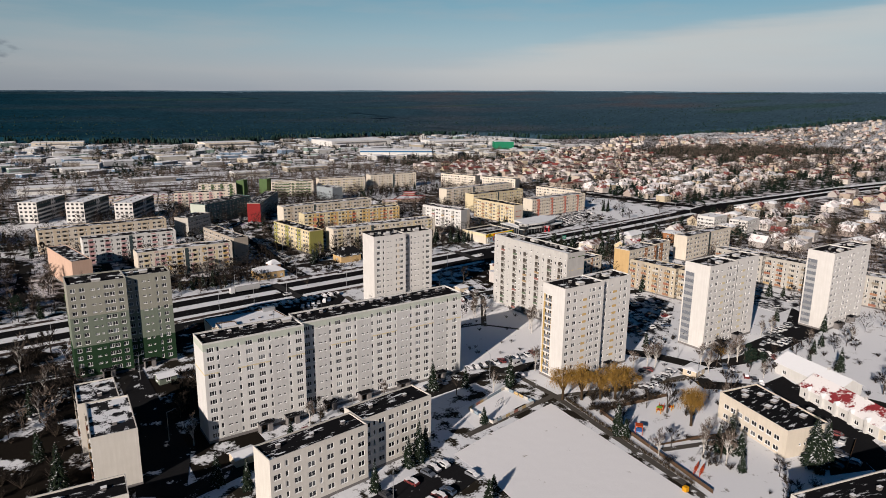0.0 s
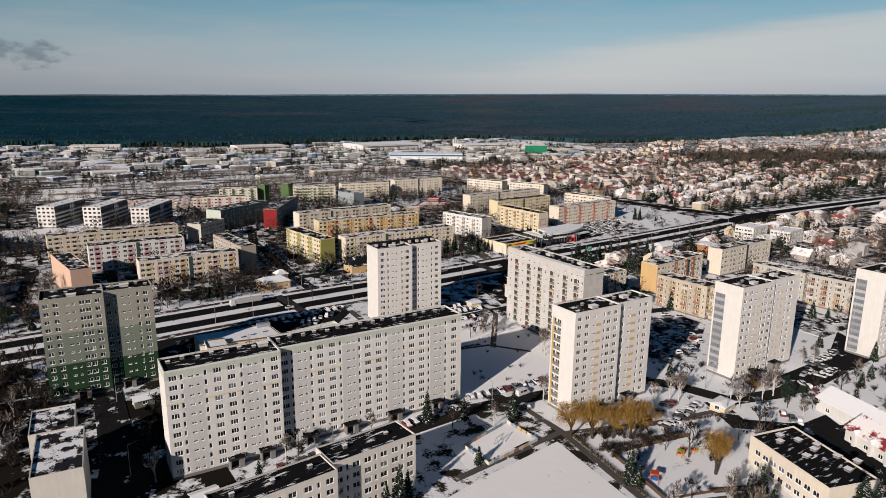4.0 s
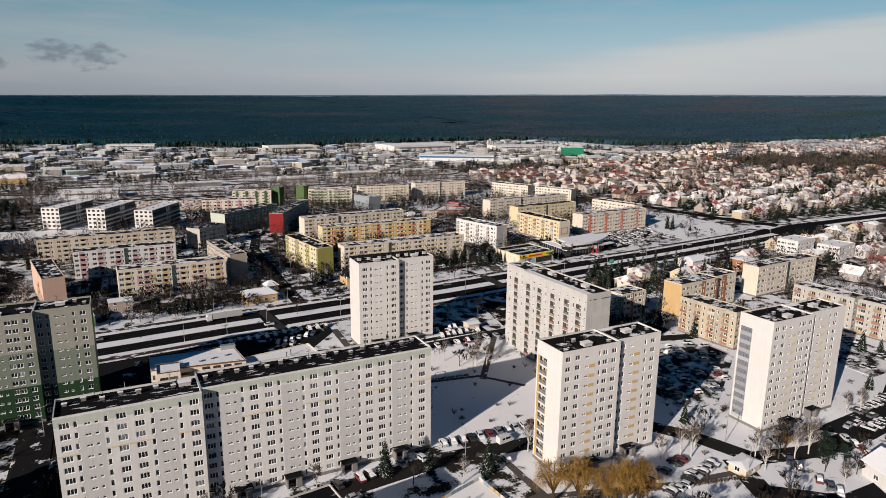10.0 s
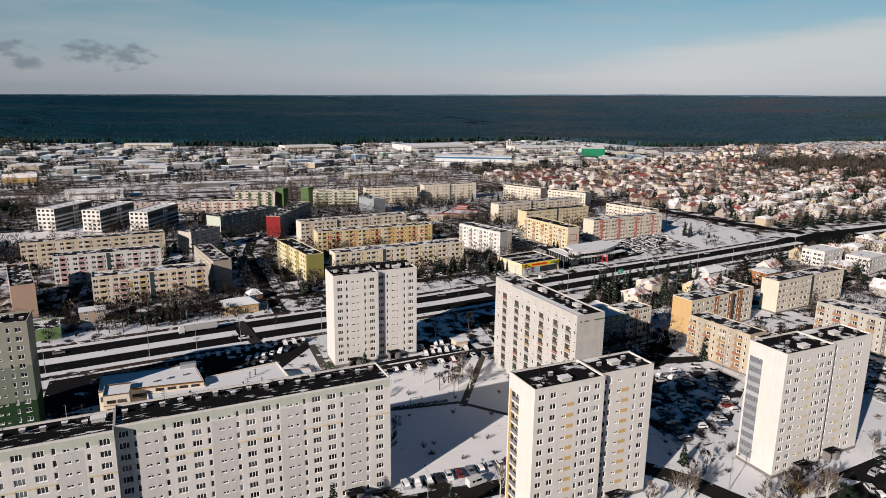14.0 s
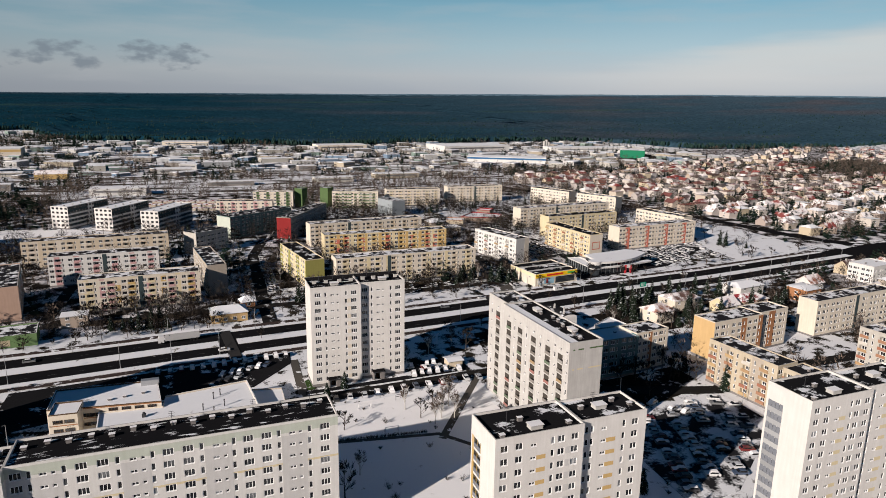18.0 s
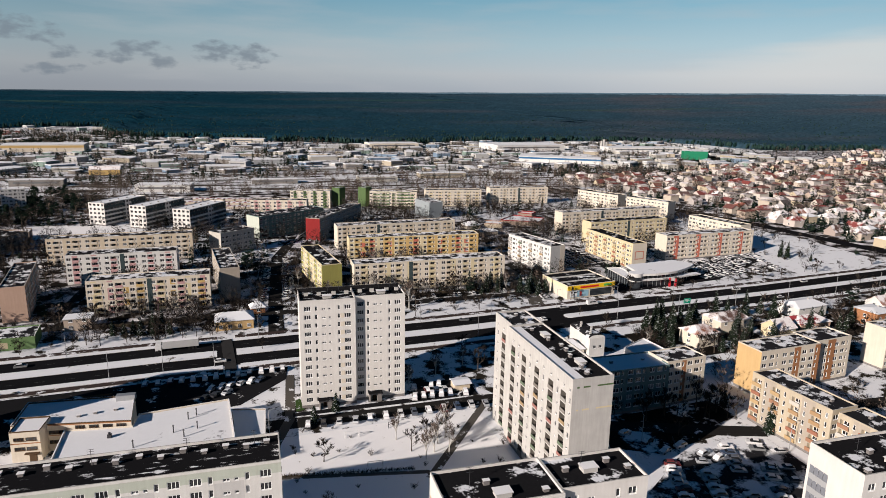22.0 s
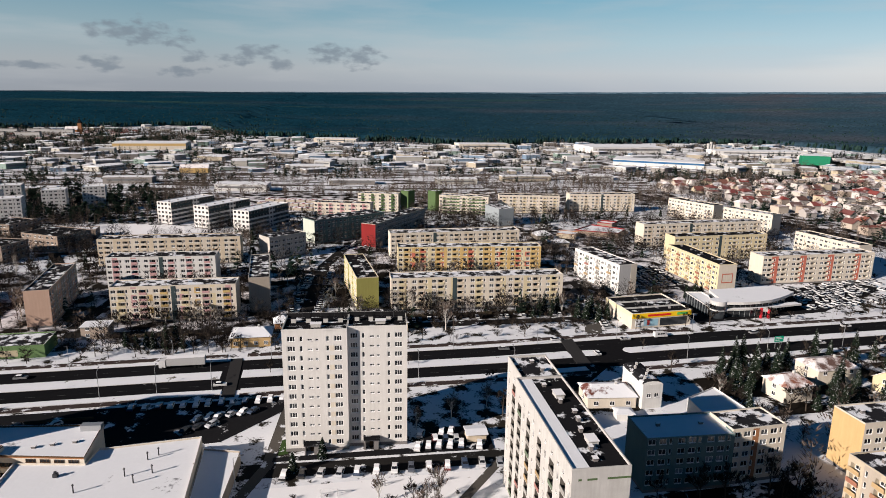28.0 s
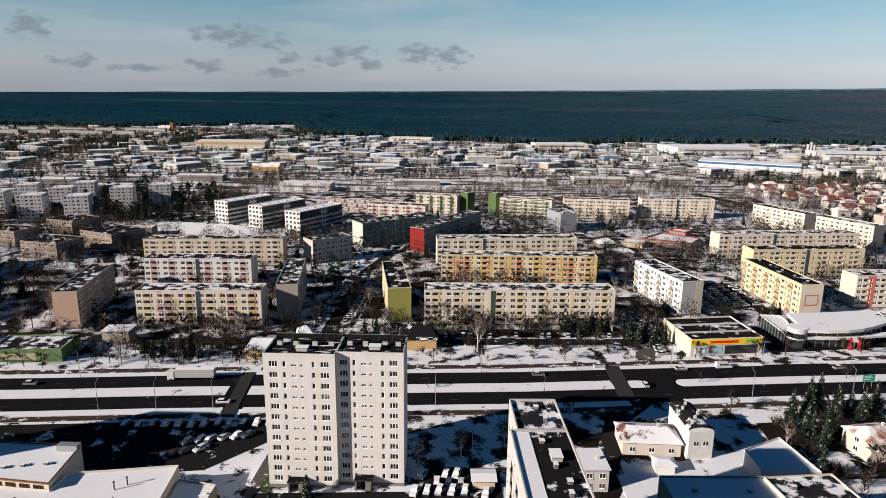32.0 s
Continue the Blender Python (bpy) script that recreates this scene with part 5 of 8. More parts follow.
block((12.5, 384), (18.5, 379), 9, 17.6, "green stair tower of a block of flats", [W_GREEN, W_GREEN], faces="x", vents=0)
block((35.5, 384), (41.5, 378), 9, 17.6, "green stair tower of a block of flats", [W_GREEN, W_GREEN], faces="x", vents=0)
block((44, 371), (84, 360), 11, 15.6, "five-storey block with green balconies", [W_PALE, W_GREEN], lambda a, z: 1 if int((z - 1.2) / 1.375) % 2 == 0 and int(a / 6) % 3 else 0, us=[6 * i for i in range(1, 7)], zs=[1.2 + 1.375 * i for i in range(11)])
block((84, 312), (96, 315.5), 24, 13.5, "grey block of flats with a blank end wall", [W_BLUEG, W_PALE], faces="r", gable=0)
block((95, 371), (146, 366), 11, 15.6, "five-storey ivory block near the railway", [W_PALE, W_LEMON])
block((158, 377), (216, 376), 11, 15.6, "five-storey ivory block near the railway", [W_PALE, W_CREAM], joint=29)
OFF = (("w", 1.8), ("w", 5.0))
# real window bands on the east side, darkened to carry its shade too
for p in ((-171, 331), (-140, 313.5), (-108, 293)):
    block(p, (p[0] + 12.2, p[1] - 7), 44, 16.5, "white modern five-storey block with dark window bands", [W_WHITE, W_SLATE], lambda a, z: 1 if (0.7 < (z - 1.6) % 3.1 < 2.4 or z > 13.2) and int(a / 7) % 6 != 3 else 0, us=[7 * i for i in range(1, 6)], zs=[1.6 + 3.1 * i + s for i in range(5) for s in (0.7, 2.4)], faces="rf", roof=ROOF_SNOW, module=OFF, pitch=6.4, first=1.4, storey=3.1, group="white modern blocks", frame_mat=DARK_METAL)
for p, q, d in (((-242, 216), (-217, 210), 20), ((-226, 249), (-199, 236), 24), ((-269, 283), (-246, 274), 22), ((-290, 246), (-262, 240), 18), ((-219, 276), (-195, 280), 12)):
    block(p, q, d, 10.0 if d > 12 else 5.5, "brownish flat-roofed school wing", [W_UMBER, W_TAN], faces="fr", storeys=3 if d > 12 else 1, roof=ROOF_DARK if d > 12 else ROOF_SNOW, storey=3.0, group="school wings", name="school_wing", category="school")
for p in ((-313, 318), (-278, 318), (-314, 358), (-314, 390), (-268, 364), (-246, 384), (-350, 330), (-352, 372), (-390, 350), (-345, 300)):
    block(p, (p[0] + 16, p[1] + 5), 16, 20.0, "small pale seven-storey block among pines", [W_WHITE2, W_PALE], faces="fr", storeys=7, storey=2.7, pitch=8.0, module=(("s", 1.6), ("n", 4.0), ("s", 6.4)), roof=ROOF_SNOW, group="small point blocks", name="point_block")
block((114.6, -27.4), (141, -24.8), 10.2, 15.8, "five-storey block with orange end and rust strips", [W_PALE, W_ORANGE, W_RUST], lambda a, z: 2 if 14.5 < a < 17.5 or a > 24 else 0, us=(14.5, 17.5, 24), gable=1, roof=ROOF_HALF)
block((141, -23.2), (158, -21), 10, 15.8, "five-storey block with rust strips beside a dark seam", [W_PALE, W_ORANGE, W_RUST], lambda a, z: 2 if 5.5 < a < 9.5 else 0, us=(5.5, 9.5), roof=ROOF_HALF)
block((177, -19), (230, -14), 9, 15.8, "five-storey ivory block with a grassy roof edge", [W_PALE, W_LEMON], joint=27)
# wall colour taken darker, the loggia slab's shadow put into it
block((57, -28.4), (80, -27.6), 11.6, 14.5, "five-storey grey-green block with the slab shade in its colour", [W_TEAL, W_CREAM], roof=ROOF_SNOW)
block((80, -26.6), (95.4, -24.6), 9.6, 15.0, "five-storey pale block with a snowy roof", [W_PALE, W_RUST], lambda a, z: 1 if 5.8 < a < 7.6 else 0, us=(5.8, 7.6), roof=ROOF_HALF)
block((-39.9, -214.9), (-0.9, -223.8), 11, 15.8, "five-storey pale block with a dark roof beside the nursery", [W_IVORY, W_CREAM], roof=ROOF_BLACK, joint=20)
for p, n in (((103.4, -67), 27), ((107.4, -98), 30)):
    block(p, (p[0] + 9.4, p[1] + 1.0), n, 15.6, "five-storey cream block with brown balconies", [W_BUFF, W_TAN, W_RUST], lambda a, z: 1 if int(a / 4.4) % 3 == 1 else 0, us=[4.4 * i for i in range(1, 8)], faces="lf", balcony=BALC, roof=ROOF_HALF, pitch=6.0, module=(("s", 1.9), ("n", 4.6)))
for p, n in (((168, -74), 27), ((172, -106), 31), ((176, -138), 30)):
    block(p, (p[0] + 9.4, p[1] + 1.0), n, 15.6, "five-storey weathered pale block with brown balconies", [W_STONE, W_CREAM, W_RUST], faces="lf", balcony=BALC, roof=ROOF_HALF, gable=1, pitch=6.0, module=(("s", 1.9), ("n", 4.6)))
block((-127, -132), (-100, -128.4), 8.6, 15.6, "five-storey pale block with a dark felt roof", [W_IVORY, W_GREY], lambda a, z: 0, roof=ROOF_BLACK, module=(("s", 1.6), ("n", 3.9), ("s", 6.4)), pitch=8.2)
block((-100, -125.6), (-77, -122.6), 9.0, 15.6, "five-storey pale block with a dark felt roof", [W_IVORY, W_GREY], roof=ROOF_BLACK, module=(("s", 1.6), ("n", 3.9), ("s", 6.4)), pitch=8.2)
block((-160.6, -99), (-150, -99.4), 22, 15.6, "five-storey pale block with a blank end wall", [W_IVORY, W_SALMON], faces="l", balcony=BALC, roof=ROOF_HALF)
block((-161.6, -76), (-151.2, -76.2), 15, 15.2, "five-storey pale block with balconies", [W_IVORY, W_SALMON], faces="l", balcony=BALC, roof=ROOF_HALF)
block((-192, -125.6), (-156, -127.6), 8.6, 15.0, "five-storey pale block with a dark felt roof", [W_IVORY, W_GREY], roof=ROOF_BLACK)
block((-214, 96), (-205, 97), 44, 15.6, "five-storey dark beige block", [W_TAN, W_SALMON], faces="rl")
block((-260, 150), (-251, 151), 44, 15.6, "five-storey dark beige block", [W_TAN, W_SALMON], faces="rl")

# ---- shops, school, supermarket ----
def low_building(name, label, category, outline, h, wall, roof, ang_pts=None, group="", parapet=0.4, fascia=None):
    """A flat-roofed low building over any outline, with a raised roof edge."""
    area = sum(p[0] * q[1] - q[0] * p[1] for p, q in zip(outline, outline[1:] + outline[:1]))
    pts = outline if area > 0 else outline[::-1]
    r = thing(name, label, category, pose(pts[0][0], pts[0][1], 0), group)
    loc = [(p[0] - pts[0][0], p[1] - pts[0][1]) for p in pts]
    g = Geo()
    g.ring(loc, 0, h, 0)
    part("wall", g, wall, r)
    cx, cy = sum(p[0] for p in loc) / len(loc), sum(p[1] for p in loc) / len(loc)
    inner = [(cx + (x - cx) * 0.985, cy + (y - cy) * 0.985) for x, y in loc]
    g = Geo()
    g.poly([(*p, h - 0.1) for p in inner])
    part("roof", g, roof, r)
    g = Geo()
    for i in range(len(loc)):
        a, b, c, d = loc[i], loc[(i + 1) % len(loc)], inner[(i + 1) % len(loc)], inner[i]
        g.poly([(*a, h), (*b, h), (*b, h + parapet), (*a, h + parapet)])
        g.poly([(*a, h + parapet), (*b, h + parapet), (*c, h + parapet), (*d, h + parapet)], 1)
        g.poly([(*c, h - 0.1), (*d, h - 0.1), (*d, h + parapet), (*c, h + parapet)])
    part("parapet", g, [fascia or wall, SNOW], r)
    xs, ys = [p[0] for p in pts], [p[1] for p in pts]
    occupy((min(xs) + max(xs)) / 2, (min(ys) + max(ys)) / 2, (max(xs) - min(xs)) / 2 + 1, (max(ys) - min(ys)) / 2 + 1)
    return r


def stuck(root, name, p, q, z0, z1, out, mat, label="", proud=0.06):
    """A flat panel on a wall: from p to q (world), between two heights."""
    m, w, a = frame_of(p, q)
    g = Geo()
    g.box((0, -proud, z0), (w, 0.05, z1))
    ob = part(name, g, mat, root, label)
    ob.matrix_basis = Matrix.Translation(-Vector(root.matrix_basis.translation)) @ m
    return ob


def row_windows(root, p, q, z, kind, n, margin=1.5, proud=0.09, frame_mat=None):
    m, w, a = frame_of(p, q)
    kw, kh, sill, panes = KINDS[kind]
    for i in range(n):
        x = margin + (w - 2 * margin) * (i + 0.5) / n - kw / 2
        ob = new("window", window_mesh(kw, kh, panes, frame_mat))
        ob.parent = root
        ob.matrix_basis = Matrix.Translation(-Vector(root.matrix_basis.translation)) @ m @ Matrix.Translation((x, -proud, z))


market = low_building("supermarket", "cream supermarket hall under a smooth snowy roof", "supermarket", [(-95, -36), (-51, -34), (-54.5, -4), (-78.8, -8.4), (-79.2, -15.4), (-96.5, -14.0)], 6.0, W_PALE, ROOF_SNOW)
for x, y, t in ((-65, -24, 0), (-65, -14, 0), (-68, -21, 0), (-77, -27, 0), (-84, -20, 1), (-88, -33, 2), (-78, -34.5, 3), (-60, -33.5, 3), (-62, -20, 0), (-63, -12, 0)):
    g = Geo()
    if t == 0:
        g.tube((0, 0, 0), (0, 0, 1.9), 0.16, 0.14, 8)
        g.tube((0, 0, 1.9), (0, 0, 2.3), 0.3, 0.1, 8)
    elif t == 2:
        g.box((-1.6, -1.0, 0.3), (1.6, 1.0, 1.7))
        g.tube((-0.7, 0, 1.7), (-0.7, 0, 2.0), 0.6, 0.6, 12)
        g.tube((0.8, 0, 1.7), (0.8, 0, 2.0), 0.6, 0.6, 12)
    else:
        g.box((-0.5, -0.5, 0), (0.5, 0.5, 0.9))
        g.tube((0, 0, 0.9), (0, 0, 1.4), 0.35, 0.35, 8)
    ob = part("roof_ventilator", g, plain("teal_ventilator", (0.04, 0.2, 0.2), 0.6) if t == 3 else (METAL if t == 2 else DARK_METAL), market)
    ob.location = (x + 95, y + 36, 5.9)
annex = low_building("supermarket_offices", "cream two-storey wing with dark windows and snowy roof", "supermarket", [(-110, -11.5), (-79.5, -15.0), (-81.5, 1.5), (-110, 2.5)], 7.6, W_PALE, ROOF_SNOW, fascia=WOODB)
bay = low_building("supermarket_bay", "cream stair bay with a rust trim band and snowy roof", "supermarket", [(-108.4, -17.2), (-101.2, -17.6), (-100.8, -9.5), (-108.2, -9.0)], 8.5, W_PALE, ROOF_SNOW, fascia=WOODB)
for z in (6.1, 3.4):
    row_windows(bay, (-108.4, -17.2), (-101.2, -17.6), z, "o", 2, 0.7, frame_mat=WOODB)
stuck(bay, "trim_band", (-108.4, -17.2), (-101.2, -17.6), 5.2, 5.45, 0, W_RUST)
stuck(bay, "bay_door", (-104.2, -17.45), (-102.4, -17.55), 0, 2.3, 0, WOODB)
stuck(bay, "door_canopy", (-105.0, -17.4), (-101.6, -17.6), 2.5, 2.7, 0, WOODB, "", 1.0)
for z in (5.0, 2.2):
    row_windows(annex, (-100.6, -12.6), (-95.8, -13.1), z, "o", 2, 0.0, frame_mat=WOODB)
row_windows(annex, (-95.0, -13.2), (-79.8, -15.0), 6.2, "o", 4, 0.6, frame_mat=WOODB)
row_windows(annex, (-110, -11.5), (-108.4, -11.7), 4.6, "n", 1, 0.2, frame_mat=WOODB)
stuck(annex, "trim_band", (-100.6, -12.6), (-79.6, -15.0), 7.35, 7.6, 0, W_RUST)
stuck(annex, "trim_band", (-100.6, -12.6), (-95.6, -13.15), 4.4, 4.6, 0, W_RUST)
for x, y in ((-94, -9), (-90, -8), (-85, -7)):
    ob = new("roof_vent", VENTS[1])
    ob.parent = annex
    ob.location = (x + 110, y + 11.5, 7.5)
g = Geo()
g.box((-2.6, -1.0, 0), (2.6, 1.0, 1.6))
cool = part("cooling_unit", g, METAL, annex)
cool.location = (26.5, 11.2, 7.5)
low_building("supermarket_dock", "low loading wing with a flat snowy roof", "supermarket", [(-50.9, -34), (-44, -33), (-44, -8), (-53.7, -6)], 3.6, W_TAN, ROOF_SNOW)

store = low_building("discount_store", "yellow-banded discount store with a dark snowy roof", "shop", [(99.6, 86.6), (128, 91), (125, 115), (96.5, 110.5)], 6.4, W_PALE, ROOF_DARK, parapet=0.5)
stuck(store, "yellow_band", (99.6, 86.6), (128, 91), 4.5, 6.6, 0, plain("yellow_sign", (0.75, 0.48, 0.02), 0.5), "yellow fascia band", 0.12)
stuck(store, "yellow_band", (96.5, 110.5), (99.6, 86.6), 5.0, 6.6, 0, plain("pale_yellow_sign", (0.6, 0.52, 0.34), 0.5), "pale yellow fascia band", 0.12)
stuck(store, "red_sign", (107, 87.75), (118, 89.45), 5.1, 6.0, 0, plain("red_sign", (0.55, 0.03, 0.02), 0.5), "red sign bar", 0.2)
stuck(store, "green_sign", (121, 89.9), (126, 90.7), 5.0, 6.1, 0, plain("green_sign", (0.1, 0.4, 0.08), 0.5), "green sign panel", 0.2)
stuck(store, "shop_window", (102, 87), (112, 88.5), 0.8, 3.9, 0, plain("poster_blue", (0.25, 0.42, 0.5), 0.4), "blue and white poster front", 0.08)
stuck(store, "shop_window", (113, 88.7), (126, 90.7), 0.6, 4.0, 0, SHOPGLASS, "", 0.08)
for p, q in (((99.0, 94.5), (126.9, 98.8)), ((97.8, 102.8), (125.8, 107.0))):
    stuck(store, "roof_upstand", p, q, 6.2, 6.95, 0, W_GREY, "pale upstand across the roof", 0.35)
stuck(store, "poster", (101.2, 86.85), (105.2, 87.45), 1.0, 4.0, 0, plain("poster_white", (0.6, 0.62, 0.62), 0.4), "white poster panel", 0.14)
stuck(store, "poster", (106.8, 87.7), (108.0, 87.9), 1.2, 3.6, 0, plain("poster_red", (0.5, 0.04, 0.03), 0.4), "red figure on the poster front", 0.14)
for x, y in ((8, 8), (15, 12), (20, 8), (9, 16), (18, 18)):
    ob = new("roof_vent", VENTS[1])
    ob.parent = store
    ob.location = (x, y, 6.3)

# the showroom: glazed hall under a sickle-shaped roof, round corner tower, low side wing
hall_line = [(146.5, 99.6), (155, 99.0), (163, 99.8), (170, 101.4), (176, 104.0), (182, 107.6), (185, 111), (180, 121), (167, 118), (149.5, 115.6)]
dealer = low_building("car_showroom", "white car showroom with a sickle-shaped snowy roof and round glazed corner", "showroom", hall_line, 6.9, SHOPGLASS, ROOF_SNOW, parapet=0.2)
ox, oy = dealer.matrix_basis.translation.x, dealer.matrix_basis.translation.y
sickle = [(146.2, 96.8), (155, 96.4), (163.4, 97.3), (170, 99.4), (176, 102.4), (183, 106.8), (188.5, 111.2), (187, 115), (181.5, 122), (167, 119), (149, 116.6)]
g = Geo()
g.ring([(x - ox, y - oy) for x, y in sickle], 6.7, 7.9, 0, 1)
g.poly([(x - ox, y - oy, 6.7) for x, y in sickle[::-1]])
part("roof_sickle", g, [W_WHITE2, ROOF_SNOW], dealer, "white sickle-shaped roof slab under snow")
canopy = [(146.8, 97.4), (155, 97.2), (163, 97.8), (172, 99.8), (180, 101.6), (187.6, 103.2), (186.4, 106.4), (176, 104.2), (163, 100.0), (147, 99.8)]
g = Geo()
g.ring([(x - ox, y - oy) for x, y in canopy], 3.7, 4.5, 0, 1)
g.poly([(x - ox, y - oy, 3.7) for x, y in canopy[::-1]])
part("canopy", g, [W_GREY, LAWN], dealer, "pale cladding band over the shop front")
for p, q in zip(hall_line[:7], hall_line[1:7]):
    n = max(1, int(math.dist(p, q) / 2.6))
    for i in range(n):
        g = Geo()
        g.box((-0.09, -0.12, 0), (0.09, 0.09, 6.7))
        ob = part("mullion", g, METAL, dealer)
        ob.location = (p[0] + (q[0] - p[0]) * i / n - ox, p[1] + (q[1] - p[1]) * i / n - oy - 0.05, 0)
g = Geo()
g.tube((0, 0, 0), (0, 0, 6.2), 3.5, 3.5, 28)
part("corner_glazing", g, SHOPGLASS, dealer, "round glazed corner").location = (145.0 - ox, 99.8 - oy, 0)
for z0, z1, rr in ((6.2, 8.1, 3.75), (3.6, 4.2, 3.6)):
    g = Geo()
    g.ring([(rr * math.cos(math.pi * k / 14), rr * math.sin(math.pi * k / 14)) for k in range(28)], z0, z1, 0, 1)
    part("corner_band", g, [W_GREY, ROOF_SNOW], dealer, "grey band round the corner tower").location = (145.0 - ox, 99.8 - oy, 0)
wing = low_building("showroom_wing", "low glazed showroom wing with a white fascia and snowy roof", "showroom", [(140.8, 100.2), (145.5, 103.8), (149.2, 116.4), (149.2, 123.0), (141.2, 123.6)], 4.4, SHOPGLASS, ROOF_SNOW, parapet=0.5, fascia=W_WHITE2)
for i in range(9):
    g = Geo()
    g.box((-0.25, -0.09, 0), (0.05, 0.09, 4.4))
    part("mullion", g, METAL, wing).location = (140.82 + 0.04 * i - wing.location.x, 100.5 + 2.6 * i - wing.location.y, 0)
portal = plain("red_portal", (0.5, 0.02, 0.03), 0.4)
for x in (163.7, 167.2):
    stuck(dealer, "portal_post", (x, 97.2), (x + 0.9, 97.3), 0, 4.9, 0, portal, "red portal post", 0.7)
stuck(dealer, "portal_sign", (164.6, 97.25), (167.2, 97.35), 3.2, 4.9, 0, W_WHITE2, "white sign between red posts", 0.6)

school = low_building("nursery_school", "cream two-storey nursery with a dark flat roof", "school", [(10, -156), (3.4, -181.6), (18, -185.4), (25.4, -158.6)], 8.2, W_PALE, ROOF_BLACK, fascia=W_PALE)
row_windows(school, (10, -156), (3.4, -181.6), 4.2, "s", 8, 2.0)
row_windows(school, (10, -156), (3.4, -181.6), 1.0, "s", 8, 2.0)
row_windows(school, (3.4, -181.6), (18, -185.4), 3.4, "q", 4, 4.0)
for dx, dy in ((4, -6), (7, -4), (8, -13), (10, -18), (3, -14), (12, -22), (6, -23), (9, -8), (11, -12)):
    ob = new("roof_light", VENTS[1])
    ob.scale = (1.7, 1.7, 1.2)
    ob.parent = school
    ob.location = (dx, dy, 8.1)


# ---- villas and houses ----
def gable_house(name, label, w, d, h, ridge, wall, roof, m, category="house", hip=0.0, chimney=True, windows=0, eave=0.5, group=""):
    r = thing(name, label, category, m, group)
    g = Geo()
    x, y = w / 2, d / 2
    g.ring([(-x, -y), (x, -y), (x, y), (-x, y)], 0, h)
    if not hip:
        for s in (-1, 1):
            g.poly([(s * x, -s * y, h), (s * x, s * y, h), (s * x, 0, h + ridge)])
    part("wall", g, wall, r)
    g = Geo()
    e = eave
    zl = h - ridge * e / y
    hx = x + e - (x * hip)
    A, B, C, D = (-x - e, -y - e, zl), (x + e, -y - e, zl), (x + e, y + e, zl), (-x - e, y + e, zl)
    E, F = (-hx, 0, h + ridge), (hx, 0, h + ridge)
    for lift in (0.0, 0.18):
        up = lambda p: (p[0], p[1], p[2] + lift)
        fs = [[A, B, F, E], [C, D, E, F]] + ([[B, C, F], [D, A, E]] if hip else [])
        for f in fs:
            g.poly([up(p) for p in (f if lift else f[::-1])])
    for p, q in ((A, B), (C, D), (B, C), (D, A)) if hip else ((A, B), (C, D)):
        g.poly([p, q, (q[0], q[1], q[2] + 0.18), (p[0], p[1], p[2] + 0.18)])
    if not hip:
        for p, q in ((B, F), (F, C), (D, E), (E, A)):
            g.poly([p, q, (q[0], q[1], q[2] + 0.18), (p[0], p[1], p[2] + 0.18)])
    part("roof", g, roof, r)
    if chimney:
        g = Geo()
        g.box((x * 0.3, -0.4, h + ridge * 0.5), (x * 0.3 + 0.7, 0.4, h + ridge + 0.9), 0, 1)
        part("chimney", g, [CONCRETE, SNOW], r)
    if windows:
        for s in range(windows):
            ob = new("window", window_mesh(1.55, 1.4, 2))
            ob.parent = r
            ob.matrix_basis = pose(-x + (s + 0.5) * w / windows - 0.75, -y - 0.09, 1.0 if h < 4.5 else 3.6)
        for z in (1.0, 3.6)[: 2 if h > 4.5 else 1]:
            ob = new("window", window_mesh(1.55, 1.4, 2))
            ob.parent = r
            ob.matrix_basis = pose(-x - 0.09, 0.8, z, 0, 0, -90)
    return r


def flat_house(label, w, d, h, m, windows=2, group=""):
    r = thing("house", label, "house", m, group)
    g = Geo()
    x, y = w / 2, d / 2
    g.ring([(-x, -y), (x, -y), (x, y), (-x, y)], 0, h)
    part("wall", g, HOUSE_WALL, r)
    g = Geo()
    g.box((-x - 0.35, -y - 0.35, h), (x + 0.35, y + 0.35, h + 0.3), 1, 0)
    part("roof", g, [ROOF_SNOW, CONCRETE], r)
    g = Geo()
    g.box((1.2, -0.4, h + 0.3), (2.0, 0.4, h + 1.4), 0, 1)
    part("chimney", g, [CONCRETE, SNOW], r)
    for s in range(windows):
        for z in (1.0, 3.8):
            ob = new("window", window_mesh(1.55, 1.4, 2))
            ob.parent = r
            ob.matrix_basis = pose(-x + (s + 0.5) * w / windows - 0.75, -y - 0.09, z)
    return r


# the yard behind the loggia slab
gable_house("villa", "cream villa with a brown-red metal roof half under snow", 15.5, 10.5, 3.9, 1.9, W_PALE, snow_over("brown_red_sheet", (0.13, 0.05, 0.04), 0.72, 0.1, 0.6, soft=0.04), pose(65.6, 21.6, 0, 0, 0, -2), windows=3, hip=0.4)
occupy(65, 21, 9, 6)
gable_house("porch", "small white lean-to under thick snow", 5, 4, 2.6, 0.4, W_WHITE2, ROOF_SNOW, pose(66.5, 9.5, 0, 0, 0, -4), hip=0.6, chimney=False, category="shed")
tall = low_building("workshop_house", "tall white house with a curved gable and tiled roof", "house", [(74.4, 14.6), (81.2, 15.4), (80.4, 31.0), (74.2, 31.0)], 7.9, W_WHITE2, ROOF_TILE)
g = Geo()
prof = [(-3.3, 0), (-3.0, 0.55), (-1.8, 1.0), (0, 1.15), (1.8, 1.0), (3.0, 0.55), (3.3, 0)]
for y in (0.0, 15.4):
    g.poly([(x, y, z) for x, z in (prof if y else prof[::-1])], 0)
for (a, b), (c, d) in zip(prof, prof[1:]):
    g.poly([(a, 0, b), (a, 15.4, b), (c, 15.4, d), (c, 0, d)], 1)
ob = part("gable_roof", g, [W_WHITE2, ROOF_HALF], tall)
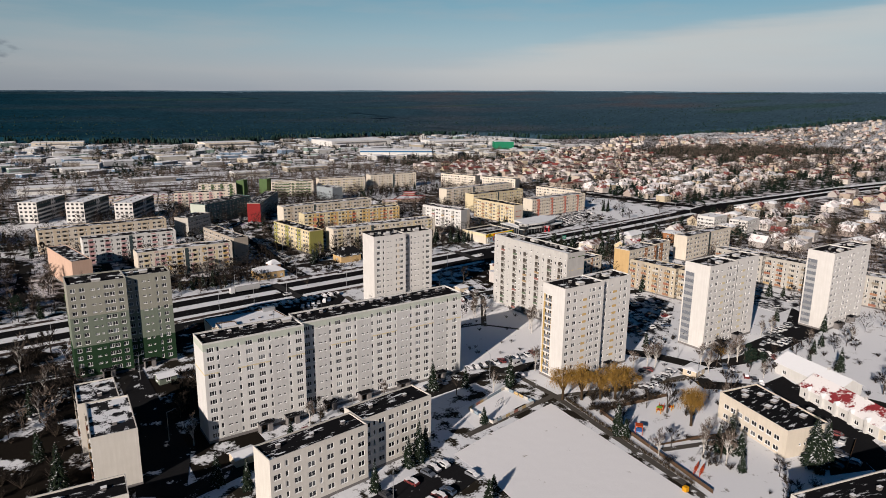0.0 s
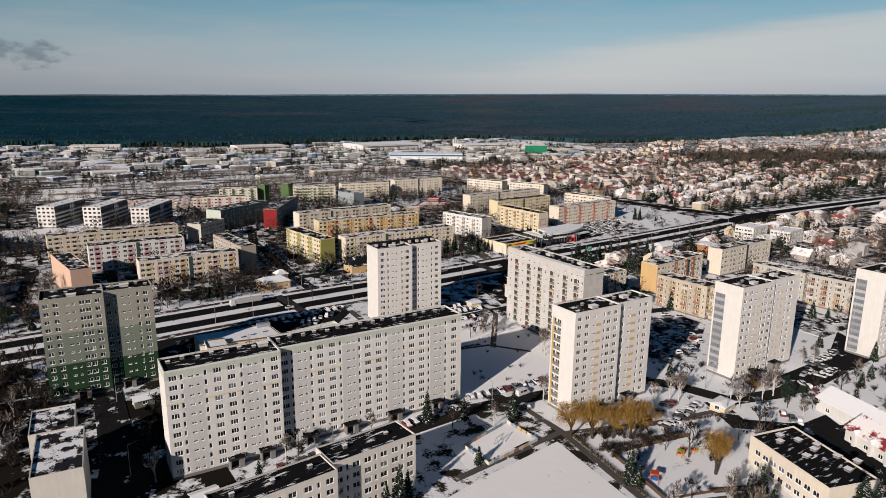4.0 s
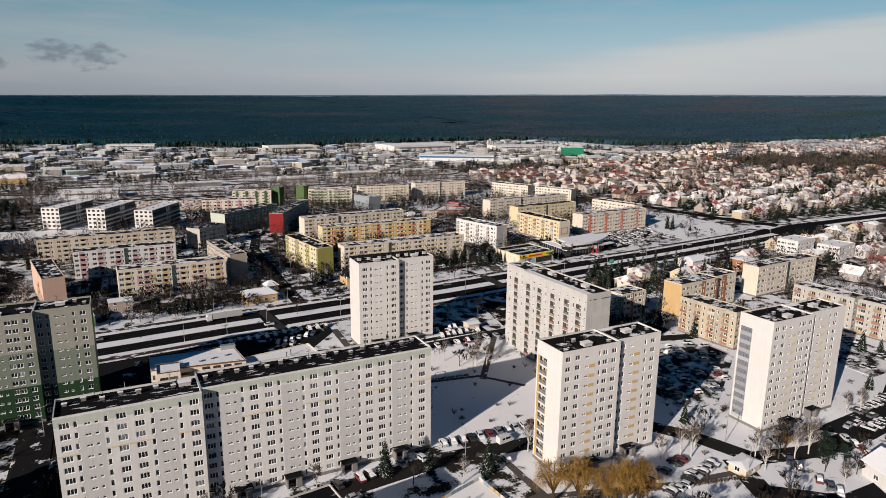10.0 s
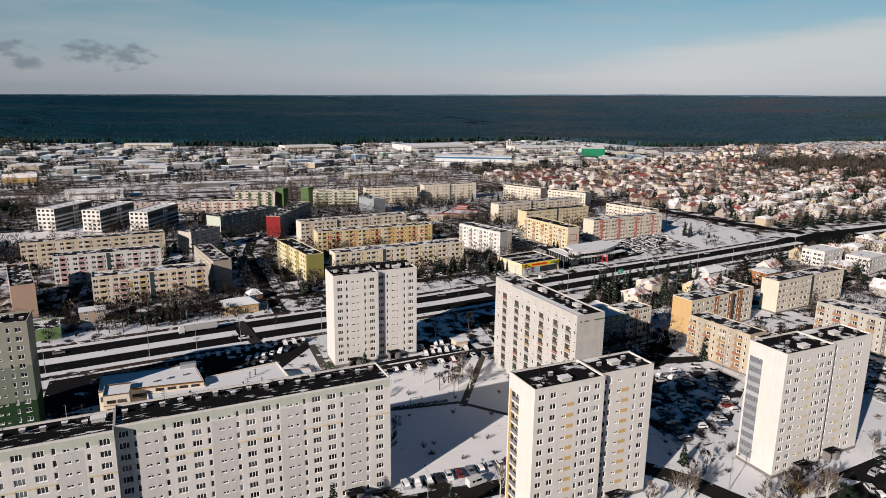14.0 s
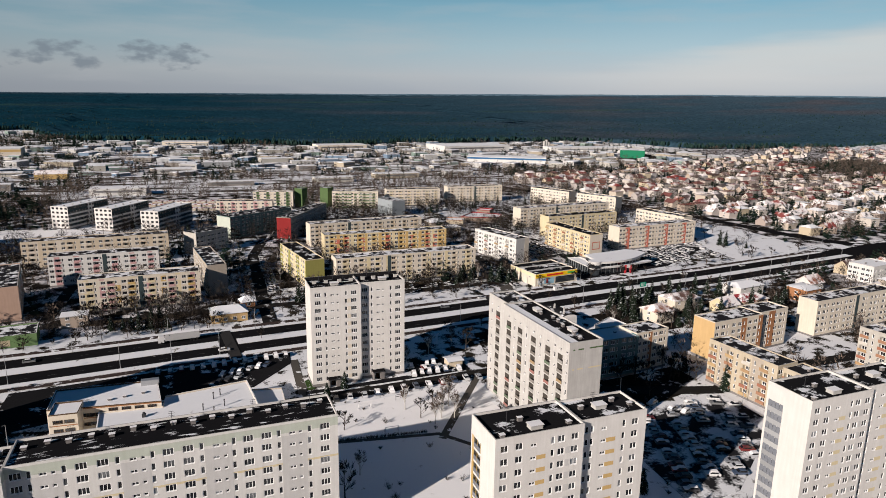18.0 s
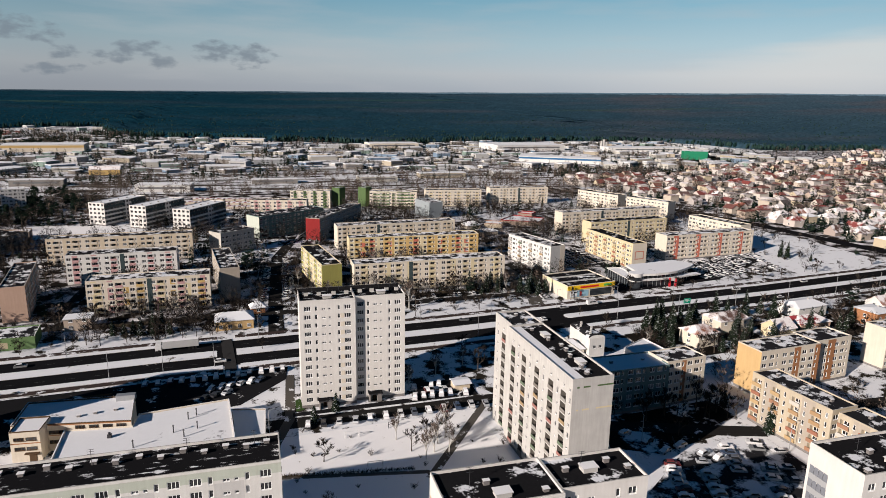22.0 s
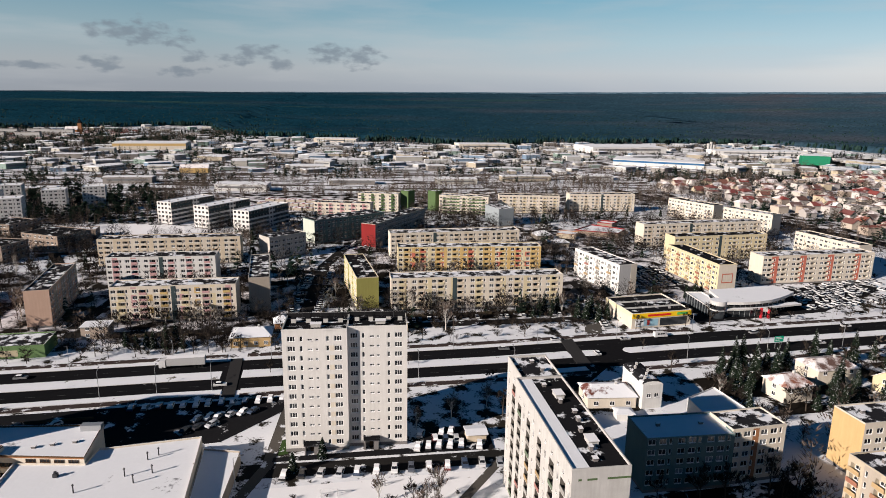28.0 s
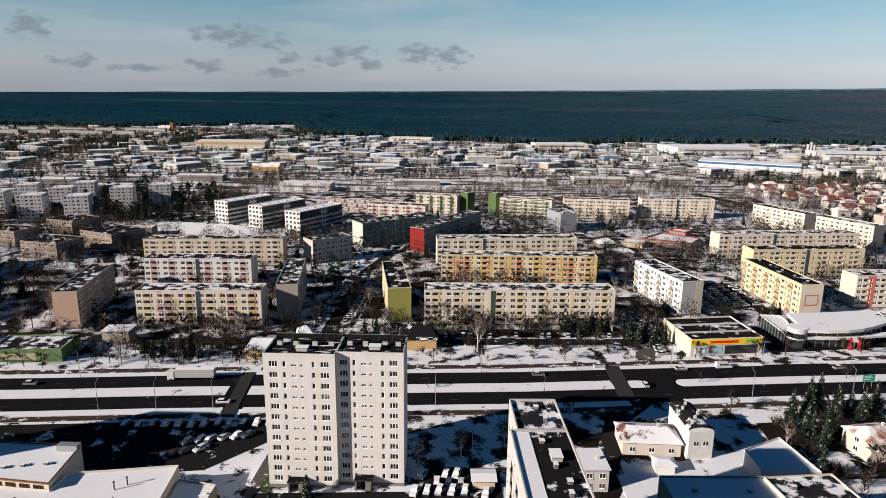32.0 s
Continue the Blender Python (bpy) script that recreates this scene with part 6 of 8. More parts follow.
ob.matrix_basis = pose(3.3, 0.5, 8.2, 0, 0, 2)
for k in range(5):
    g = Geo()
    g.box((0, 0, 0), (0.7, 0.5, 1.5), 0, 1)
    ob = part("chimney", g, [CONCRETE, SNOW], tall)
    ob.location = (1.2 + (k % 3) * 1.6, 2.5 + k * 2.7, 8.7)
row_windows(tall, (74.4, 14.6), (81.2, 15.4), 4.0, "v", 2, 0.8)
low_building("garage_block", "flat-roofed garage block half in shade", "garage", [(88.2, 12.5), (88.2, 2.6), (103, 2.6), (100.4, 19.4)], 4.4, W_WHITE2, ROOF_SNOW)
flat = flat_house("low cream house beside the slab", 6.4, 9.5, 6.0, pose(46.6, 3.6, 0, 0, 0, 3))
gable_house("villa", "cream villa with a pinkish snowy roof", 11, 10, 5.6, 2.2, W_PALE, ROOF_TILE, pose(127, 21, 0, 0, 0, 12), windows=3, hip=0.6)
gable_house("villa", "yellow villa with a snow-dusted roof", 10, 9, 4.6, 3.2, W_LEMON, ROOF_TILE, pose(166, 21, 0, 0, 0, 10), windows=2)
gable_house("villa", "long house with a red metal roof", 17, 10, 4.0, 2.0, W_SALMON, ROOF_RED, pose(186, 27, 0, 0, 0, 4), windows=3, hip=0.5)
gable_house("villa", "white villa with a snowy roof", 16, 11, 5.5, 2.0, W_PALE, ROOF_TILE, pose(150, 34, 0, 0, 0, 6), windows=3, hip=0.4)
gable_house("villa", "white villa with a snowy roof", 18, 11, 5.0, 1.6, W_WHITE2, ROOF_SNOW, pose(200, 44, 0, 0, 0, 8), windows=3, hip=0.4)
gable_house("villa", "orange-brown villa with a flat snowy roof", 12, 11, 6.5, 0.8, W_RUST, ROOF_SNOW, pose(222, 26, 0, 0, 0, 8), windows=3, hip=0.8)
gable_house("villa", "small white villa with a steep roof", 11, 9, 5.0, 3.4, W_WHITE2, ROOF_TILE, pose(240, 38, 0, 0, 0, 8), windows=2)
for x, y in ((127, 21), (166, 21), (186, 27), (150, 34), (200, 44), (222, 26), (240, 38)):
    occupy(x, y, 9, 7)
block((281, 33), (302, 36), 14, 10.5, "white three-storey villa block", [W_WHITE2, W_PALE], storeys=3, faces="fl", roof=ROOF_SNOW, group="villa blocks")
block((292, 12), (314, 16), 14, 10.0, "pinkish three-storey villa block", [W_WHITE, W_PINK], storeys=3, faces="fl", roof=ROOF_SNOW, group="villa blocks")
# terrace with a red roof beyond the nursery
gable_house("terrace_house", "white terrace with a red sheet-metal roof", 30, 11, 4.2, 3.4, W_WHITE2, ROOF_RED, pose(47.5, -178, 0, 0, 0, -108), windows=6)
gable_house("terrace_house", "white terrace under deep snow", 26, 11, 4.4, 3.0, W_WHITE2, ROOF_SNOW, pose(61.5, -160, 0, 0, 0, -104), windows=3)
gable_house("terrace_house", "pale house with a hipped snowy roof", 16, 15, 4.0, 3.0, W_PALE, ROOF_SNOW, pose(43, -199, 0, 0, 0, -108), windows=2, hip=0.7)
for k in range(5):
    c, t = 47.5 + (k - 2) * 5.6 * math.cos(math.radians(-108)), -178 + (k - 2) * 5.6 * math.sin(math.radians(-108))
    gable_house("dormer_bay", "narrow white gabled bay on the terrace front", 1.5, 1.0, 4.3, 0.8, W_WHITE2, ROOF_SNOW, pose(c - 5.6 * math.cos(math.radians(-18)), t - 5.6 * math.sin(math.radians(-18)), 0, 0, 0, -18), chimney=False, category="bay", eave=0.2, group="terrace bays")
gable_house("gate_hut", "small cream hut with a low snowy roof", 7, 5, 2.6, 0.5, W_CREAM, ROOF_SNOW, pose(32, -131, 0, 0, 0, 10), windows=1, hip=0.6, chimney=False, category="hut")
gable_house("waste_shed", "beige bin shelter with a white roof", 5.4, 4.6, 2.5, 0.4, W_CREAM, ROOF_SNOW, pose(19.6, 1.0, 0, 0, 0, 2), chimney=False, category="shed")
gable_house("kiosk", "green kiosk with a snowy roof", 6, 4.5, 2.6, 0.8, W_SAGE, ROOF_SNOW, pose(-132.5, -36, 0, 0, 0, 8), chimney=False, windows=1, category="kiosk")
gable_house("waste_shed", "timber shelter with a ribbed roof", 6, 4.5, 2.5, 0.8, W_CREAM, ROOF_SNOW, pose(-125, -102, 0, 0, 0, 8), chimney=False, category="shed")
gable_house("cafe", "orange roadside cafe with a snowy roof", 15, 11, 4.2, 2.0, W_ORANGE, ROOF_SNOW, pose(-57, 81, 0, 0, 0, 4), windows=4, hip=0.5, category="cafe")
gable_house("restaurant", "orange house with a steep dark roof", 14, 10, 4.5, 4.0, W_ORANGE, ROOF_DARK, pose(-3, 93, 0, 0, 0, 6), windows=3, hip=0.35, category="restaurant")
gable_house("kiosk", "small kiosk with a pointed snowy roof", 6, 6, 3.0, 2.0, W_RUST, ROOF_SNOW, pose(-48, 98, 0, 0, 0, 10), windows=1, hip=0.9, chimney=False, category="kiosk")
shop = low_building("corner_shop", "pale green corner shop with posters", "shop", [(-154, 68), (-129, 70), (-131, 84), (-156, 82)], 4.6, W_SHOP, ROOF_HALF)
stuck(shop, "shop_window", (-150, 68.3), (-138, 69.3), 0.8, 3.2, 0, plain("shop_posters", (0.35, 0.3, 0.2), 0.4), "glazed front with posters", 0.06)
flat_house("white utility house with a snowy flat roof", 10, 7, 5.0, pose(-119, 91, 0, 0, 0, 4))
low_building("sales_pavilion", "low pavilion with red roof edges and dark windows", "shop", [(134.1, 282.0), (161.7, 268.8), (173.1, 284.3), (152.8, 301.7)], 3.2, W_UMBER, ROOF_SNOW, fascia=W_RED, parapet=0.7)
low_building("sales_pavilion", "raised pavilion hall with red roof edges", "shop", [(158.7, 305.4), (167.7, 298.1), (174.7, 305.9), (164.1, 313.6)], 4.4, W_UMBER, ROOF_SNOW, fascia=W_RED, parapet=0.7)
low_building("sales_pavilion", "small pavilion with red roof edges", "shop", [(117.9, 271.8), (129.8, 266.1), (135.5, 276.0), (122, 283)], 3.2, W_CREAM, ROOF_SNOW, fascia=W_RUST)
gable_house("market_hut", "low hut with a pointed snowy roof", 12, 10, 3.0, 2.4, W_TAN, ROOF_SNOW, pose(107.4, 271.8, 0, 0, 0, 10), hip=0.8, chimney=False, category="hut")
gable_house("market_hut", "low hut under a white roof", 13, 10, 3.2, 1.0, W_TAN, ROOF_SNOW, pose(111.2, 245.8, 0, 0, 0, 8), hip=0.3, chimney=False, category="hut")
for x, y in ((47, -178), (61, -160), (43, -199), (32, -131), (18, 5), (-132, -36), (-125, -102), (-57, 81), (-3, 93), (-119, 91)):
    occupy(x, y, 8, 7)

# ---- detached houses: a few patterns, each repeated ----
PATTERNS = [
    gable_house("house", "detached house with a snow-dusted gabled roof", 11, 9, 4.6, 3.6, HOUSE_WALL, ROOF_TILE, pose(420, 170, 0), windows=1, group="detached houses"),
    gable_house("house", "detached house with a hipped snowy roof", 12, 11, 5.4, 2.8, HOUSE_WALL, ROOF_TILE, pose(440, 190, 0), windows=1, hip=0.6, group="detached houses"),
    flat_house("cube-shaped house with a flat snowy roof", 10, 10, 6.6, pose(460, 170, 0), windows=1, group="detached houses"),
    gable_house("house", "low house with a steep tiled roof", 10, 9, 3.2, 4.4, HOUSE_WALL, ROOF_TILE, pose(480, 190, 0), windows=0, group="detached houses"),
    gable_house("house", "house with a shallow hipped roof under snow", 11, 10, 6.2, 1.6, HOUSE_WALL, ROOF_SNOW, pose(500, 170, 0), windows=0, hip=0.7, group="detached houses"),
]
FAR_HOUSES, FAR_HALLS = Geo(), Geo()


def joined_house(x, y, turn, z=0.0):
    """One of the far houses, added to the joined mesh."""
    w, d, h, ridge, hip = rng.choice(((11, 9, 4.6, 3.0, 0), (12, 10, 5.4, 2.2, 0.6), (10, 9, 3.4, 3.8, 0), (11, 10, 6.6, 0.4, 0.4), (12, 10, 7.0, 0.4, 0.5), (14, 9, 6.2, 0.5, 0.3)))
    m = pose(x, y, z, 0, 0, turn)
    p, q, e = w / 2, d / 2, 0.5
    for slot, pts, faces in ((0, [(-p, -q, 0), (p, -q, 0), (p, q, 0), (-p, q, 0), (-p, -q, h), (p, -q, h), (p, q, h), (-p, q, h), (-p, 0, h + ridge * (not hip)), (p, 0, h + ridge * (not hip))], ((0, 1, 5, 4), (1, 2, 6, 9, 5), (2, 3, 7, 6), (3, 0, 4, 8, 7))),
                             (1, [(-p - e, -q - e, h - 0.3), (p + e, -q - e, h - 0.3), (p + e, q + e, h - 0.3), (-p - e, q + e, h - 0.3), (-(p + e) * (1 - hip), 0, h + ridge + 0.15), ((p + e) * (1 - hip), 0, h + ridge + 0.15)], ((0, 1, 5, 4), (2, 3, 4, 5), (1, 2, 5), (3, 0, 4)) if hip else ((0, 1, 5, 4), (2, 3, 4, 5)))):
        k = len(FAR_HOUSES.v)
        FAR_HOUSES.v.extend(tuple(m @ Vector(c)) for c in pts)
        for f in faces:
            FAR_HOUSES.f.append(tuple(k + i for i in f))
            FAR_HOUSES.m.append(slot)


def joined_hall(x, y, turn, w, d, h):
    m = pose(x, y, rise(x, y), 0, 0, turn)
    p, q = w / 2, d / 2
    k = len(FAR_HALLS.v)
    pts = [(-p, -q, 0), (p, -q, 0), (p, q, 0), (-p, q, 0), (-p, -q, h), (p, -q, h), (p, q, h), (-p, q, h)]
    FAR_HALLS.v.extend(tuple(m @ Vector(c)) for c in pts)
    for f, slot in (((0, 1, 5, 4), 0), ((1, 2, 6, 5), 0), ((2, 3, 7, 6), 0), ((3, 0, 4, 7), 0)):
        FAR_HALLS.f.append(tuple(k + i for i in f))
        FAR_HALLS.m.append(slot)
    k = len(FAR_HALLS.v)
    FAR_HALLS.v.extend(tuple(m @ Vector(c)) for c in ((-p - 0.3, -q - 0.3, h), (p + 0.3, -q - 0.3, h), (p + 0.3, q + 0.3, h), (-p - 0.3, q + 0.3, h), (-p, 0, h + 0.7), (p, 0, h + 0.7)))
    for f in ((0, 1, 5, 4), (2, 3, 4, 5), (1, 2, 5), (3, 0, 4)):
        FAR_HALLS.f.append(tuple(k + i for i in f))
        FAR_HALLS.m.append(1)


rng = random.Random(11)
HOUSES = [(420, 170), (440, 190), (460, 170), (480, 190), (500, 170)]
PATTERNS_FAR = None


def suburb(ax, ay, ux, uy, along, deep, step_a, step_b, turn, patterns, chance=0.9):
    """Plots in rows: origin, row direction, extents, spacing."""
    vx, vy = -uy, ux
    a = 0.0
    row = 0
    while a < deep:
        b = rng.uniform(0, step_a * 0.4)
        while b < along:
            x = ax + ux * b + vx * a + rng.uniform(-6, 6) + 14 * math.sin(a * 0.05)
            y = ay + uy * b + vy * a + rng.uniform(-5, 5) + 10 * math.sin(b * 0.03)
            if rng.random() < chance and free(x, y, 6) and y < forest_edge(x) - 30 and all((x - p) ** 2 + (y - q) ** 2 > 150 for p, q in HOUSES):
                face = turn + rng.choice((0, 0, 90, 180)) + rng.uniform(-6, 6)
                if patterns:
                    copy_thing(rng.choice(patterns), pose(x, y, 0, 0, 0, face))
                else:
                    joined_house(x, y, face, rise(x, y))
                HOUSES.append((x, y))
                occupy(x, y, 6.5, 6)
            b += step_a * rng.uniform(0.85, 1.2)
        a += step_b * (0.72 if row % 2 else 1.28)
        row += 1


occupy(352, 190, 12, 60, math.radians(5))
occupy(318, 330, 12, 60, math.radians(20))
occupy(430, 105, 90, 20, math.radians(2))
occupy(700, 105, 300, 18, math.radians(-2))
mark = len(TAKEN)
occupy(1080, 500, 230, 95, math.radians(-24))
suburb(372, 150, 0.985, 0.17, 330, 120, 19, 24, 8, PATTERNS, 0.93)
suburb(352, 272, 0.985, 0.17, 330, 46, 19, 24, 8, PATTERNS_FAR, 0.93)
suburb(345, 322, 0.985, 0.17, 330, 90, 19, 24, 8, PATTERNS_FAR, 0.93)
suburb(335, 410, 0.985, 0.17, 330, 180, 20, 25, 8, PATTERNS_FAR)
suburb(700, 140, 0.95, 0.3, 420, 520, 27, 30, 12, PATTERNS_FAR)
suburb(255, 40, 0.99, 0.1, 260, 34, 20, 20, 8, PATTERNS)
suburb(250, -75, 0.99, 0.1, 330, 100, 22, 25, 6, PATTERNS, 0.8)
suburb(560, -80, 0.99, 0.1, 380, 170, 27, 28, 6, PATTERNS_FAR)
suburb(1010, 120, 0.97, -0.1, 620, 330, 30, 34, 10, PATTERNS_FAR, 0.85)
suburb(1150, 420, 0.8, 0.6, 560, 420, 34, 36, 30, PATTERNS_FAR)
suburb(-1100, 1120, 0.97, 0.1, 560, 420, 32, 34, 10, PATTERNS_FAR, 0.8)
suburb(1560, 250, 0.94, 0.34, 1100, 640, 33, 36, 20, PATTERNS_FAR, 0.85)
del TAKEN[mark]
tagged(new("far_houses", FAR_HOUSES.mesh("far_houses", [FAR_HOUSE_WALL, FAR_TILE])), "detached houses with snow-dusted roofs, far off", "houses", "", "stuff")

# ---- works halls and depots beyond the railway ----
HALL_GLASS = plain("dusty_glazing", (0.14, 0.14, 0.145), 0.5)


def hall(label, w, d, h, m, wall=None, roof=None, stripe=None, name="industrial_hall", ridge=0.6):
    r = thing(name, label, "warehouse", m, "industrial halls")
    g = Geo()
    g.ring([(0, 0), (w, 0), (w, d), (0, d)], 0, h)
    part("wall", g, wall or HALL_WALL, r)
    g = Geo()
    for s in ((0, d / 2), (d / 2, d)):
        z0, z1 = (h, h + ridge) if s[0] == 0 else (h + ridge, h)
        g.poly([(-0.4, s[0], z0), (w + 0.4, s[0], z0), (w + 0.4, s[1], z1), (-0.4, s[1], z1)])
    g.poly([(-0.4, 0, h - 0.4), (w + 0.4, 0, h - 0.4), (w + 0.4, 0, h), (-0.4, 0, h)])
    for x in (-0.4, w + 0.4):
        g.poly([(x, 0, h - 0.4), (x, d, h - 0.4), (x, d, h), (x, d / 2, h + ridge), (x, 0, h)])
    part("roof", g, roof or ROOF_HALL, r)
    if stripe:
        g = Geo()
        g.box((0, -0.12, h * 0.55), (w, 0.02, h * 0.85))
        part("stripe", g, stripe, r)
    else:
        g = Geo()
        g.box((w * 0.08, -0.08, h * 0.45), (w * 0.92, 0.02, h * 0.72))
        part("window_band", g, HALL_GLASS, r)
    return r


W_BLUE = plaster("blue_cladding", (0.05, 0.16, 0.34))
W_GREENC = plaster("green_cladding", (0.03, 0.26, 0.14))
hall("large white factory hall with a snowy roof", 150, 90, 11, pose(390, 1010, 0, 0, 0, 6), W_WHITE2, ROOF_SNOW)
hall("long white hall with a blue stripe", 130, 40, 9, pose(352, 800, 0, 0, 0, -28), W_WHITE2, ROOF_SNOW, W_BLUE)
hall("big hall with a yellow corner", 120, 55, 12, pose(-460, 1010, 0, 0, 0, 6), W_PALE, ROOF_SNOW, W_YELLOW)
hall("tall green works hall", 40, 24, 15, pose(670, 815, 0, 0, 0, -24), W_GREENC, ROOF_HALL, W_GREENC)
hall("long low white works hall", 170, 50, 8, pose(620, 990, 0, 0, 0, -6), W_WHITE2, ROOF_SNOW)
hall("white depot by the railway", 52, 22, 7, pose(-171, 505, 0, 0, 0, -4), W_WHITE2, ROOF_SNOW)
hall("yellow station building by the rails", 34, 14, 6, pose(-250, 664, 0, 0, 0, 2), W_YELLOW, ROOF_TILE, W_YELLOW, ridge=4)
hall("pale works hall at the forest edge", 90, 40, 9, pose(-140, 1240, 0, 0, 0, -8), W_PALE, ROOF_SNOW)
hall("pale works hall at the forest edge", 100, 50, 10, pose(150, 1080, 0, 0, 0, 4), W_PALE, ROOF_SNOW)
occupy(465, 1055, 90, 60, 0.1)
occupy(405, 790, 75, 45, -0.4)
occupy(-400, 1040, 75, 45, 0.1)
occupy(690, 820, 40, 30)
occupy(705, 1010, 100, 40)
occupy(-145, 515, 32, 16)
occupy(-233, 671, 22, 12)
SHAPES = [(30, 18, 5), (18, 12, 4), (42, 26, 6), (14, 10, 3.6), (24, 20, 7), (38, 12, 4)]
HALLS = [hall("flat-roofed depot under snow" if i % 2 else "low works building with a snowy roof", *s, pose(-300 + 90 * i, 700, 0, 0, 0, 4)) for i, s in enumerate(SHAPES)]
for i, s in enumerate(SHAPES):
    occupy(-300 + 90 * i + s[0] / 2, 700 + s[1] / 2, s[0] / 2 + 3, s[1] / 2 + 3)
made = 0
for _ in range(4200):
    if made >= 470:
        break
    x = rng.uniform(-1100, 900)
    y = 675 + 650 * rng.random() ** 1.25
    i = rng.randrange(6)
    w, d, h = SHAPES[i]
    turn = rng.choice((3, 8, -24, 35, 62, 93)) + rng.uniform(-6, 6)
    if y > forest_edge(x) - 60 or not free(x, y, max(w, d) / 2) or (x < -520 and rng.random() < 0.6):
        continue
    a = math.radians(turn)
    if y > 790 or abs(x) > 560:
        joined_hall(x, y, turn, w, d, h)
    else:
        copy_thing(HALLS[i], pose(x - math.cos(a) * w / 2 + math.sin(a) * d / 2, y - math.sin(a) * w / 2 - math.cos(a) * d / 2, 0, 0, 0, turn))
    occupy(x, y, w / 2 + 4, d / 2 + 4, a)
    made += 1
for _ in range(190):
    x, y, i = rng.uniform(-1150, -280), rng.uniform(1230, 1760), rng.randrange(6)
    w, d, h = SHAPES[i]
    if y < forest_edge(x) - 30 and free(x, y, w / 2):
        joined_hall(x, y, rng.choice((3, 8, -24, 35, 62)) + rng.uniform(-6, 6), w * 0.8, d * 0.8, h * 1.2)
        occupy(x, y, w / 2, w / 2)
tagged(new("far_halls", FAR_HALLS.mesh("far_halls", [FAR_HALL_WALL, ROOF_HALL])), "low works halls under snow, far off", "warehouses", "", "stuff")
for x, y, w, d, h in ((-560, 560, 60, 24, 8), (-430, 520, 40, 20, 6), (-350, 480, 36, 18, 6), (-300, 560, 50, 16, 7), (60, 560, 46, 20, 6), (140, 590, 60, 18, 6), (-60, 555, 50, 16, 5), (240, 600, 40, 18, 6), (-480, 440, 30, 20, 9), (-520, 400, 44, 20, 10)):
    hall("low store by the railway sidings", w, d, h, pose(x, y, 0, 0, 0, 3))
    occupy(x + w / 2, y + d / 2, w / 2 + 2, d / 2 + 2)
for j in range(3):
    for i in range(9):
        x, y = -118 + i * 9.5 + j * 4, 398 + j * 20 - i * 2.2
        g = Geo()
        g.box((0, 0, 0), (8.4, 6, 2.4))
        r = thing("garage", "row garage with a reddish roof half under snow", "garage", pose(x, y, 0, 0, 0, -13), "row garages")
        part("wall", g, W_TAN, r)
        g = Geo()
        g.box((-0.2, -0.3, 2.4), (8.6, 6.3, 2.65))
        part("roof", g, snow_over("garage_roof", (0.2, 0.05, 0.05), 0.55, 0.3) if i == 0 and j == 0 else bpy.data.materials["garage_roof"], r)
occupy(-75, 405, 60, 40)
# chimney, silos and tower that mark the skyline
for dx, hh in ((0, 17), (5.4, 20), (10.8, 15)):
    g = Geo()
    g.tube((0, 0, 0), (0, 0, hh), 2.6, 2.6, 12)
    solid("silo", g, CONCRETE, "pale concrete silo at the works", "silo", m=pose(640 + dx, 1060, 0))
church = thing("church", "red-brick church with a slim tower, far off", "church", pose(-692, 1440, rise(-692, 1440), 0, 0, 8))
g = Geo()
g.ring([(-4, -4), (4, -4), (4, 4), (-4, 4)], 0, 26)
part("tower", g, W_RUST, church)
g = Geo()
for a, b in (((-4.4, -4.4), (4.4, -4.4)), ((4.4, -4.4), (4.4, 4.4)), ((4.4, 4.4), (-4.4, 4.4)), ((-4.4, 4.4), (-4.4, -4.4))):
    g.poly([(*a, 26), (*b, 26), (0, 0, 38)])
part("spire", g, FELT, church)
g = Geo()
g.ring([(-30, -8), (-5, -8), (-5, 8), (-30, 8)], 0, 12)
part("nave_wall", g, W_RUST, church)
g = Geo()
g.poly([(-31, -9, 11.6), (-4, -9, 11.6), (-4, 0, 19), (-31, 0, 19)])
g.poly([(-4, 9, 11.6), (-31, 9, 11.6), (-31, 0, 19), (-4, 0, 19)])
part("nave_roof", g, ROOF_TILE, church)
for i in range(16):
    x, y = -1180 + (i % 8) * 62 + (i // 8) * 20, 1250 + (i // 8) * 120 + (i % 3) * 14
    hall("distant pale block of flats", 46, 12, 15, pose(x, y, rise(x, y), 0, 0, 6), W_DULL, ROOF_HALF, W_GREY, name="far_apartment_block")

# ---- trees ----
def blade(g, a, b, w, slot=0, up=None):
    """A thin leaf or twig from a to b."""
    a, b = Vector(a), Vector(b)
    d = (b - a).normalized()
    n = d.cross(up or Vector((0.3, 0.5, 0.8))).normalized() * w
    g.poly([a - n * 0.5, a + n * 0.5, b + n * 0.15, b - n * 0.15], slot)


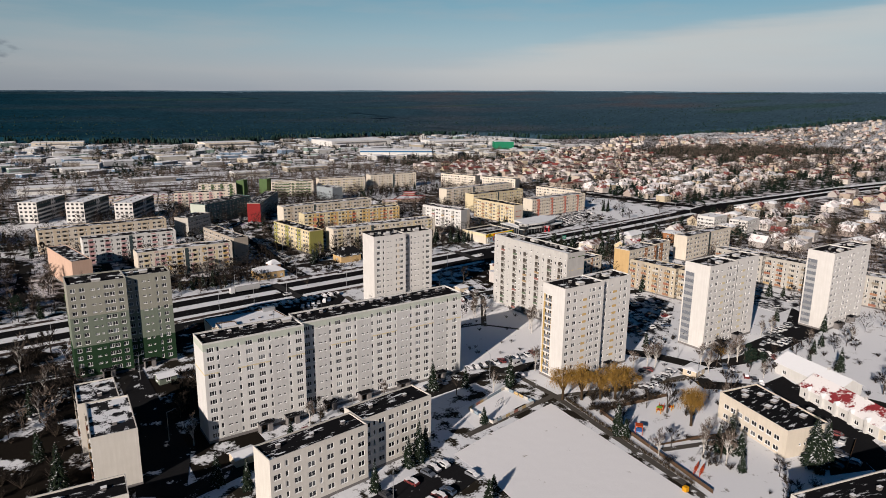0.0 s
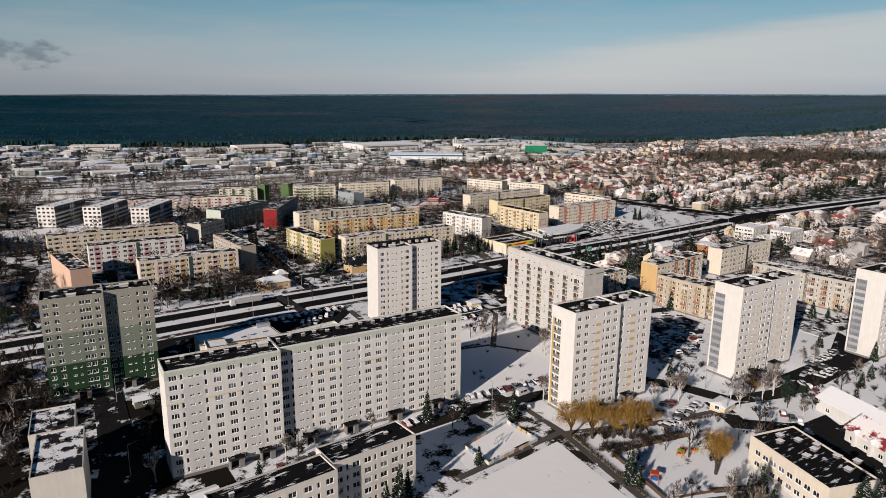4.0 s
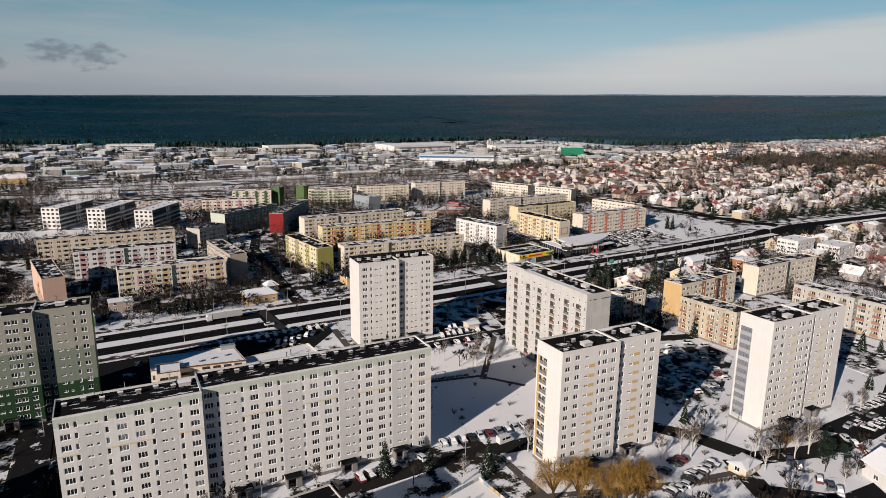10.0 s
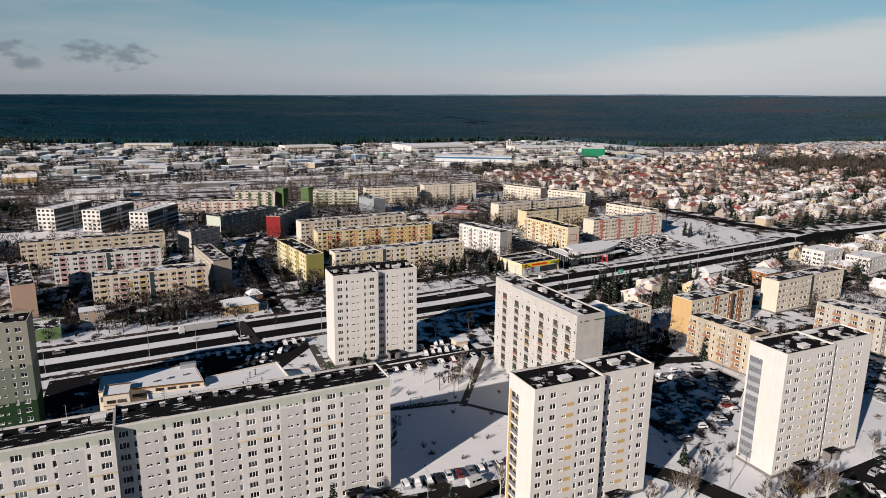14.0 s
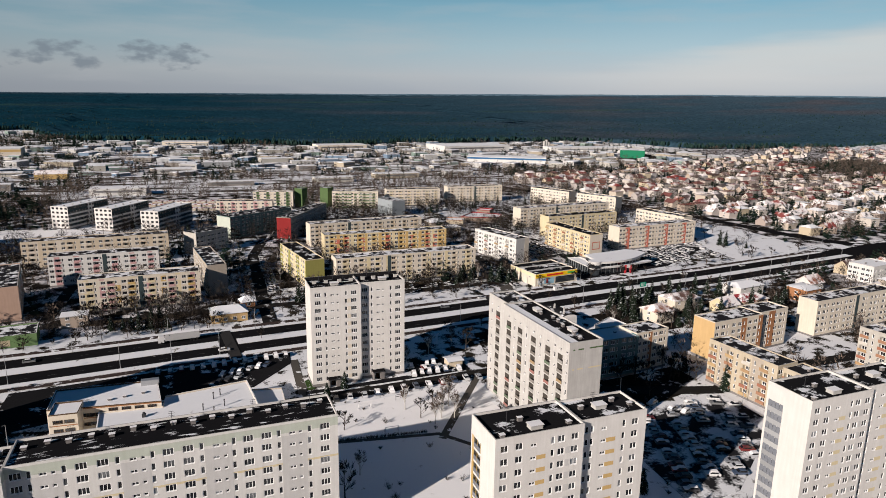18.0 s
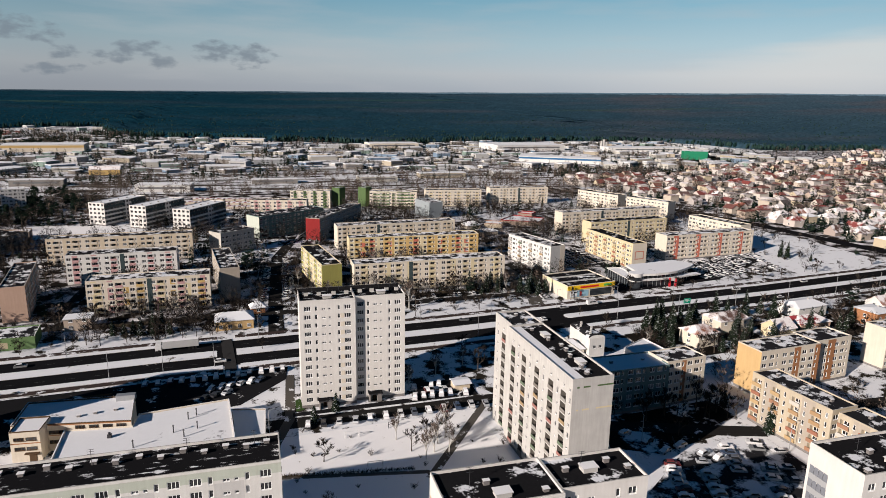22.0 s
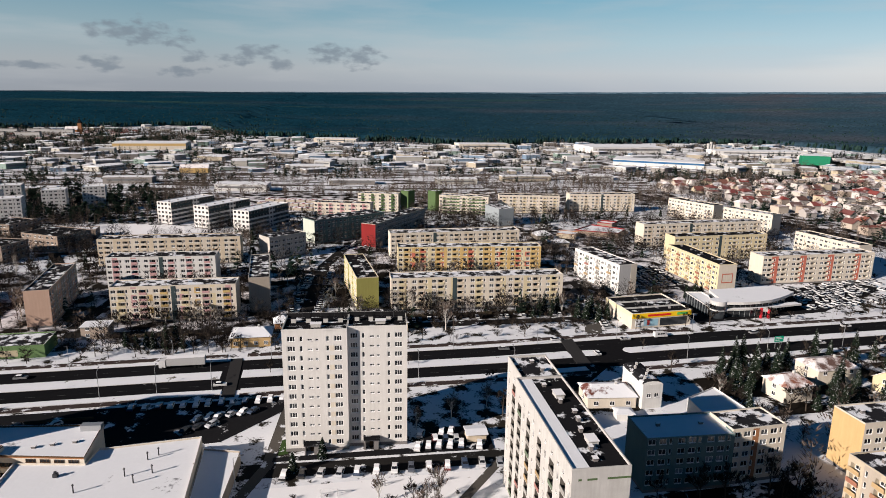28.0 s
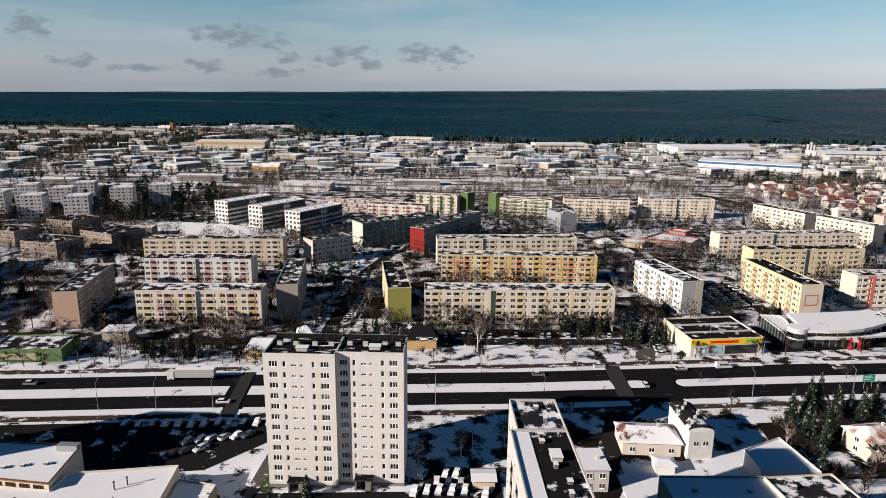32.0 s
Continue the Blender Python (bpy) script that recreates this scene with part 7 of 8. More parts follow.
def grow(seed, height, spread, twig_w, levels=3, twigs=7, limbs=6, start=0.25, rise_k=0.75):
    r = random.Random(seed)
    wood, fine = Geo(), Geo()
    top = Vector((r.uniform(-0.3, 0.3), r.uniform(-0.3, 0.3), height * 0.62))
    wood.tube((0, 0, -0.1), top * 0.5, height * 0.024, height * 0.018, 7)
    wood.tube(top * 0.5, top, height * 0.018, height * 0.008, 6)

    def branch(p, d, length, thick, level):
        q = p + d * length
        wood.tube(p, q, thick, thick * 0.5, 4)
        if level == 0:
            for _ in range(twigs):
                s = p + d * length * r.uniform(0.25, 1.0)
                e = (d + Vector((r.uniform(-1, 1), r.uniform(-1, 1), r.uniform(-0.3, 0.9))) * 0.8).normalized()
                blade(fine, s, s + e * length * r.uniform(0.5, 0.95), twig_w)
            return
        for _ in range(3):
            s = p + d * length * r.uniform(0.4, 1.0)
            e = (d + Vector((r.uniform(-1, 1), r.uniform(-1, 1), r.uniform(-0.1, 0.8))) * 0.75).normalized()
            branch(s, e, length * r.uniform(0.55, 0.75), thick * 0.5, level - 1)

    for i in range(limbs):
        t = 2 * math.pi * (i + r.uniform(-0.3, 0.3)) / limbs
        s = top * (start + (0.98 - start) * (i + 0.5) / limbs)
        branch(s, Vector((math.cos(t) * spread, math.sin(t) * spread, rise_k + 0.3 * i / limbs)).normalized(), height * 0.30, height * 0.009, levels - 1)
    branch(top, Vector((0, 0, 1)), height * 0.22, height * 0.008, levels - 1)
    return wood, fine


def tree(name, label, category, wood, fine, bark, leaf, group="", m=None):
    r = thing(name, label, category, m or pose(0, -900, 0), group)
    part("trunk", wood, bark, r)
    part("crown", fine, leaf, r)
    return r


def spruce(seed, height, width):
    r = random.Random(seed)
    wood, fine = Geo(), Geo()
    wood.tube((0, 0, -0.1), (0, 0, height * 0.97), height * 0.018, 0.02, 6)
    z = height * 0.05
    while z < height * 0.985:
        k = 1 - z / height
        n = int(7 + 13 * k)
        a0 = r.uniform(0, 6)
        for i in range(n):
            t = a0 + 2 * math.pi * i / n + r.uniform(-0.3, 0.3)
            ln = width * (k ** 0.75) * r.uniform(0.5, 1.15) + 0.15
            d = Vector((math.cos(t), math.sin(t), 0))
            s = Vector((-math.sin(t), math.cos(t), 0)) * ln * r.uniform(0.12, 0.2)
            a = Vector((0, 0, z + r.uniform(-0.1, 0.2) * ln))
            mid = a + d * ln * 0.55 + Vector((0, 0, -ln * r.uniform(0.02, 0.16)))
            tip = a + d * ln + Vector((0, 0, -ln * r.uniform(0.15, 0.45)))
            crest = mid + Vector((0, 0, ln * 0.10))
            fine.poly([a, mid - s, tip, crest])
            fine.poly([a, crest, tip, mid + s])
            for _ in range(2):
                q = a + d * ln * r.uniform(0.4, 0.9) + Vector((0, 0, -ln * 0.08))
                side = (s.normalized() * r.choice((-1, 1)) + d * 0.5 + Vector((0, 0, r.uniform(-0.5, 0.1)))).normalized() * ln * r.uniform(0.2, 0.34)
                fine.poly([q, q + side * 0.6 + Vector((0, 0, 0.06 * ln)), q + side, q + side * 0.5 - Vector((0, 0, 0.12 * ln))])
        z += height * 0.036 * (0.5 + 0.6 * k)
    return wood, fine


def pine(seed, height):
    r = random.Random(seed)
    wood, fine = Geo(), Geo()
    wood.tube((0, 0, -0.1), (0.2, 0.1, height * 0.9), height * 0.016, 0.05, 6)
    for _ in range(16):
        z = height * r.uniform(0.45, 0.98)
        t = r.uniform(0, 6.28)
        ln = height * 0.17 * r.uniform(0.4, 1.1) * (1.25 - z / height)  + 0.4
        c = Vector((math.cos(t) * ln * 1.2, math.sin(t) * ln * 1.2, z))
        wood.tube((0.15, 0.08, z - 0.4), c, 0.07, 0.03, 4)
        for _ in range(60):
            e = Vector((r.gauss(0, 1), r.gauss(0, 1), r.gauss(0, 0.6)))
            p = c + e * 0.55
            q = p + Vector((r.gauss(0, 1), r.gauss(0, 1), r.gauss(0.2, 0.6))).normalized() * 0.95
            blade(fine, p, q, 0.22, up=Vector((r.gauss(0, 1), r.gauss(0, 1), r.gauss(0, 1))))
    return wood, fine


def willow(seed, height, width):
    """Forked trunk, arching limbs, and golden twigs hanging in loose tufts."""
    r = random.Random(seed)
    wood, fine = Geo(), Geo()
    wood.tube((0, 0, -0.1), (0.2, 0.1, height * 0.3), height * 0.04, height * 0.03, 8)
    for i in range(11):
        t = 2 * math.pi * i / 11 + r.uniform(-0.3, 0.3)
        reach = r.uniform(0.3, 0.95) * width
        p = Vector((0.2, 0.1, height * 0.25))
        q = Vector((math.cos(t) * reach * 0.5, math.sin(t) * reach * 0.5, height * r.uniform(0.5, 0.68)))
        e = Vector((math.cos(t) * reach, math.sin(t) * reach, height * (1.0 - 0.35 * (reach / width) ** 2) * r.uniform(0.85, 1.05)))
        wood.tube(p, q, height * 0.02, height * 0.012, 5)
        wood.tube(q, e, height * 0.012, 0.03, 4)
        for _ in range(7):
            c = q + (e - q) * r.uniform(0.15, 1.05) + Vector((r.gauss(0, 0.7), r.gauss(0, 0.7), r.gauss(0.1, 0.5)))
            wood.tube(q + (e - q) * r.uniform(0.1, 0.9), c, 0.05, 0.02, 4)
            for _ in range(34):
                a = c + Vector((r.gauss(0, 0.55), r.gauss(0, 0.55), r.gauss(0, 0.4)))
                ln = r.uniform(0.5, 2.2)
                b = a + Vector((r.gauss(0, 0.45), r.gauss(0, 0.45), -ln * r.uniform(0.5, 1.0)))
                blade(fine, a, b, 0.055, up=Vector((r.gauss(0, 1), r.gauss(0, 1), 0.3)))
    return wood, fine


def bush(seed, size):
    r = random.Random(seed)
    wood, fine = Geo(), Geo()
    for _ in range(14):
        t, k = r.uniform(0, 6.28), r.uniform(0.2, 0.7)
        q = Vector((math.cos(t) * k * size, math.sin(t) * k * size, size * r.uniform(0.5, 0.9)))
        wood.tube((0, 0, 0), q, 0.04, 0.015, 4)
        for _ in range(12):
            s = q * r.uniform(0.4, 1.0)
            blade(fine, s, s + Vector((r.uniform(-1, 1), r.uniform(-1, 1), r.uniform(0, 1))) * size * 0.35, 0.06)
    return wood, fine


BARES = [tree("bare_tree", "leafless street tree with fine brown twigs", "tree", *grow(s, h, sp, 0.15, twigs=10), BARK, BARE, "bare trees") for s, h, sp in ((1, 9.5, 0.9), (2, 11, 0.75), (3, 8, 1.0), (4, 12.5, 0.6))]
BIRCHES = [tree("birch", "slim leafless birch with pale bark", "tree", *grow(s, h, 0.45, 0.12, limbs=8, rise_k=1.1, twigs=8), plain("birch_bark", (0.42, 0.4, 0.37), 0.9) if s == 11 else bpy.data.materials["birch_bark"], BIRCH, "birches") for s, h in ((11, 13), (12, 10))]
SPRUCES = [tree("spruce", "dark green spruce with a dusting of snow", "tree", *spruce(s, h, w), BARK, SPRUCE, "spruces") for s, h, w in ((21, 12, 2.5), (22, 9, 2.0), (23, 6, 1.6), (24, 16, 4.0))]
PINES = [tree("pine", "pine with a bare trunk and dark crown", "tree", *pine(s, h), BARK, PINE, "pines") for s, h in ((31, 13), (32, 11), (33, 15))]
WILLOWS = [tree("willow", "golden-twigged weeping willow without leaves", "tree", *willow(s, h, w), WILLOW_BARK, WILLOW, "willows") for s, h, w in ((41, 11.0, 4.8), (42, 9.8, 4.2))]
BUSHES = [bush(s, z) for s, z in ((51, 1.8), (52, 2.6))]


SHRUBS = Geo()


def plant(kinds, x, y, scale=1.0, index=None):
    if kinds is BUSHES:
        m = pose(x, y, 0, 0, 0, rng.uniform(0, 360)) @ Matrix.Scale(scale * rng.uniform(0.7, 1.4), 4)
        for src, slot in zip(rng.choice(BUSHES), (0, 1)):
            k = len(SHRUBS.v)
            SHRUBS.v.extend(tuple(m @ Vector(p)) for p in src.v)
            SHRUBS.f.extend(tuple(k + i for i in f) for f in src.f)
            SHRUBS.m.extend([slot] * len(src.f))
        return
    k = kinds[rng.randrange(len(kinds)) if index is None else index]
    ob = copy_thing(k, pose(x, y, 0, 0, 0, rng.uniform(0, 360)))
    s = scale * rng.uniform(0.85, 1.15)
    ob.scale = (s, s, s * rng.uniform(0.92, 1.1))


for i, (x, y, s) in enumerate(((-24, -121, 1.1), (-18.5, -124.5, 1.2), (-13, -127.5, 1.05), (-8.5, -130, 1.3), (-3, -128.5, 1.15), (-2.6, -155.4, 1.15), (52, -128.5, 0.6))):
    plant(WILLOWS, x, y, s, i % 2)
for x, y, i in ((-32, -103, 0), (-46, -96, 1), (-26.4, -147.4, 1), (-24.6, -145.6, 1), (-25.4, -149.4, 2), (-7.0, -171.4, 0), (-5.2, -173.6, 1), (-9.4, -169.4, 1), (6.4, -187.8, 3), (9.2, -189.6, 0), (4.2, -190.6, 2), (-13, -179, 2), (-57, -92, 0), (-76, -151, 2), (-79, -153, 2), (-56, -120, 2), (-101, -134, 1), (-88, -128.5, 1), (-84, -127.5, 0), (-81, -126, 1), (-30, -12.5, 2), (-22.9, -6.2, 2),
                (101, -49, 1), (99, -31, 2), (123, 42, 0), (119, 40, 0), (126, 37, 1), (130, 44, 1), (134, 38, 0), (140, 42, 0), (156, 49, 0), (160, 46, 1), (117, 26, 0), (114, 31, 1), (112, 36, 0), (148, 24, 0), (152, 21, 1), (143, 20, 0), (158, 15, 1), (137, 12, 1), (144, 12, 0), (175, 14, 0), (178, 38, 0), (196, 16, 1),
                (-99, 76, 2), (-96, 78, 2), (-93, 77, 1), (-90, 79, 2), (-88, 76, 1), (-85, 78, 1), (-82, 76, 2), (-104, 79, 2), (64, 106, 1), (67, 109, 0), (70, 106, 1), (73, 109, 0), (61, 104, 2), (84, 100, 1), (87, 103, 0), (90, 100, 1), (93, 98, 1), (81, 103, 0), (88, 96, 2), (-20, 100, 1), (-24, 96, 1), (126, 128, 2), (130, 126, 2), (144, 128, 1), (148, 127, 1), (152, 129, 1), (-168, -92, 0), (-170, -100, 1), (-172, -72, 0), (-178, -112, 1), (-128, -116, 1), (-116, -112, 2), (-112, -104, 1), (-134, -110, 0), (96, -100, 1), (36, -90, 2), (38, -104, 2), (208, -60, 1), (150, -90, 1), (156, -94, 2), (120.0, -132.9, 1), (101.3, -141.4, 2), (80.6, -158.8, 1), (89.8, -144.2, 2), (70.2, -152.6, 1), (116.2, -113.5, 2)):
    plant(SPRUCES, x, y, 1.0, i)
for x, y in ((55.3, -139.2), (57.5, -136.4), (51.5, -141.0), (58.6, -141.4)):
    plant(PINES, x, y, 0.62)
for x, y in ((-29, -35), (-2, -40), (1, -37), (3, -33), (5, -38), (-5, -35), (6, -30), (0, -31), (3, 7), (-8, -28), (14, 13), (-52, -99), (-102, -93), (-98, -91.5), (-75, -90), (-36, -70), (-30, -60), (12, -62), (10, -66), (15, -95), (20, -99), (-4, -98), (-16, -98), (-40, -104), (-14, -175), (-18, -160), (-10, -166), (2, -150), (-26, -162), (-2, -146), (20, -152), (26, -150), (34, -143), (50, -133), (46, -131), (56, -133), (22, -118), (24, -120), (90, -122), (94, -124), (60, -116), (80, 20), (104, 22), (30, 14), (26, 20), (54.0, -126.3), (48.9, -126.3), (60.0, -126.8), (59.4, -130.7), (60.7, -133.2), (37.4, -133.4), (38.9, -128.9), (51.1, -146.7), (58.1, -145.5), (18.9, -146.6), (-11.5, -167.4), (-11.7, -171.8), (-16.2, -169.2)):
    plant(BARES if (x + y) % 3 > 1 else BIRCHES, x, y, 0.72)
# avenue trees beside the carriageway
for side, gap in ((-20.5, 24), (21.5, 20), (24.5, 30), (0.2, 50)):
    line = offset(MID, side)
    for a, b in zip(line, line[1:]):
        n = int(math.dist(a, b) / gap)
        for i in range(n):
            t = (i + rng.uniform(0.2, 0.8)) / max(1, n)
            x, y = a[0] + (b[0] - a[0]) * t, a[1] + (b[1] - a[1]) * t
            if -330 < x < 330 and abs(x - 78) > 12 and abs(x + 57) > 4 and not (side < 0 and -118 < x < -40):
                plant(BARES, x, y, 0.62 if abs(side) > 1 else 0.42)


def scatter(kinds, count, x0, x1, y0, y1, scale=0.8, room=2.0):
    n = 0
    for _ in range(count * 8):
        if n >= count:
            return
        x, y = rng.uniform(x0, x1), rng.uniform(y0, y1)
        if free(x, y, room):
            plant(kinds, x, y, scale)
            n += 1


scatter(BARES + BIRCHES, 70, -215, 100, 88, 250, 0.85)
for i in range(26):
    plant(BARES + BIRCHES, -2 + i * 3.2 + rng.uniform(-1, 1), 111 + i * 0.15 + rng.uniform(-1.5, 1.5), 0.6)
for i in range(16):
    plant(BARES + BIRCHES, -118 + i * 3.2 + rng.uniform(-1, 1), 101.5 + i * 0.15 + rng.uniform(-2, 2), 0.62)
scatter(BARES, 24, 90, 330, 96, 270, 0.7)

scatter(SPRUCES[:3], 34, -220, 300, 90, 400, 0.8)
scatter(BARES + BIRCHES + SPRUCES[:1], 30, -235, -146, -64, 60, 0.85)
scatter(BIRCHES + BARES, 14, -142, -120, -110, -30, 0.8)
scatter(BARES, 16, 98, 250, -130, -30, 0.7)
scatter(BARES, 14, 58, 98, -45, -29, 0.8, 0.8)
scatter(SPRUCES[:2] + BARES[:1], 22, 104, 215, 4, 56, 0.95, 0.6)
scatter(SPRUCES[:2], 34, 350, 480, 135, 320, 0.9, 0.5)
scatter(PINES, 70, -320, -195, 325, 470, 1.0, 0.5)
scatter(PINES + BARES, 26, -420, -300, 250, 330, 1.0, 0.5)
scatter(BUSHES, 90, -125, 95, 68, 106, 0.9, 0.5)
scatter(BUSHES, 70, -150, -62, 70, 104, 1.0, 0.3)
scatter(BARES, 14, -150, -62, 70, 104, 0.55, 0.8)
scatter(BUSHES, 90, -60, 96, 92, 112, 1.4, 0.3)
scatter(BUSHES, 140, 100, 260, 4, 58, 1.5, 0.3)
scatter(BUSHES, 160, -240, -144, -140, 60, 1.6, 0.3)
scatter(BUSHES, 60, -60, 60, -100, -14, 0.6, 0.8)
scatter(BUSHES, 70, -30, 120, -200, -100, 0.9, 0.6)
scatter(BUSHES, 46, -27, 3, -136, -123, 1.0, 0.2)
scatter(BARES + BIRCHES, 26, -28, 120, -200, -104, 0.6, 1.0)
scatter(BUSHES, 90, -220, -140, -140, 90, 1.1, 0.5)
scatter(BUSHES, 330, -230, 300, 106, 420, 1.3, 0.5)
scatter(BUSHES, 60, 98, 260, -130, 60, 1.1, 0.5)
tagged(new("shrubs", SHRUBS.mesh("shrubs", [BARK, BARE])), "leafless brown shrubs between the buildings", "shrubs", "", "stuff")


def far_growth():
    """Leafless trees and conifers too far off to tell apart, over suburb, sidings and works."""
    r = np.random.default_rng(3)
    for name, label, mat, tall, zones in (
        ("far_bare_trees", "leafless trees with haze in their colour among the far houses", FAR_BARE_HAZE, False, ((260, -330, 320, 240, 430), (3600, -1150, 900, 430, 1280), (1000, -360, 460, 425, 640), (700, -620, 700, 690, 900), (300, -700, 330, 440, 640), (700, -1150, -350, 1100, 1500), (900, -1150, -560, 700, 1240), (200, -330, -195, 325, 470), (200, -420, -235, 230, 330), (1500, -1150, -300, 1240, 1650), (1000, -420, 330, 90, 430), (420, -420, -150, -140, 90), (240, 100, 330, -140, 50), (2400, 330, 1150, 120, 640), (1200, 860, 1330, 400, 640), (420, -420, 330, 400, 640), (2200, 1000, 1900, 60, 980), (900, 1500, 2400, 0, 900), (300, 240, 420, -60, 75), (500, 760, 1150, 270, 500), (420, 300, 900, -130, 110), (1100, 1500, 2700, 300, 950))),
        ("estate_trees", "dark leafless trees between the blocks of flats", BARE, False, ((1150, -330, -40, 64, 330), (1000, -40, 330, 96, 330), (500, -60, 260, 250, 420), (160, -235, -146, -120, 60), (150, 100, 260, -140, 50))),
        ("far_conifers", "dark conifers among the far houses", PINE, True, ((300, 760, 1150, 270, 500), (1300, 860, 1330, 400, 640), (700, 345, 760, 130, 340), (500, 1500, 2700, 300, 950), (4200, -1150, 900, 560, 1280), (360, -1150, -350, 1100, 1500), (2600, -1150, -560, 720, 1240), (900, -700, -380, 1090, 1300), (3200, -1200, -280, 1240, 1650), (260, -330, -195, 325, 470), (260, -520, -330, 250, 420), (230, -420, 330, 90, 430), (70, -420, -150, -140, 90), (2100, 330, 1150, 120, 640), (420, 640, 1150, 330, 560), (300, -700, -330, 300, 620), (900, 1000, 1900, 60, 980), (700, 1500, 2400, 0, 900), (140, 240, 420, -60, 75), (100, 300, 900, -130, 110))),
    ):
        v, f = [], []
        for count, x0, x1, y0, y1 in zones:
            for i in range(count):
                if i % ((5 if tall else 14) if y0 > 400 else (4 if tall else 6)) == 0:
                    gx, gy = r.uniform(x0, x1), r.uniform(y0, y1)
                spread = (5 if tall else 8) * (1.5 if y0 > 400 else 1.0)
                x, y = gx + r.normal(0, spread * 1.6), gy + r.normal(0, spread * 0.8)
                if y > forest_edge(x) - 10 or not free(x, y, 0.5) or (-205 < x < -140 and -145 < y < -60) or (258 < x < 345 and 95 < y < 232 and r.random() < 0.9):
                    continue
                h = r.uniform(4, 12) if y < 900 else r.uniform(6, 13)
                w = h * (0.3 if tall else 0.42)
                base = h * (0.05 if tall else 0.2)
                z0 = rise(x, y)
                for _ in range(22 if tall else (90 if mat is BARE else 46)):
                    t, k = r.uniform(0, 6.28), r.uniform(0, 1)
                    zz = z0 + base + (h - base) * k
                    rad = w * ((1 - k) if tall else math.sin(0.35 + 2.5 * k))
                    c, s = math.cos(t), math.sin(t)
                    inner = 0.35 if tall else r.uniform(0.1, 0.95)
                    cx, cy = x + c * rad * inner, y + s * rad * inner
                    ln, wd = (0.8 + rad, 0.6 + rad * 0.5) if tall else (h * (0.2 if mat is BARE else 0.15), 0.09 if mat is BARE else 0.27)
                    lift = -0.3 * ln if tall else ln * 0.75
                    q = len(v)
                    v.extend([(cx - s * wd, cy + c * wd, zz), (cx + s * wd, cy - c * wd, zz + 0.15), (cx + c * ln * 0.8, cy + s * ln * 0.8, zz + lift)])
                    f.append((q, q + 1, q + 2))
                q = len(v)
                v.extend([(x - 0.14, y, z0), (x + 0.14, y, z0), (x + 0.05, y, z0 + h * 0.7), (x - 0.05, y, z0 + h * 0.7)])
                f.append((q, q + 1, q + 2, q + 3))
        me = bpy.data.meshes.new(name)
        me.from_pydata(v, [], f)
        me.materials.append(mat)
        tagged(new(name, me), label, "trees", "", "stuff")


far_growth()


# hedges
def hedge(pts, w, h, label="clipped brown hedge without leaves"):
    g = Geo()
    r = random.Random(7)
    for a, b in zip(pts, pts[1:]):
        a, b = Vector((*a, 0)), Vector((*b, 0))
        n = int((b - a).length * 26)
        for _ in range(n):
            p = a + (b - a) * r.random() + Vector((r.uniform(-w, w) * 0.5, r.uniform(-w, w) * 0.5, 0))
            q = p + Vector((r.uniform(-0.4, 0.4), r.uniform(-0.4, 0.4), h * r.uniform(0.6, 1.05)))
            blade(g, p, q, 0.12)
    solid("hedge", g, HEDGE, label, "hedge")


hedge([(-22.5, -121), (-25.5, -140), (-29.3, -176)], 1.2, 1.1)
hedge([(-22, -131), (8, -136)], 1.6, 1.2)
hedge([(-20, -122), (30, -134)], 1.4, 1.0)
hedge([(-40, -40), (-6, -44)], 1.0, 0.9)
hedge([(-118, 88), (-70, 90)], 2.0, 1.4)
hedge([(0, 108), (60, 111)], 2.0, 1.5)

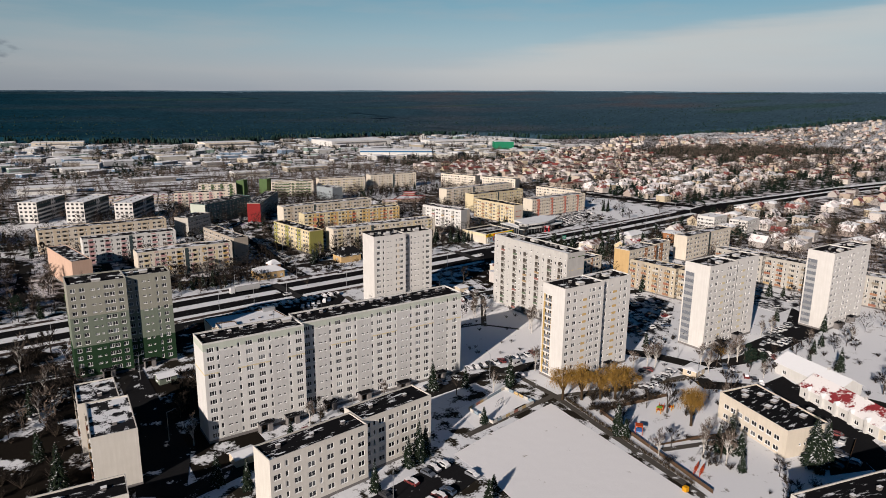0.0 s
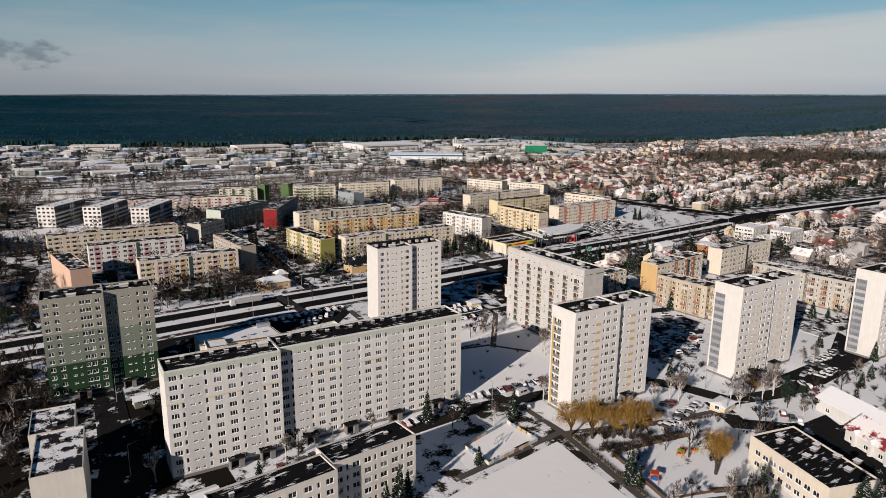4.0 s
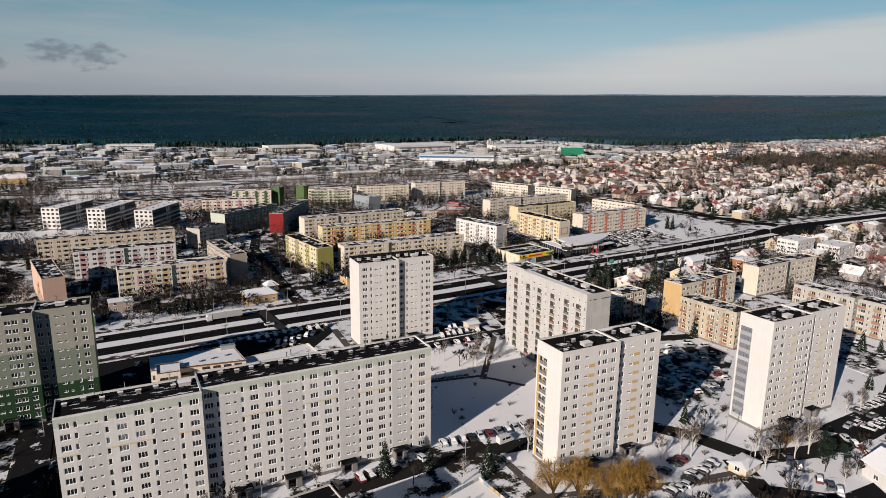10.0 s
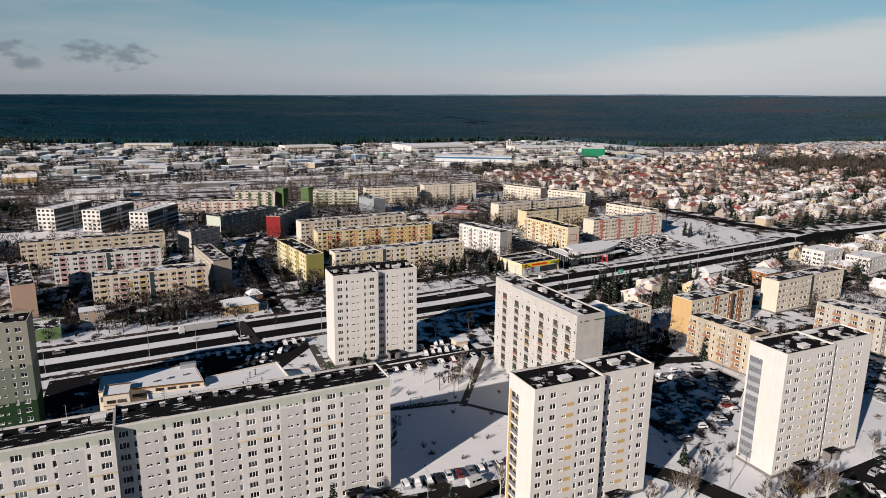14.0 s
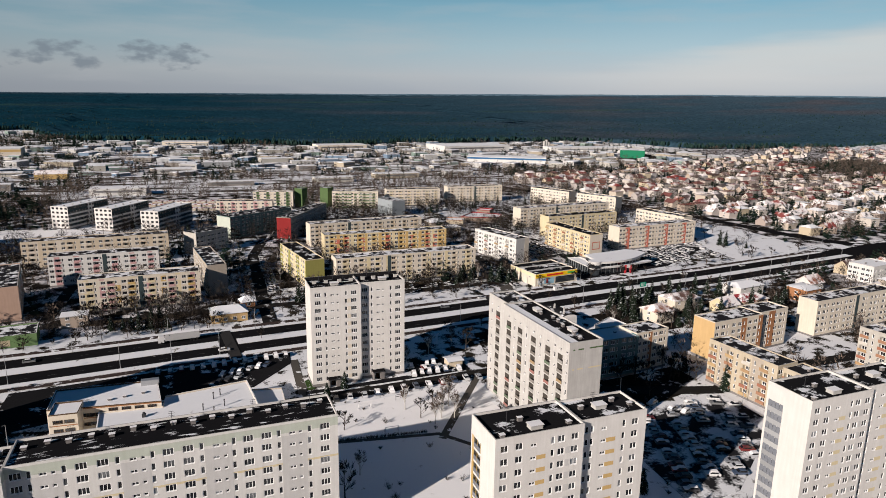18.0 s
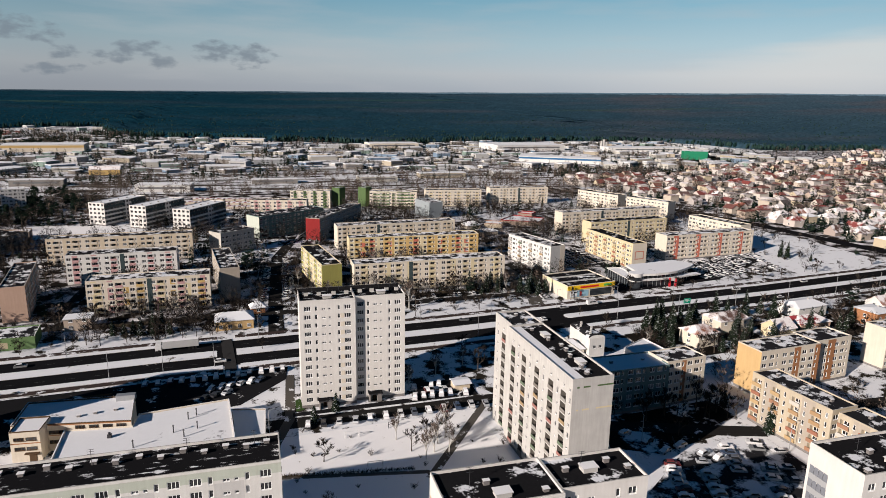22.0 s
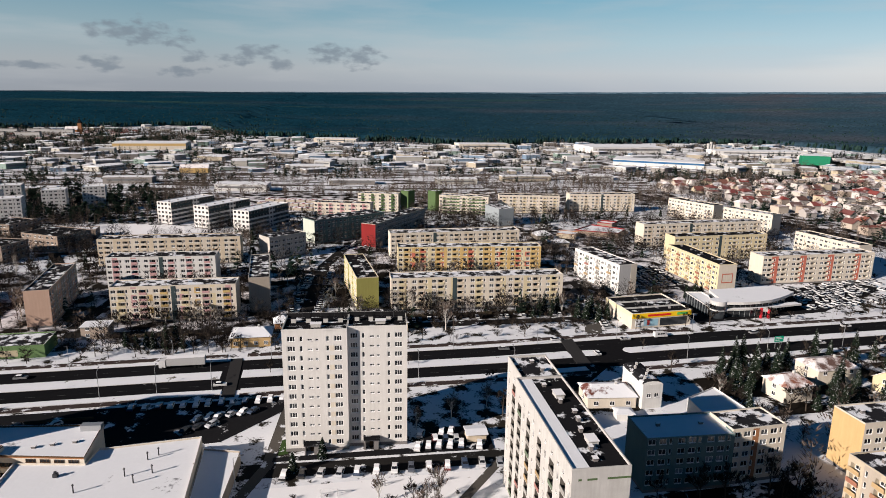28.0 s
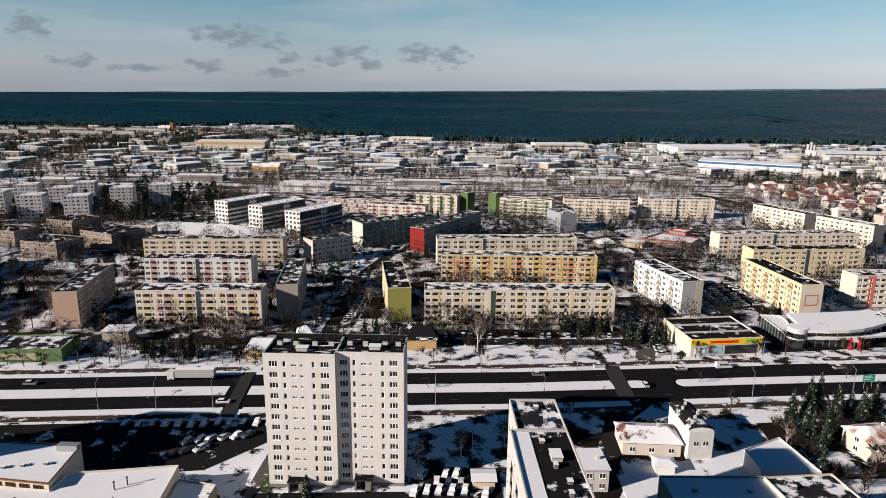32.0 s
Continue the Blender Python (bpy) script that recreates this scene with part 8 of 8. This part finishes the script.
# ---- vehicles ----
def car_template(kind, m):
    r = thing("car", ("parked car with snow on its roof", "parked car with clean paintwork", "parked estate car without snow")[kind], "car", m, "parked cars")
    long = (0.0, 0.0, 0.25)[kind]
    prof = [(-2.0 - long, 0.3), (2.02, 0.3), (2.1, 0.62), (1.95, 0.8), (1.02, 0.93), (0.35, 1.40), (-0.4, 1.47), (-1.25 - long, 1.42), (-1.85 - long, 1.0), (-2.08 - long, 0.9), (-2.1 - long, 0.5)]
    wide = lambda z: 0.86 if z < 0.95 else 0.86 - (z - 0.93) * 0.45
    g = Geo()
    g.poly([(x, -wide(z), z) for x, z in prof])
    g.poly([(x, wide(z), z) for x, z in prof[::-1]])
    for (a, b), (c, d) in zip(prof, prof[1:] + prof[:1]):
        g.poly([(a, -wide(b), b), (a, wide(b), b), (c, wide(d), d), (c, -wide(d), d)])
    g.weld()
    part("body", g, CAR_PAINT, r)
    g = Geo()
    g.poly([(1.0, -0.74, 0.97), (1.0, 0.74, 0.97), (0.41, 0.64, 1.385), (0.41, -0.64, 1.385)])
    part("windscreen", g, SNOW if kind == 0 else CAR_GLASS, r)
    g = Geo()
    g.poly([(-1.86 - long, 0.72, 1.04), (-1.86 - long, -0.72, 1.04), (-1.32 - long, -0.62, 1.40), (-1.32 - long, 0.62, 1.40)])
    part("rear_window", g, SNOW if kind == 0 else CAR_GLASS, r)
    for s in (-1, 1):
        g = Geo()
        pts = [(0.85, s * 0.865, 0.98), (-1.65 - long, s * 0.865, 1.0), (-1.2 - long, s * 0.71, 1.36), (0.32, s * 0.71, 1.36)]
        g.poly(pts if s > 0 else pts[::-1])
        part("side_window", g, CAR_GLASS, r)
    wheel = Geo()
    wheel.tube((0, -0.1, 0), (0, 0.1, 0), 0.32, 0.32, 10)
    wm = wheel.mesh("wheel", TYRE)
    for x in (-1.3, 1.3):
        for y in (-0.8, 0.8):
            w = part("wheel", wm, TYRE, r)
            w.location = (x, y, 0.32)
    if kind == 0:
        g = Geo()
        g.box((-1.35, -0.66, 1.42), (0.4, 0.66, 1.56))
        part("snow_cap", g, SNOW, r)
        g = Geo()
        g.box((0.95, -0.76, 0.88), (2.0, 0.76, 1.0))
        part("bonnet_snow", g, SNOW, r)
    return r


CARS = [car_template(i, pose(8 + 3 * i, 0.6, 0.05, 0, 0, 90)) for i in range(3)]


FAR_LOTS = []


def park(x, y, turn, kind=None, z=0.06):
    if y > 38 or x > 84 or x < -150:
        FAR_LOTS.append((x, y, turn, 1.0))
        return
    k = rng.choices((0, 1, 2), (4, 3, 3))[0] if kind is None else kind
    copy_thing(CARS[k], pose(x + rng.uniform(-0.2, 0.2), y + rng.uniform(-0.3, 0.3), z, 0, 0, turn + rng.choice((0, 180)) + rng.uniform(-4, 4)))


def car_row(p, q, step, turn, chance=0.85, kind=None):
    n = max(1, int(math.dist(p, q) / step))
    for i in range(n + 1):
        if rng.random() < chance:
            park(p[0] + (q[0] - p[0]) * i / n, p[1] + (q[1] - p[1]) * i / n, turn, kind)


car_row((-83, 25.5), (-38.5, 29.2), 3.7, 92, 0.95, 0)
car_row((-61.5, 17), (-46, 21.5), 2.9, 62, 0.95)
car_row((-63, 11.2), (-56.5, 13.4), 2.8, 62, 1.0)
car_row((-112, 16), (-70, 19), 9, 40, 0.7)
car_row((3, -3.4), (15, -2.4), 2.9, 80, 0.9, 0)
car_row((4, 3.4), (16, 4.6), 2.9, 80, 0.75, 0)
car_row((20, -3.8), (25, -3.4), 2.8, 80, 0.9, 0)
car_row((-32, -14.8), (24, -12.6), 4.5, 85, 0.75)
car_row((-104, -96.5), (-42, -88), 3.1, 100, 0.75)
car_row((-120, -108), (-62, -97.5), 5.5, 14, 0.7)
car_row((-36, -84.5), (0, -85.5), 2.8, 85, 0.92)
car_row((-34, -98.5), (-14, -99), 3.0, 85, 0.4)
for x0, y0, x1, y1, ch in ((48, -94, 62, -58, 0.8), (56, -96, 72, -56, 0.75), (66, -92, 82, -54, 0.8), (76, -86, 92, -54, 0.75), (86, -78, 97, -54, 0.7)):
    car_row((x0, y0), (x1, y1), 2.9, 160, ch)
for x in (134, 143, 151, 159):
    car_row((x, -104), (x + 1, -66), 3.2, 178, 0.6)
car_row((-100, -138), (-80, -133.5), 2.9, 105, 0.9)
car_row((-95, -147), (-76, -142), 2.9, 105, 0.85)
for dx in (0, 7):
    car_row((-181 + dx, -47), (-170 + dx, -30), 3.0, 30, 0.85)
car_row((6, -130.5), (26, -125.5), 2.8, 110, 0.85)
car_row((3, -124.5), (23, -119.5), 2.8, 110, 0.8)
car_row((27, -186), (30, -166), 3.4, 15, 0.7)
for x, y in [(18.9, -188.8), (16.5, -190.7), (17.0, -193.5), (10.9, -191.7), (29.3, -182.1)]:
    park(x, y, 100)
car_row((36, -154), (55, -160), 3.4, 60, 0.6)
car_row((26, -140), (34, -150), 3.6, 40, 0.7)
car_row((94.1, -122.7), (115.0, -120.5), 3.0, 95, 0.85)
car_row((87.0, -131.2), (99.9, -131.4), 3.0, 95, 0.85)
car_row((73.7, -132.9), (70.6, -141.9), 3.0, 60, 0.85)
car_row((46.9, -134.0), (45.1, -149.1), 3.0, 40, 0.85)
car_row((166.8, -55.4), (153.8, -75.1), 3.0, 60, 0.85)
car_row((64, -128.5), (96, -127.5), 4.2, 10, 0.7)
car_row((-45.6, 112), (-43.6, 196), 2.9, 10, 0.62)
car_row((-34.6, 112), (-32.6, 196), 2.9, -10, 0.6)
for p, q in (((141, 250), (164, 248)), ((146, 254.5), (158, 253.5)), ((147, 228), (178, 232)), ((148, 212.5), (166, 215.5))):
    car_row(p, q, 2.8, 88, 0.85)
car_row((4, 102.5), (74, 106.5), 3.4, 88, 0.6)
car_row((90, 88), (93.5, 128), 2.9, 5, 0.9)
for x, y, t in ((-20, 64.2, 5), (40, 67, 6), (92, 73.6, 7), (150, 78, 7), (196, 83.6, 8), (244, 90, 9), (-150, 33, 5), (76, 60, 95), (64, 75, 6), (170, 64.5, 7), (262, 72, 8), (-60, 41, 5), (-128, 50.5, 5), (208, 66.5, 7)):
    park(x, y, t, 1, 0.04)
for x, y in ((62, -46), (74, -55), (77, -58), (70, -50), (64, -52), (58, -40)):
    park(x, y, 20, 0)


def van(x, y, turn, label, long=5.6, name="van", box=None, mat=VAN_WHITE):
    r = thing(name, label, "van" if not box else "truck", pose(x, y, 0.05, 0, 0, turn))
    g = Geo()
    prof = [(-long / 2, 0.4), (long / 2, 0.4), (long / 2, 1.1), (long / 2 - 0.7, 1.3), (long / 2 - 1.4, 2.3), (-long / 2, 2.4)] if not box else [(long / 2 - 2.2, 0.5), (long / 2, 0.5), (long / 2, 2.2), (long / 2 - 0.4, 3.2), (long / 2 - 2.2, 3.2)]
    w = 0.98 if not box else 1.22
    g.poly([(a, -w, b) for a, b in prof])
    g.poly([(a, w, b) for a, b in prof[::-1]])
    for (a, b), (c, d) in zip(prof, prof[1:] + prof[:1]):
        g.poly([(a, -w, b), (a, w, b), (c, w, d), (c, -w, d)])
    g.weld()
    part("body", g, mat, r)
    g = Geo()
    if box:
        g.poly([(long / 2 + 0.02, -1.1, 1.7), (long / 2 + 0.02, 1.1, 1.7), (long / 2 - 0.3, 1.1, 2.9), (long / 2 - 0.3, -1.1, 2.9)])
    else:
        g.poly([(long / 2 - 0.72, -0.85, 1.35), (long / 2 - 0.72, 0.85, 1.35), (long / 2 - 1.36, 0.8, 2.22), (long / 2 - 1.36, -0.8, 2.22)])
    part("windscreen", g, CAR_GLASS, r)
    if not box:
        for s in (-1, 1):
            for x0, x1 in ((long / 2 - 2.4, long / 2 - 1.5), (-0.6, 0.3), (-1.8, -0.9)):
                g = Geo()
                g.poly([(x0, s * (w + 0.01), 1.4), (x1, s * (w + 0.01), 1.4), (x1, s * (w + 0.01), 2.05), (x0, s * (w + 0.01), 2.05)][::s])
                part("side_window", g, CAR_GLASS, r)
    wheel = Geo()
    wheel.tube((0, -0.14, 0), (0, 0.14, 0), 0.42, 0.42, 10)
    wm = wheel.mesh("wheel", TYRE)
    for xx in ((-long / 2 + 1, long / 2 - 1.1) if not box else (-long / 2 + 1, -long / 2 + 2.2, -long / 2 + 3.4, long / 2 - 1.3)):
        for yy in (-w + 0.12, w - 0.12):
            k = part("wheel", wm, TYRE, r)
            k.location = (xx, yy, 0.42)
    if box:
        g = Geo()
        g.box((-long / 2, -1.25, 1.1), (long / 2 - 2.6, 1.25, 3.9), 0, 1)
        part("trailer", g, [box, SNOW], r, "grey tarpaulin trailer")
        g = Geo()
        g.box((-long / 2, -0.5, 0.75), (long / 2 - 1.0, 0.5, 1.1))
        part("chassis", g, DARK_METAL, r)
    return r


van(-77, 57.6, 184.5, "articulated lorry with a grey tarpaulin trailer", 15.5, "lorry", TARP)
van(108, 76.6, 7, "white panel van on the carriageway", 5.8)
van(-56, -2, 95, "white panel van beside the supermarket", 5.6)
van(-47, -42, 70, "pale yellow ambulance van on the path", 5.6, mat=plain("pale_yellow_paint", (0.62, 0.5, 0.12), 0.35))
van(-19, -90.5, 8, "white delivery van parked beside the lane", 5.4)


def far_cars():
    """Rows of parked cars in the far car parks, joined."""
    r = random.Random(17)
    g = Geo()
    lots = list(FAR_LOTS)
    for j in range(7):
        for i in range(20):
            lots.append((194 + i * 3.1 + j * 1.6 + 1.3 * math.sin(i * 2.1 + j), 108 + j * 5.2 + i * 0.75 + 1.6 * math.sin(i * 1.3 + j * 2.2), 96 + 22 * math.sin(j * 1.9 + i * 0.16), 0.66))
    for j in range(5):
        for i in range(13):
            lots.append((128 + j * 6.2, 146 + i * 3.1 + j, 8, 0.7))
    for i in range(22):
        lots.append((-30 + i * 0.9, 232 + i * 2.9, 66, 0.8))
        lots.append((-22 + i * 2.3, 236 + i * 2.9, 60, 0.8))
        lots.append((10 + i * 3.2, 148.5, 90, 0.6))
        lots.append((10 + i * 3.2, 204, 90, 0.6))
        lots.append((96 + i * 2.9, 228, 90, 0.6))
        lots.append((-128 + i * 3.0, 186, 90, 0.5))
        lots.append((-200 + i * 3, 240, 80, 0.5))
    for x, y, turn, chance in lots:
        if r.random() > chance:
            continue
        m = pose(x + r.uniform(-0.6, 0.6), y + r.uniform(-0.6, 0.6), 0.06, 0, 0, turn + r.uniform(-9, 9))
        snowy = r.random() < 0.6
        k = len(g.v)
        for z, w, a, b in ((0.3, 0.85, -2.1, 2.1), (0.85, 0.86, -2.1, 2.05), (0.95, 0.8, -1.9, 1.05), (1.45, 0.62, -1.25, 0.35)):
            g.v.extend(tuple(m @ Vector(p)) for p in ((a, -w, z), (b, -w, z), (b, w, z), (a, w, z)))
        for lv in range(3):
            for i in range(4):
                j = (i + 1) % 4
                g.f.append((k + lv * 4 + i, k + lv * 4 + j, k + lv * 4 + 4 + j, k + lv * 4 + 4 + i))
                g.m.append(1 if lv == 2 else (2 if lv == 1 and snowy else 0))
        g.f.append((k + 12, k + 13, k + 14, k + 15))
        g.m.append(2)
    paint = foliage("far_car_paint", (0.04, 0.045, 0.05), (0.5, 0.5, 0.5))
    tagged(new("parked_cars", g.mesh("parked_cars", [paint, CAR_GLASS, SNOW])), "snow-topped cars in the far car parks", "cars", "", "stuff")


far_cars()

# ---- street furniture ----
def lamp(m, h=9.0, arm=1.8, group="street lamps"):
    r = thing("street_lamp", "tall grey street lamp with a curved arm", "street lamp", m, group)
    g = Geo()
    g.tube((0, 0, 0), (0, 0, h), 0.11, 0.07, 8)
    part("pole", g, METAL, r)
    g = Geo()
    prev = Vector((0, 0, h))
    for i in range(1, 5):
        t = i / 4 * math.pi / 2
        nxt = Vector((0, -arm * math.sin(t), h + 0.7 * (1 - math.cos(t)) * 0.4 + 0.4 * math.sin(t)))
        g.tube(prev, nxt, 0.06, 0.05, 6)
        prev = nxt
    part("arm", g, METAL, r)
    g = Geo()
    g.box((-0.16, prev.y - 0.7, prev.z - 0.1), (0.16, prev.y, prev.z + 0.05))
    part("lamp_head", g, DARK_METAL, r)
    return r


LAMP = lamp(pose(*offset(MID, -12.4)[3], 0.1, 0, 0, 186))
for side, turn in ((-12.3, 185), (12.6, 5)):
    for x0 in range(-300, 320, 34):
        p = cut(offset(MID, side), x0 + (0 if side < 0 else 15), x0 + 16)[0]
        if p and abs(p[0] - 78) > 8:
            copy_thing(LAMP, pose(*p, 0.12, 0, 0, turn))
for x, y, t in ((17, 12, 0), (-43, -20, 90), (-34, -94, 180), (-90, -98, 180), (-140, -30, 90), (40, -118, 90), (98, -60, 90), (30, -134, 180), (-99, -140, 0), (60, -46, 180), (-140, -80, 90), (-118, -20, 0), (110, 96, 0)):
    copy_thing(LAMP, pose(x, y, 0.05, 0, 0, t))

r = thing("road_sign", "green direction sign on two posts", "road sign", pose(148, 61.5, 0.1, 0, 0, 8))
g = Geo()
g.box((0, -0.05, 2.6), (4.2, 0.05, 5.0))
board = part("sign_board", g, plain("sign_green", (0.01, 0.26, 0.16), 0.5), r)
g = Geo()
for z, w in ((4.4, 2.6), (3.8, 3.2), (3.2, 2.2)):
    g.box((0.4, -0.07, z), (0.4 + w, -0.052, z + 0.22))
part("sign_bars", g, ROAD_PAINT, board)
for x in (0.7, 3.5):
    g = Geo()
    g.tube((x, 0.1, 0), (x, 0.1, 5.0), 0.07, 0.07, 6)
    part("post", g, METAL, r)
r = thing("billboard", "advertising board on a post by the lane", "billboard", pose(-42.5, -32, 0, 0, 0, 30))
g = Geo()
g.box((-1.0, -0.15, 0.4), (1.0, 0.15, 3.4))
part("board", g, plain("poster_teal", (0.12, 0.34, 0.4), 0.5), r)

# playground behind the coloured fence
def rod_frame(name, label, m, rods, mat, panels=()):
    r = thing(name, label, "play equipment", m, "play equipment")
    for a, b in rods:
        g = Geo()
        g.tube(a, b, 0.09, 0.09, 6)
        part("bar", g, mat, r)
    for a, b, pm in panels:
        g = Geo()
        g.box(a, b)
        part("panel", g, pm, r)
    return r


PLAY_Y, PLAY_R, PLAY_G, PLAY_B = plain("play_yellow", (0.5, 0.24, 0.015), 0.5), plain("play_red", (0.38, 0.06, 0.02), 0.5), plain("play_green", (0.14, 0.3, 0.05), 0.5), plain("play_blue", (0.06, 0.16, 0.45), 0.45)
rods = [((x, y, 0), (x, y, 3.0)) for x in (0, 2) for y in (0, 2)]
low_rods = [((x, y, 0), (x, y, 1.9)) for x in (0, 1.4) for y in (0, 1.4)]
for k, (x, y, t) in enumerate(((-4.2, -145.2, 20), (-1.6, -144.2, 30), (0.6, -145.6, 10))):
    rod_frame("climbing_tower", "yellow and orange climbing tower with slides on snow", pose(x, y, 0, 0, 0, t), low_rods + [((1.4, 0.7, 1.1), (3.0, 0.7, 0.15))], PLAY_Y if k != 1 else PLAY_R, [((0, 0, 1.0), (1.4, 1.4, 1.1), PLAY_R), ((1.4, 0.4, 0.55), (2.8, 1.0, 0.62), PLAY_Y)] + ([((-0.05, -0.05, 1.85), (1.45, 1.45, 2.0), PLAY_G)] if k == 0 else []))
rod_frame("climbing_tower", "red play tower on snow", pose(-20.5, -151.5, 0, 0, 0, 40), rods, PLAY_R, [((0, 0, 1.2), (2, 2, 1.4), PLAY_B), ((-0.1, -0.1, 2.8), (2.1, 2.1, 3.1), PLAY_R)])
rod_frame("play_climber", "red and orange climbing frame on snow", pose(-25, -174.5, 0, 0, 0, 20), [((x, y, 0), (x, y, 2.2)) for x in (0, 1.3, 2.6, 3.9) for y in (0, 1.5)] + [((0, y, z), (3.9, y, z)) for y in (0, 1.5) for z in (0.8, 1.5, 2.2)], PLAY_R)
for x, y, t in ((-16, -168, 10), (-24, -158, 50), (-46, -114, 20)):
    rod_frame("swing", "bare steel swing frame on snow", pose(x, y, 0, 0, 0, t), [((0, -0.9, 0), (0, 0, 2.4)), ((0, 0.9, 0), (0, 0, 2.4)), ((3.4, -0.9, 0), (3.4, 0, 2.4)), ((3.4, 0.9, 0), (3.4, 0, 2.4)), ((0, 0, 2.4), (3.4, 0, 2.4))], METAL)
for x, y, t in ((-22, -24, 0), (-18, -41, 0)):
    rod_frame("goal", "white goal frame on the snowy pitch", pose(x, y, 0, 0, 0, t), [((0, 0, 0), (0, 0, 2)), ((4, 0, 0), (4, 0, 2)), ((0, 0, 2), (4, 0, 2)), ((0, 1.2, 0), (0, 0, 2)), ((4, 1.2, 0), (4, 0, 2))], VAN_WHITE)
for x, y, t in ((62, -47, 20), (68, -50, 70), (-9, -21, 10)):
    rod_frame("carpet_rack", "bare steel carpet-beating rack", pose(x, y, 0, 0, 0, t), [((0, 0, 0), (0, 0, 2)), ((2.6, 0, 0), (2.6, 0, 2)), ((0, 0, 2), (2.6, 0, 2)), ((0, 0, 1.3), (2.6, 0, 1.3))], DARK_METAL)
corners = [(-55, -110.5), (-35.5, -104.5), (-34, -118), (-54, -122)]
r = thing("playground_fence", "low playground fence of coloured panels", "fence", pose(0, 0, 0))
pm = palette("fence_panels", [(0.5, 0.48, 0.44), (0.42, 0.3, 0.14), (0.46, 0.44, 0.4), (0.3, 0.12, 0.09), (0.5, 0.47, 0.42), (0.2, 0.26, 0.3)])
g = Geo()
g.box((0, -0.04, 0.1), (1.9, 0.04, 1.1))
panel_mesh = g.mesh("panel", pm)
for a, b in zip(corners, corners[1:] + corners[:1]):
    n = int(math.dist(a, b) / 2)
    for i in range(n):
        ob = part("panel", panel_mesh, pm, r)
        ob.matrix_basis = pose(a[0] + (b[0] - a[0]) * i / n, a[1] + (b[1] - a[1]) * i / n, 0, 0, 0, math.degrees(math.atan2(b[1] - a[1], b[0] - a[0])))
for p, q, h in (((-28.6, -181), (-20, -134), 1.2), ((-20, -134), (8, -138), 1.2), ((-11, -160), (4, -165), 0.6), ((-22, -157.6), (-2, -163), 0.6), ((30, -188), (12, -194), 1.4), ((-92, 20), (-112, 18), 1.0)):
    m, w, a = frame_of(p, q)
    r = thing("fence", "low dark timber garden fence", "fence", m)
    g = Geo()
    g.box((0, -0.05, 0.05), (w, 0.05, h))
    part("fence_board", g, WOODB, r)
solid_box = Geo()
solid_box.box((-0.6, -0.6, 0), (0.6, 0.6, 1.3))
solid("salt_bin", solid_box, PLAY_Y, "yellow grit bin at the path", "bin", m=pose(-33.5, -176.5, 0))
for k in BARES + BIRCHES + SPRUCES + PINES + WILLOWS:
    spot = (rng.uniform(-215, -165), rng.uniform(60, 90))
    k.matrix_basis = pose(*spot, 0)
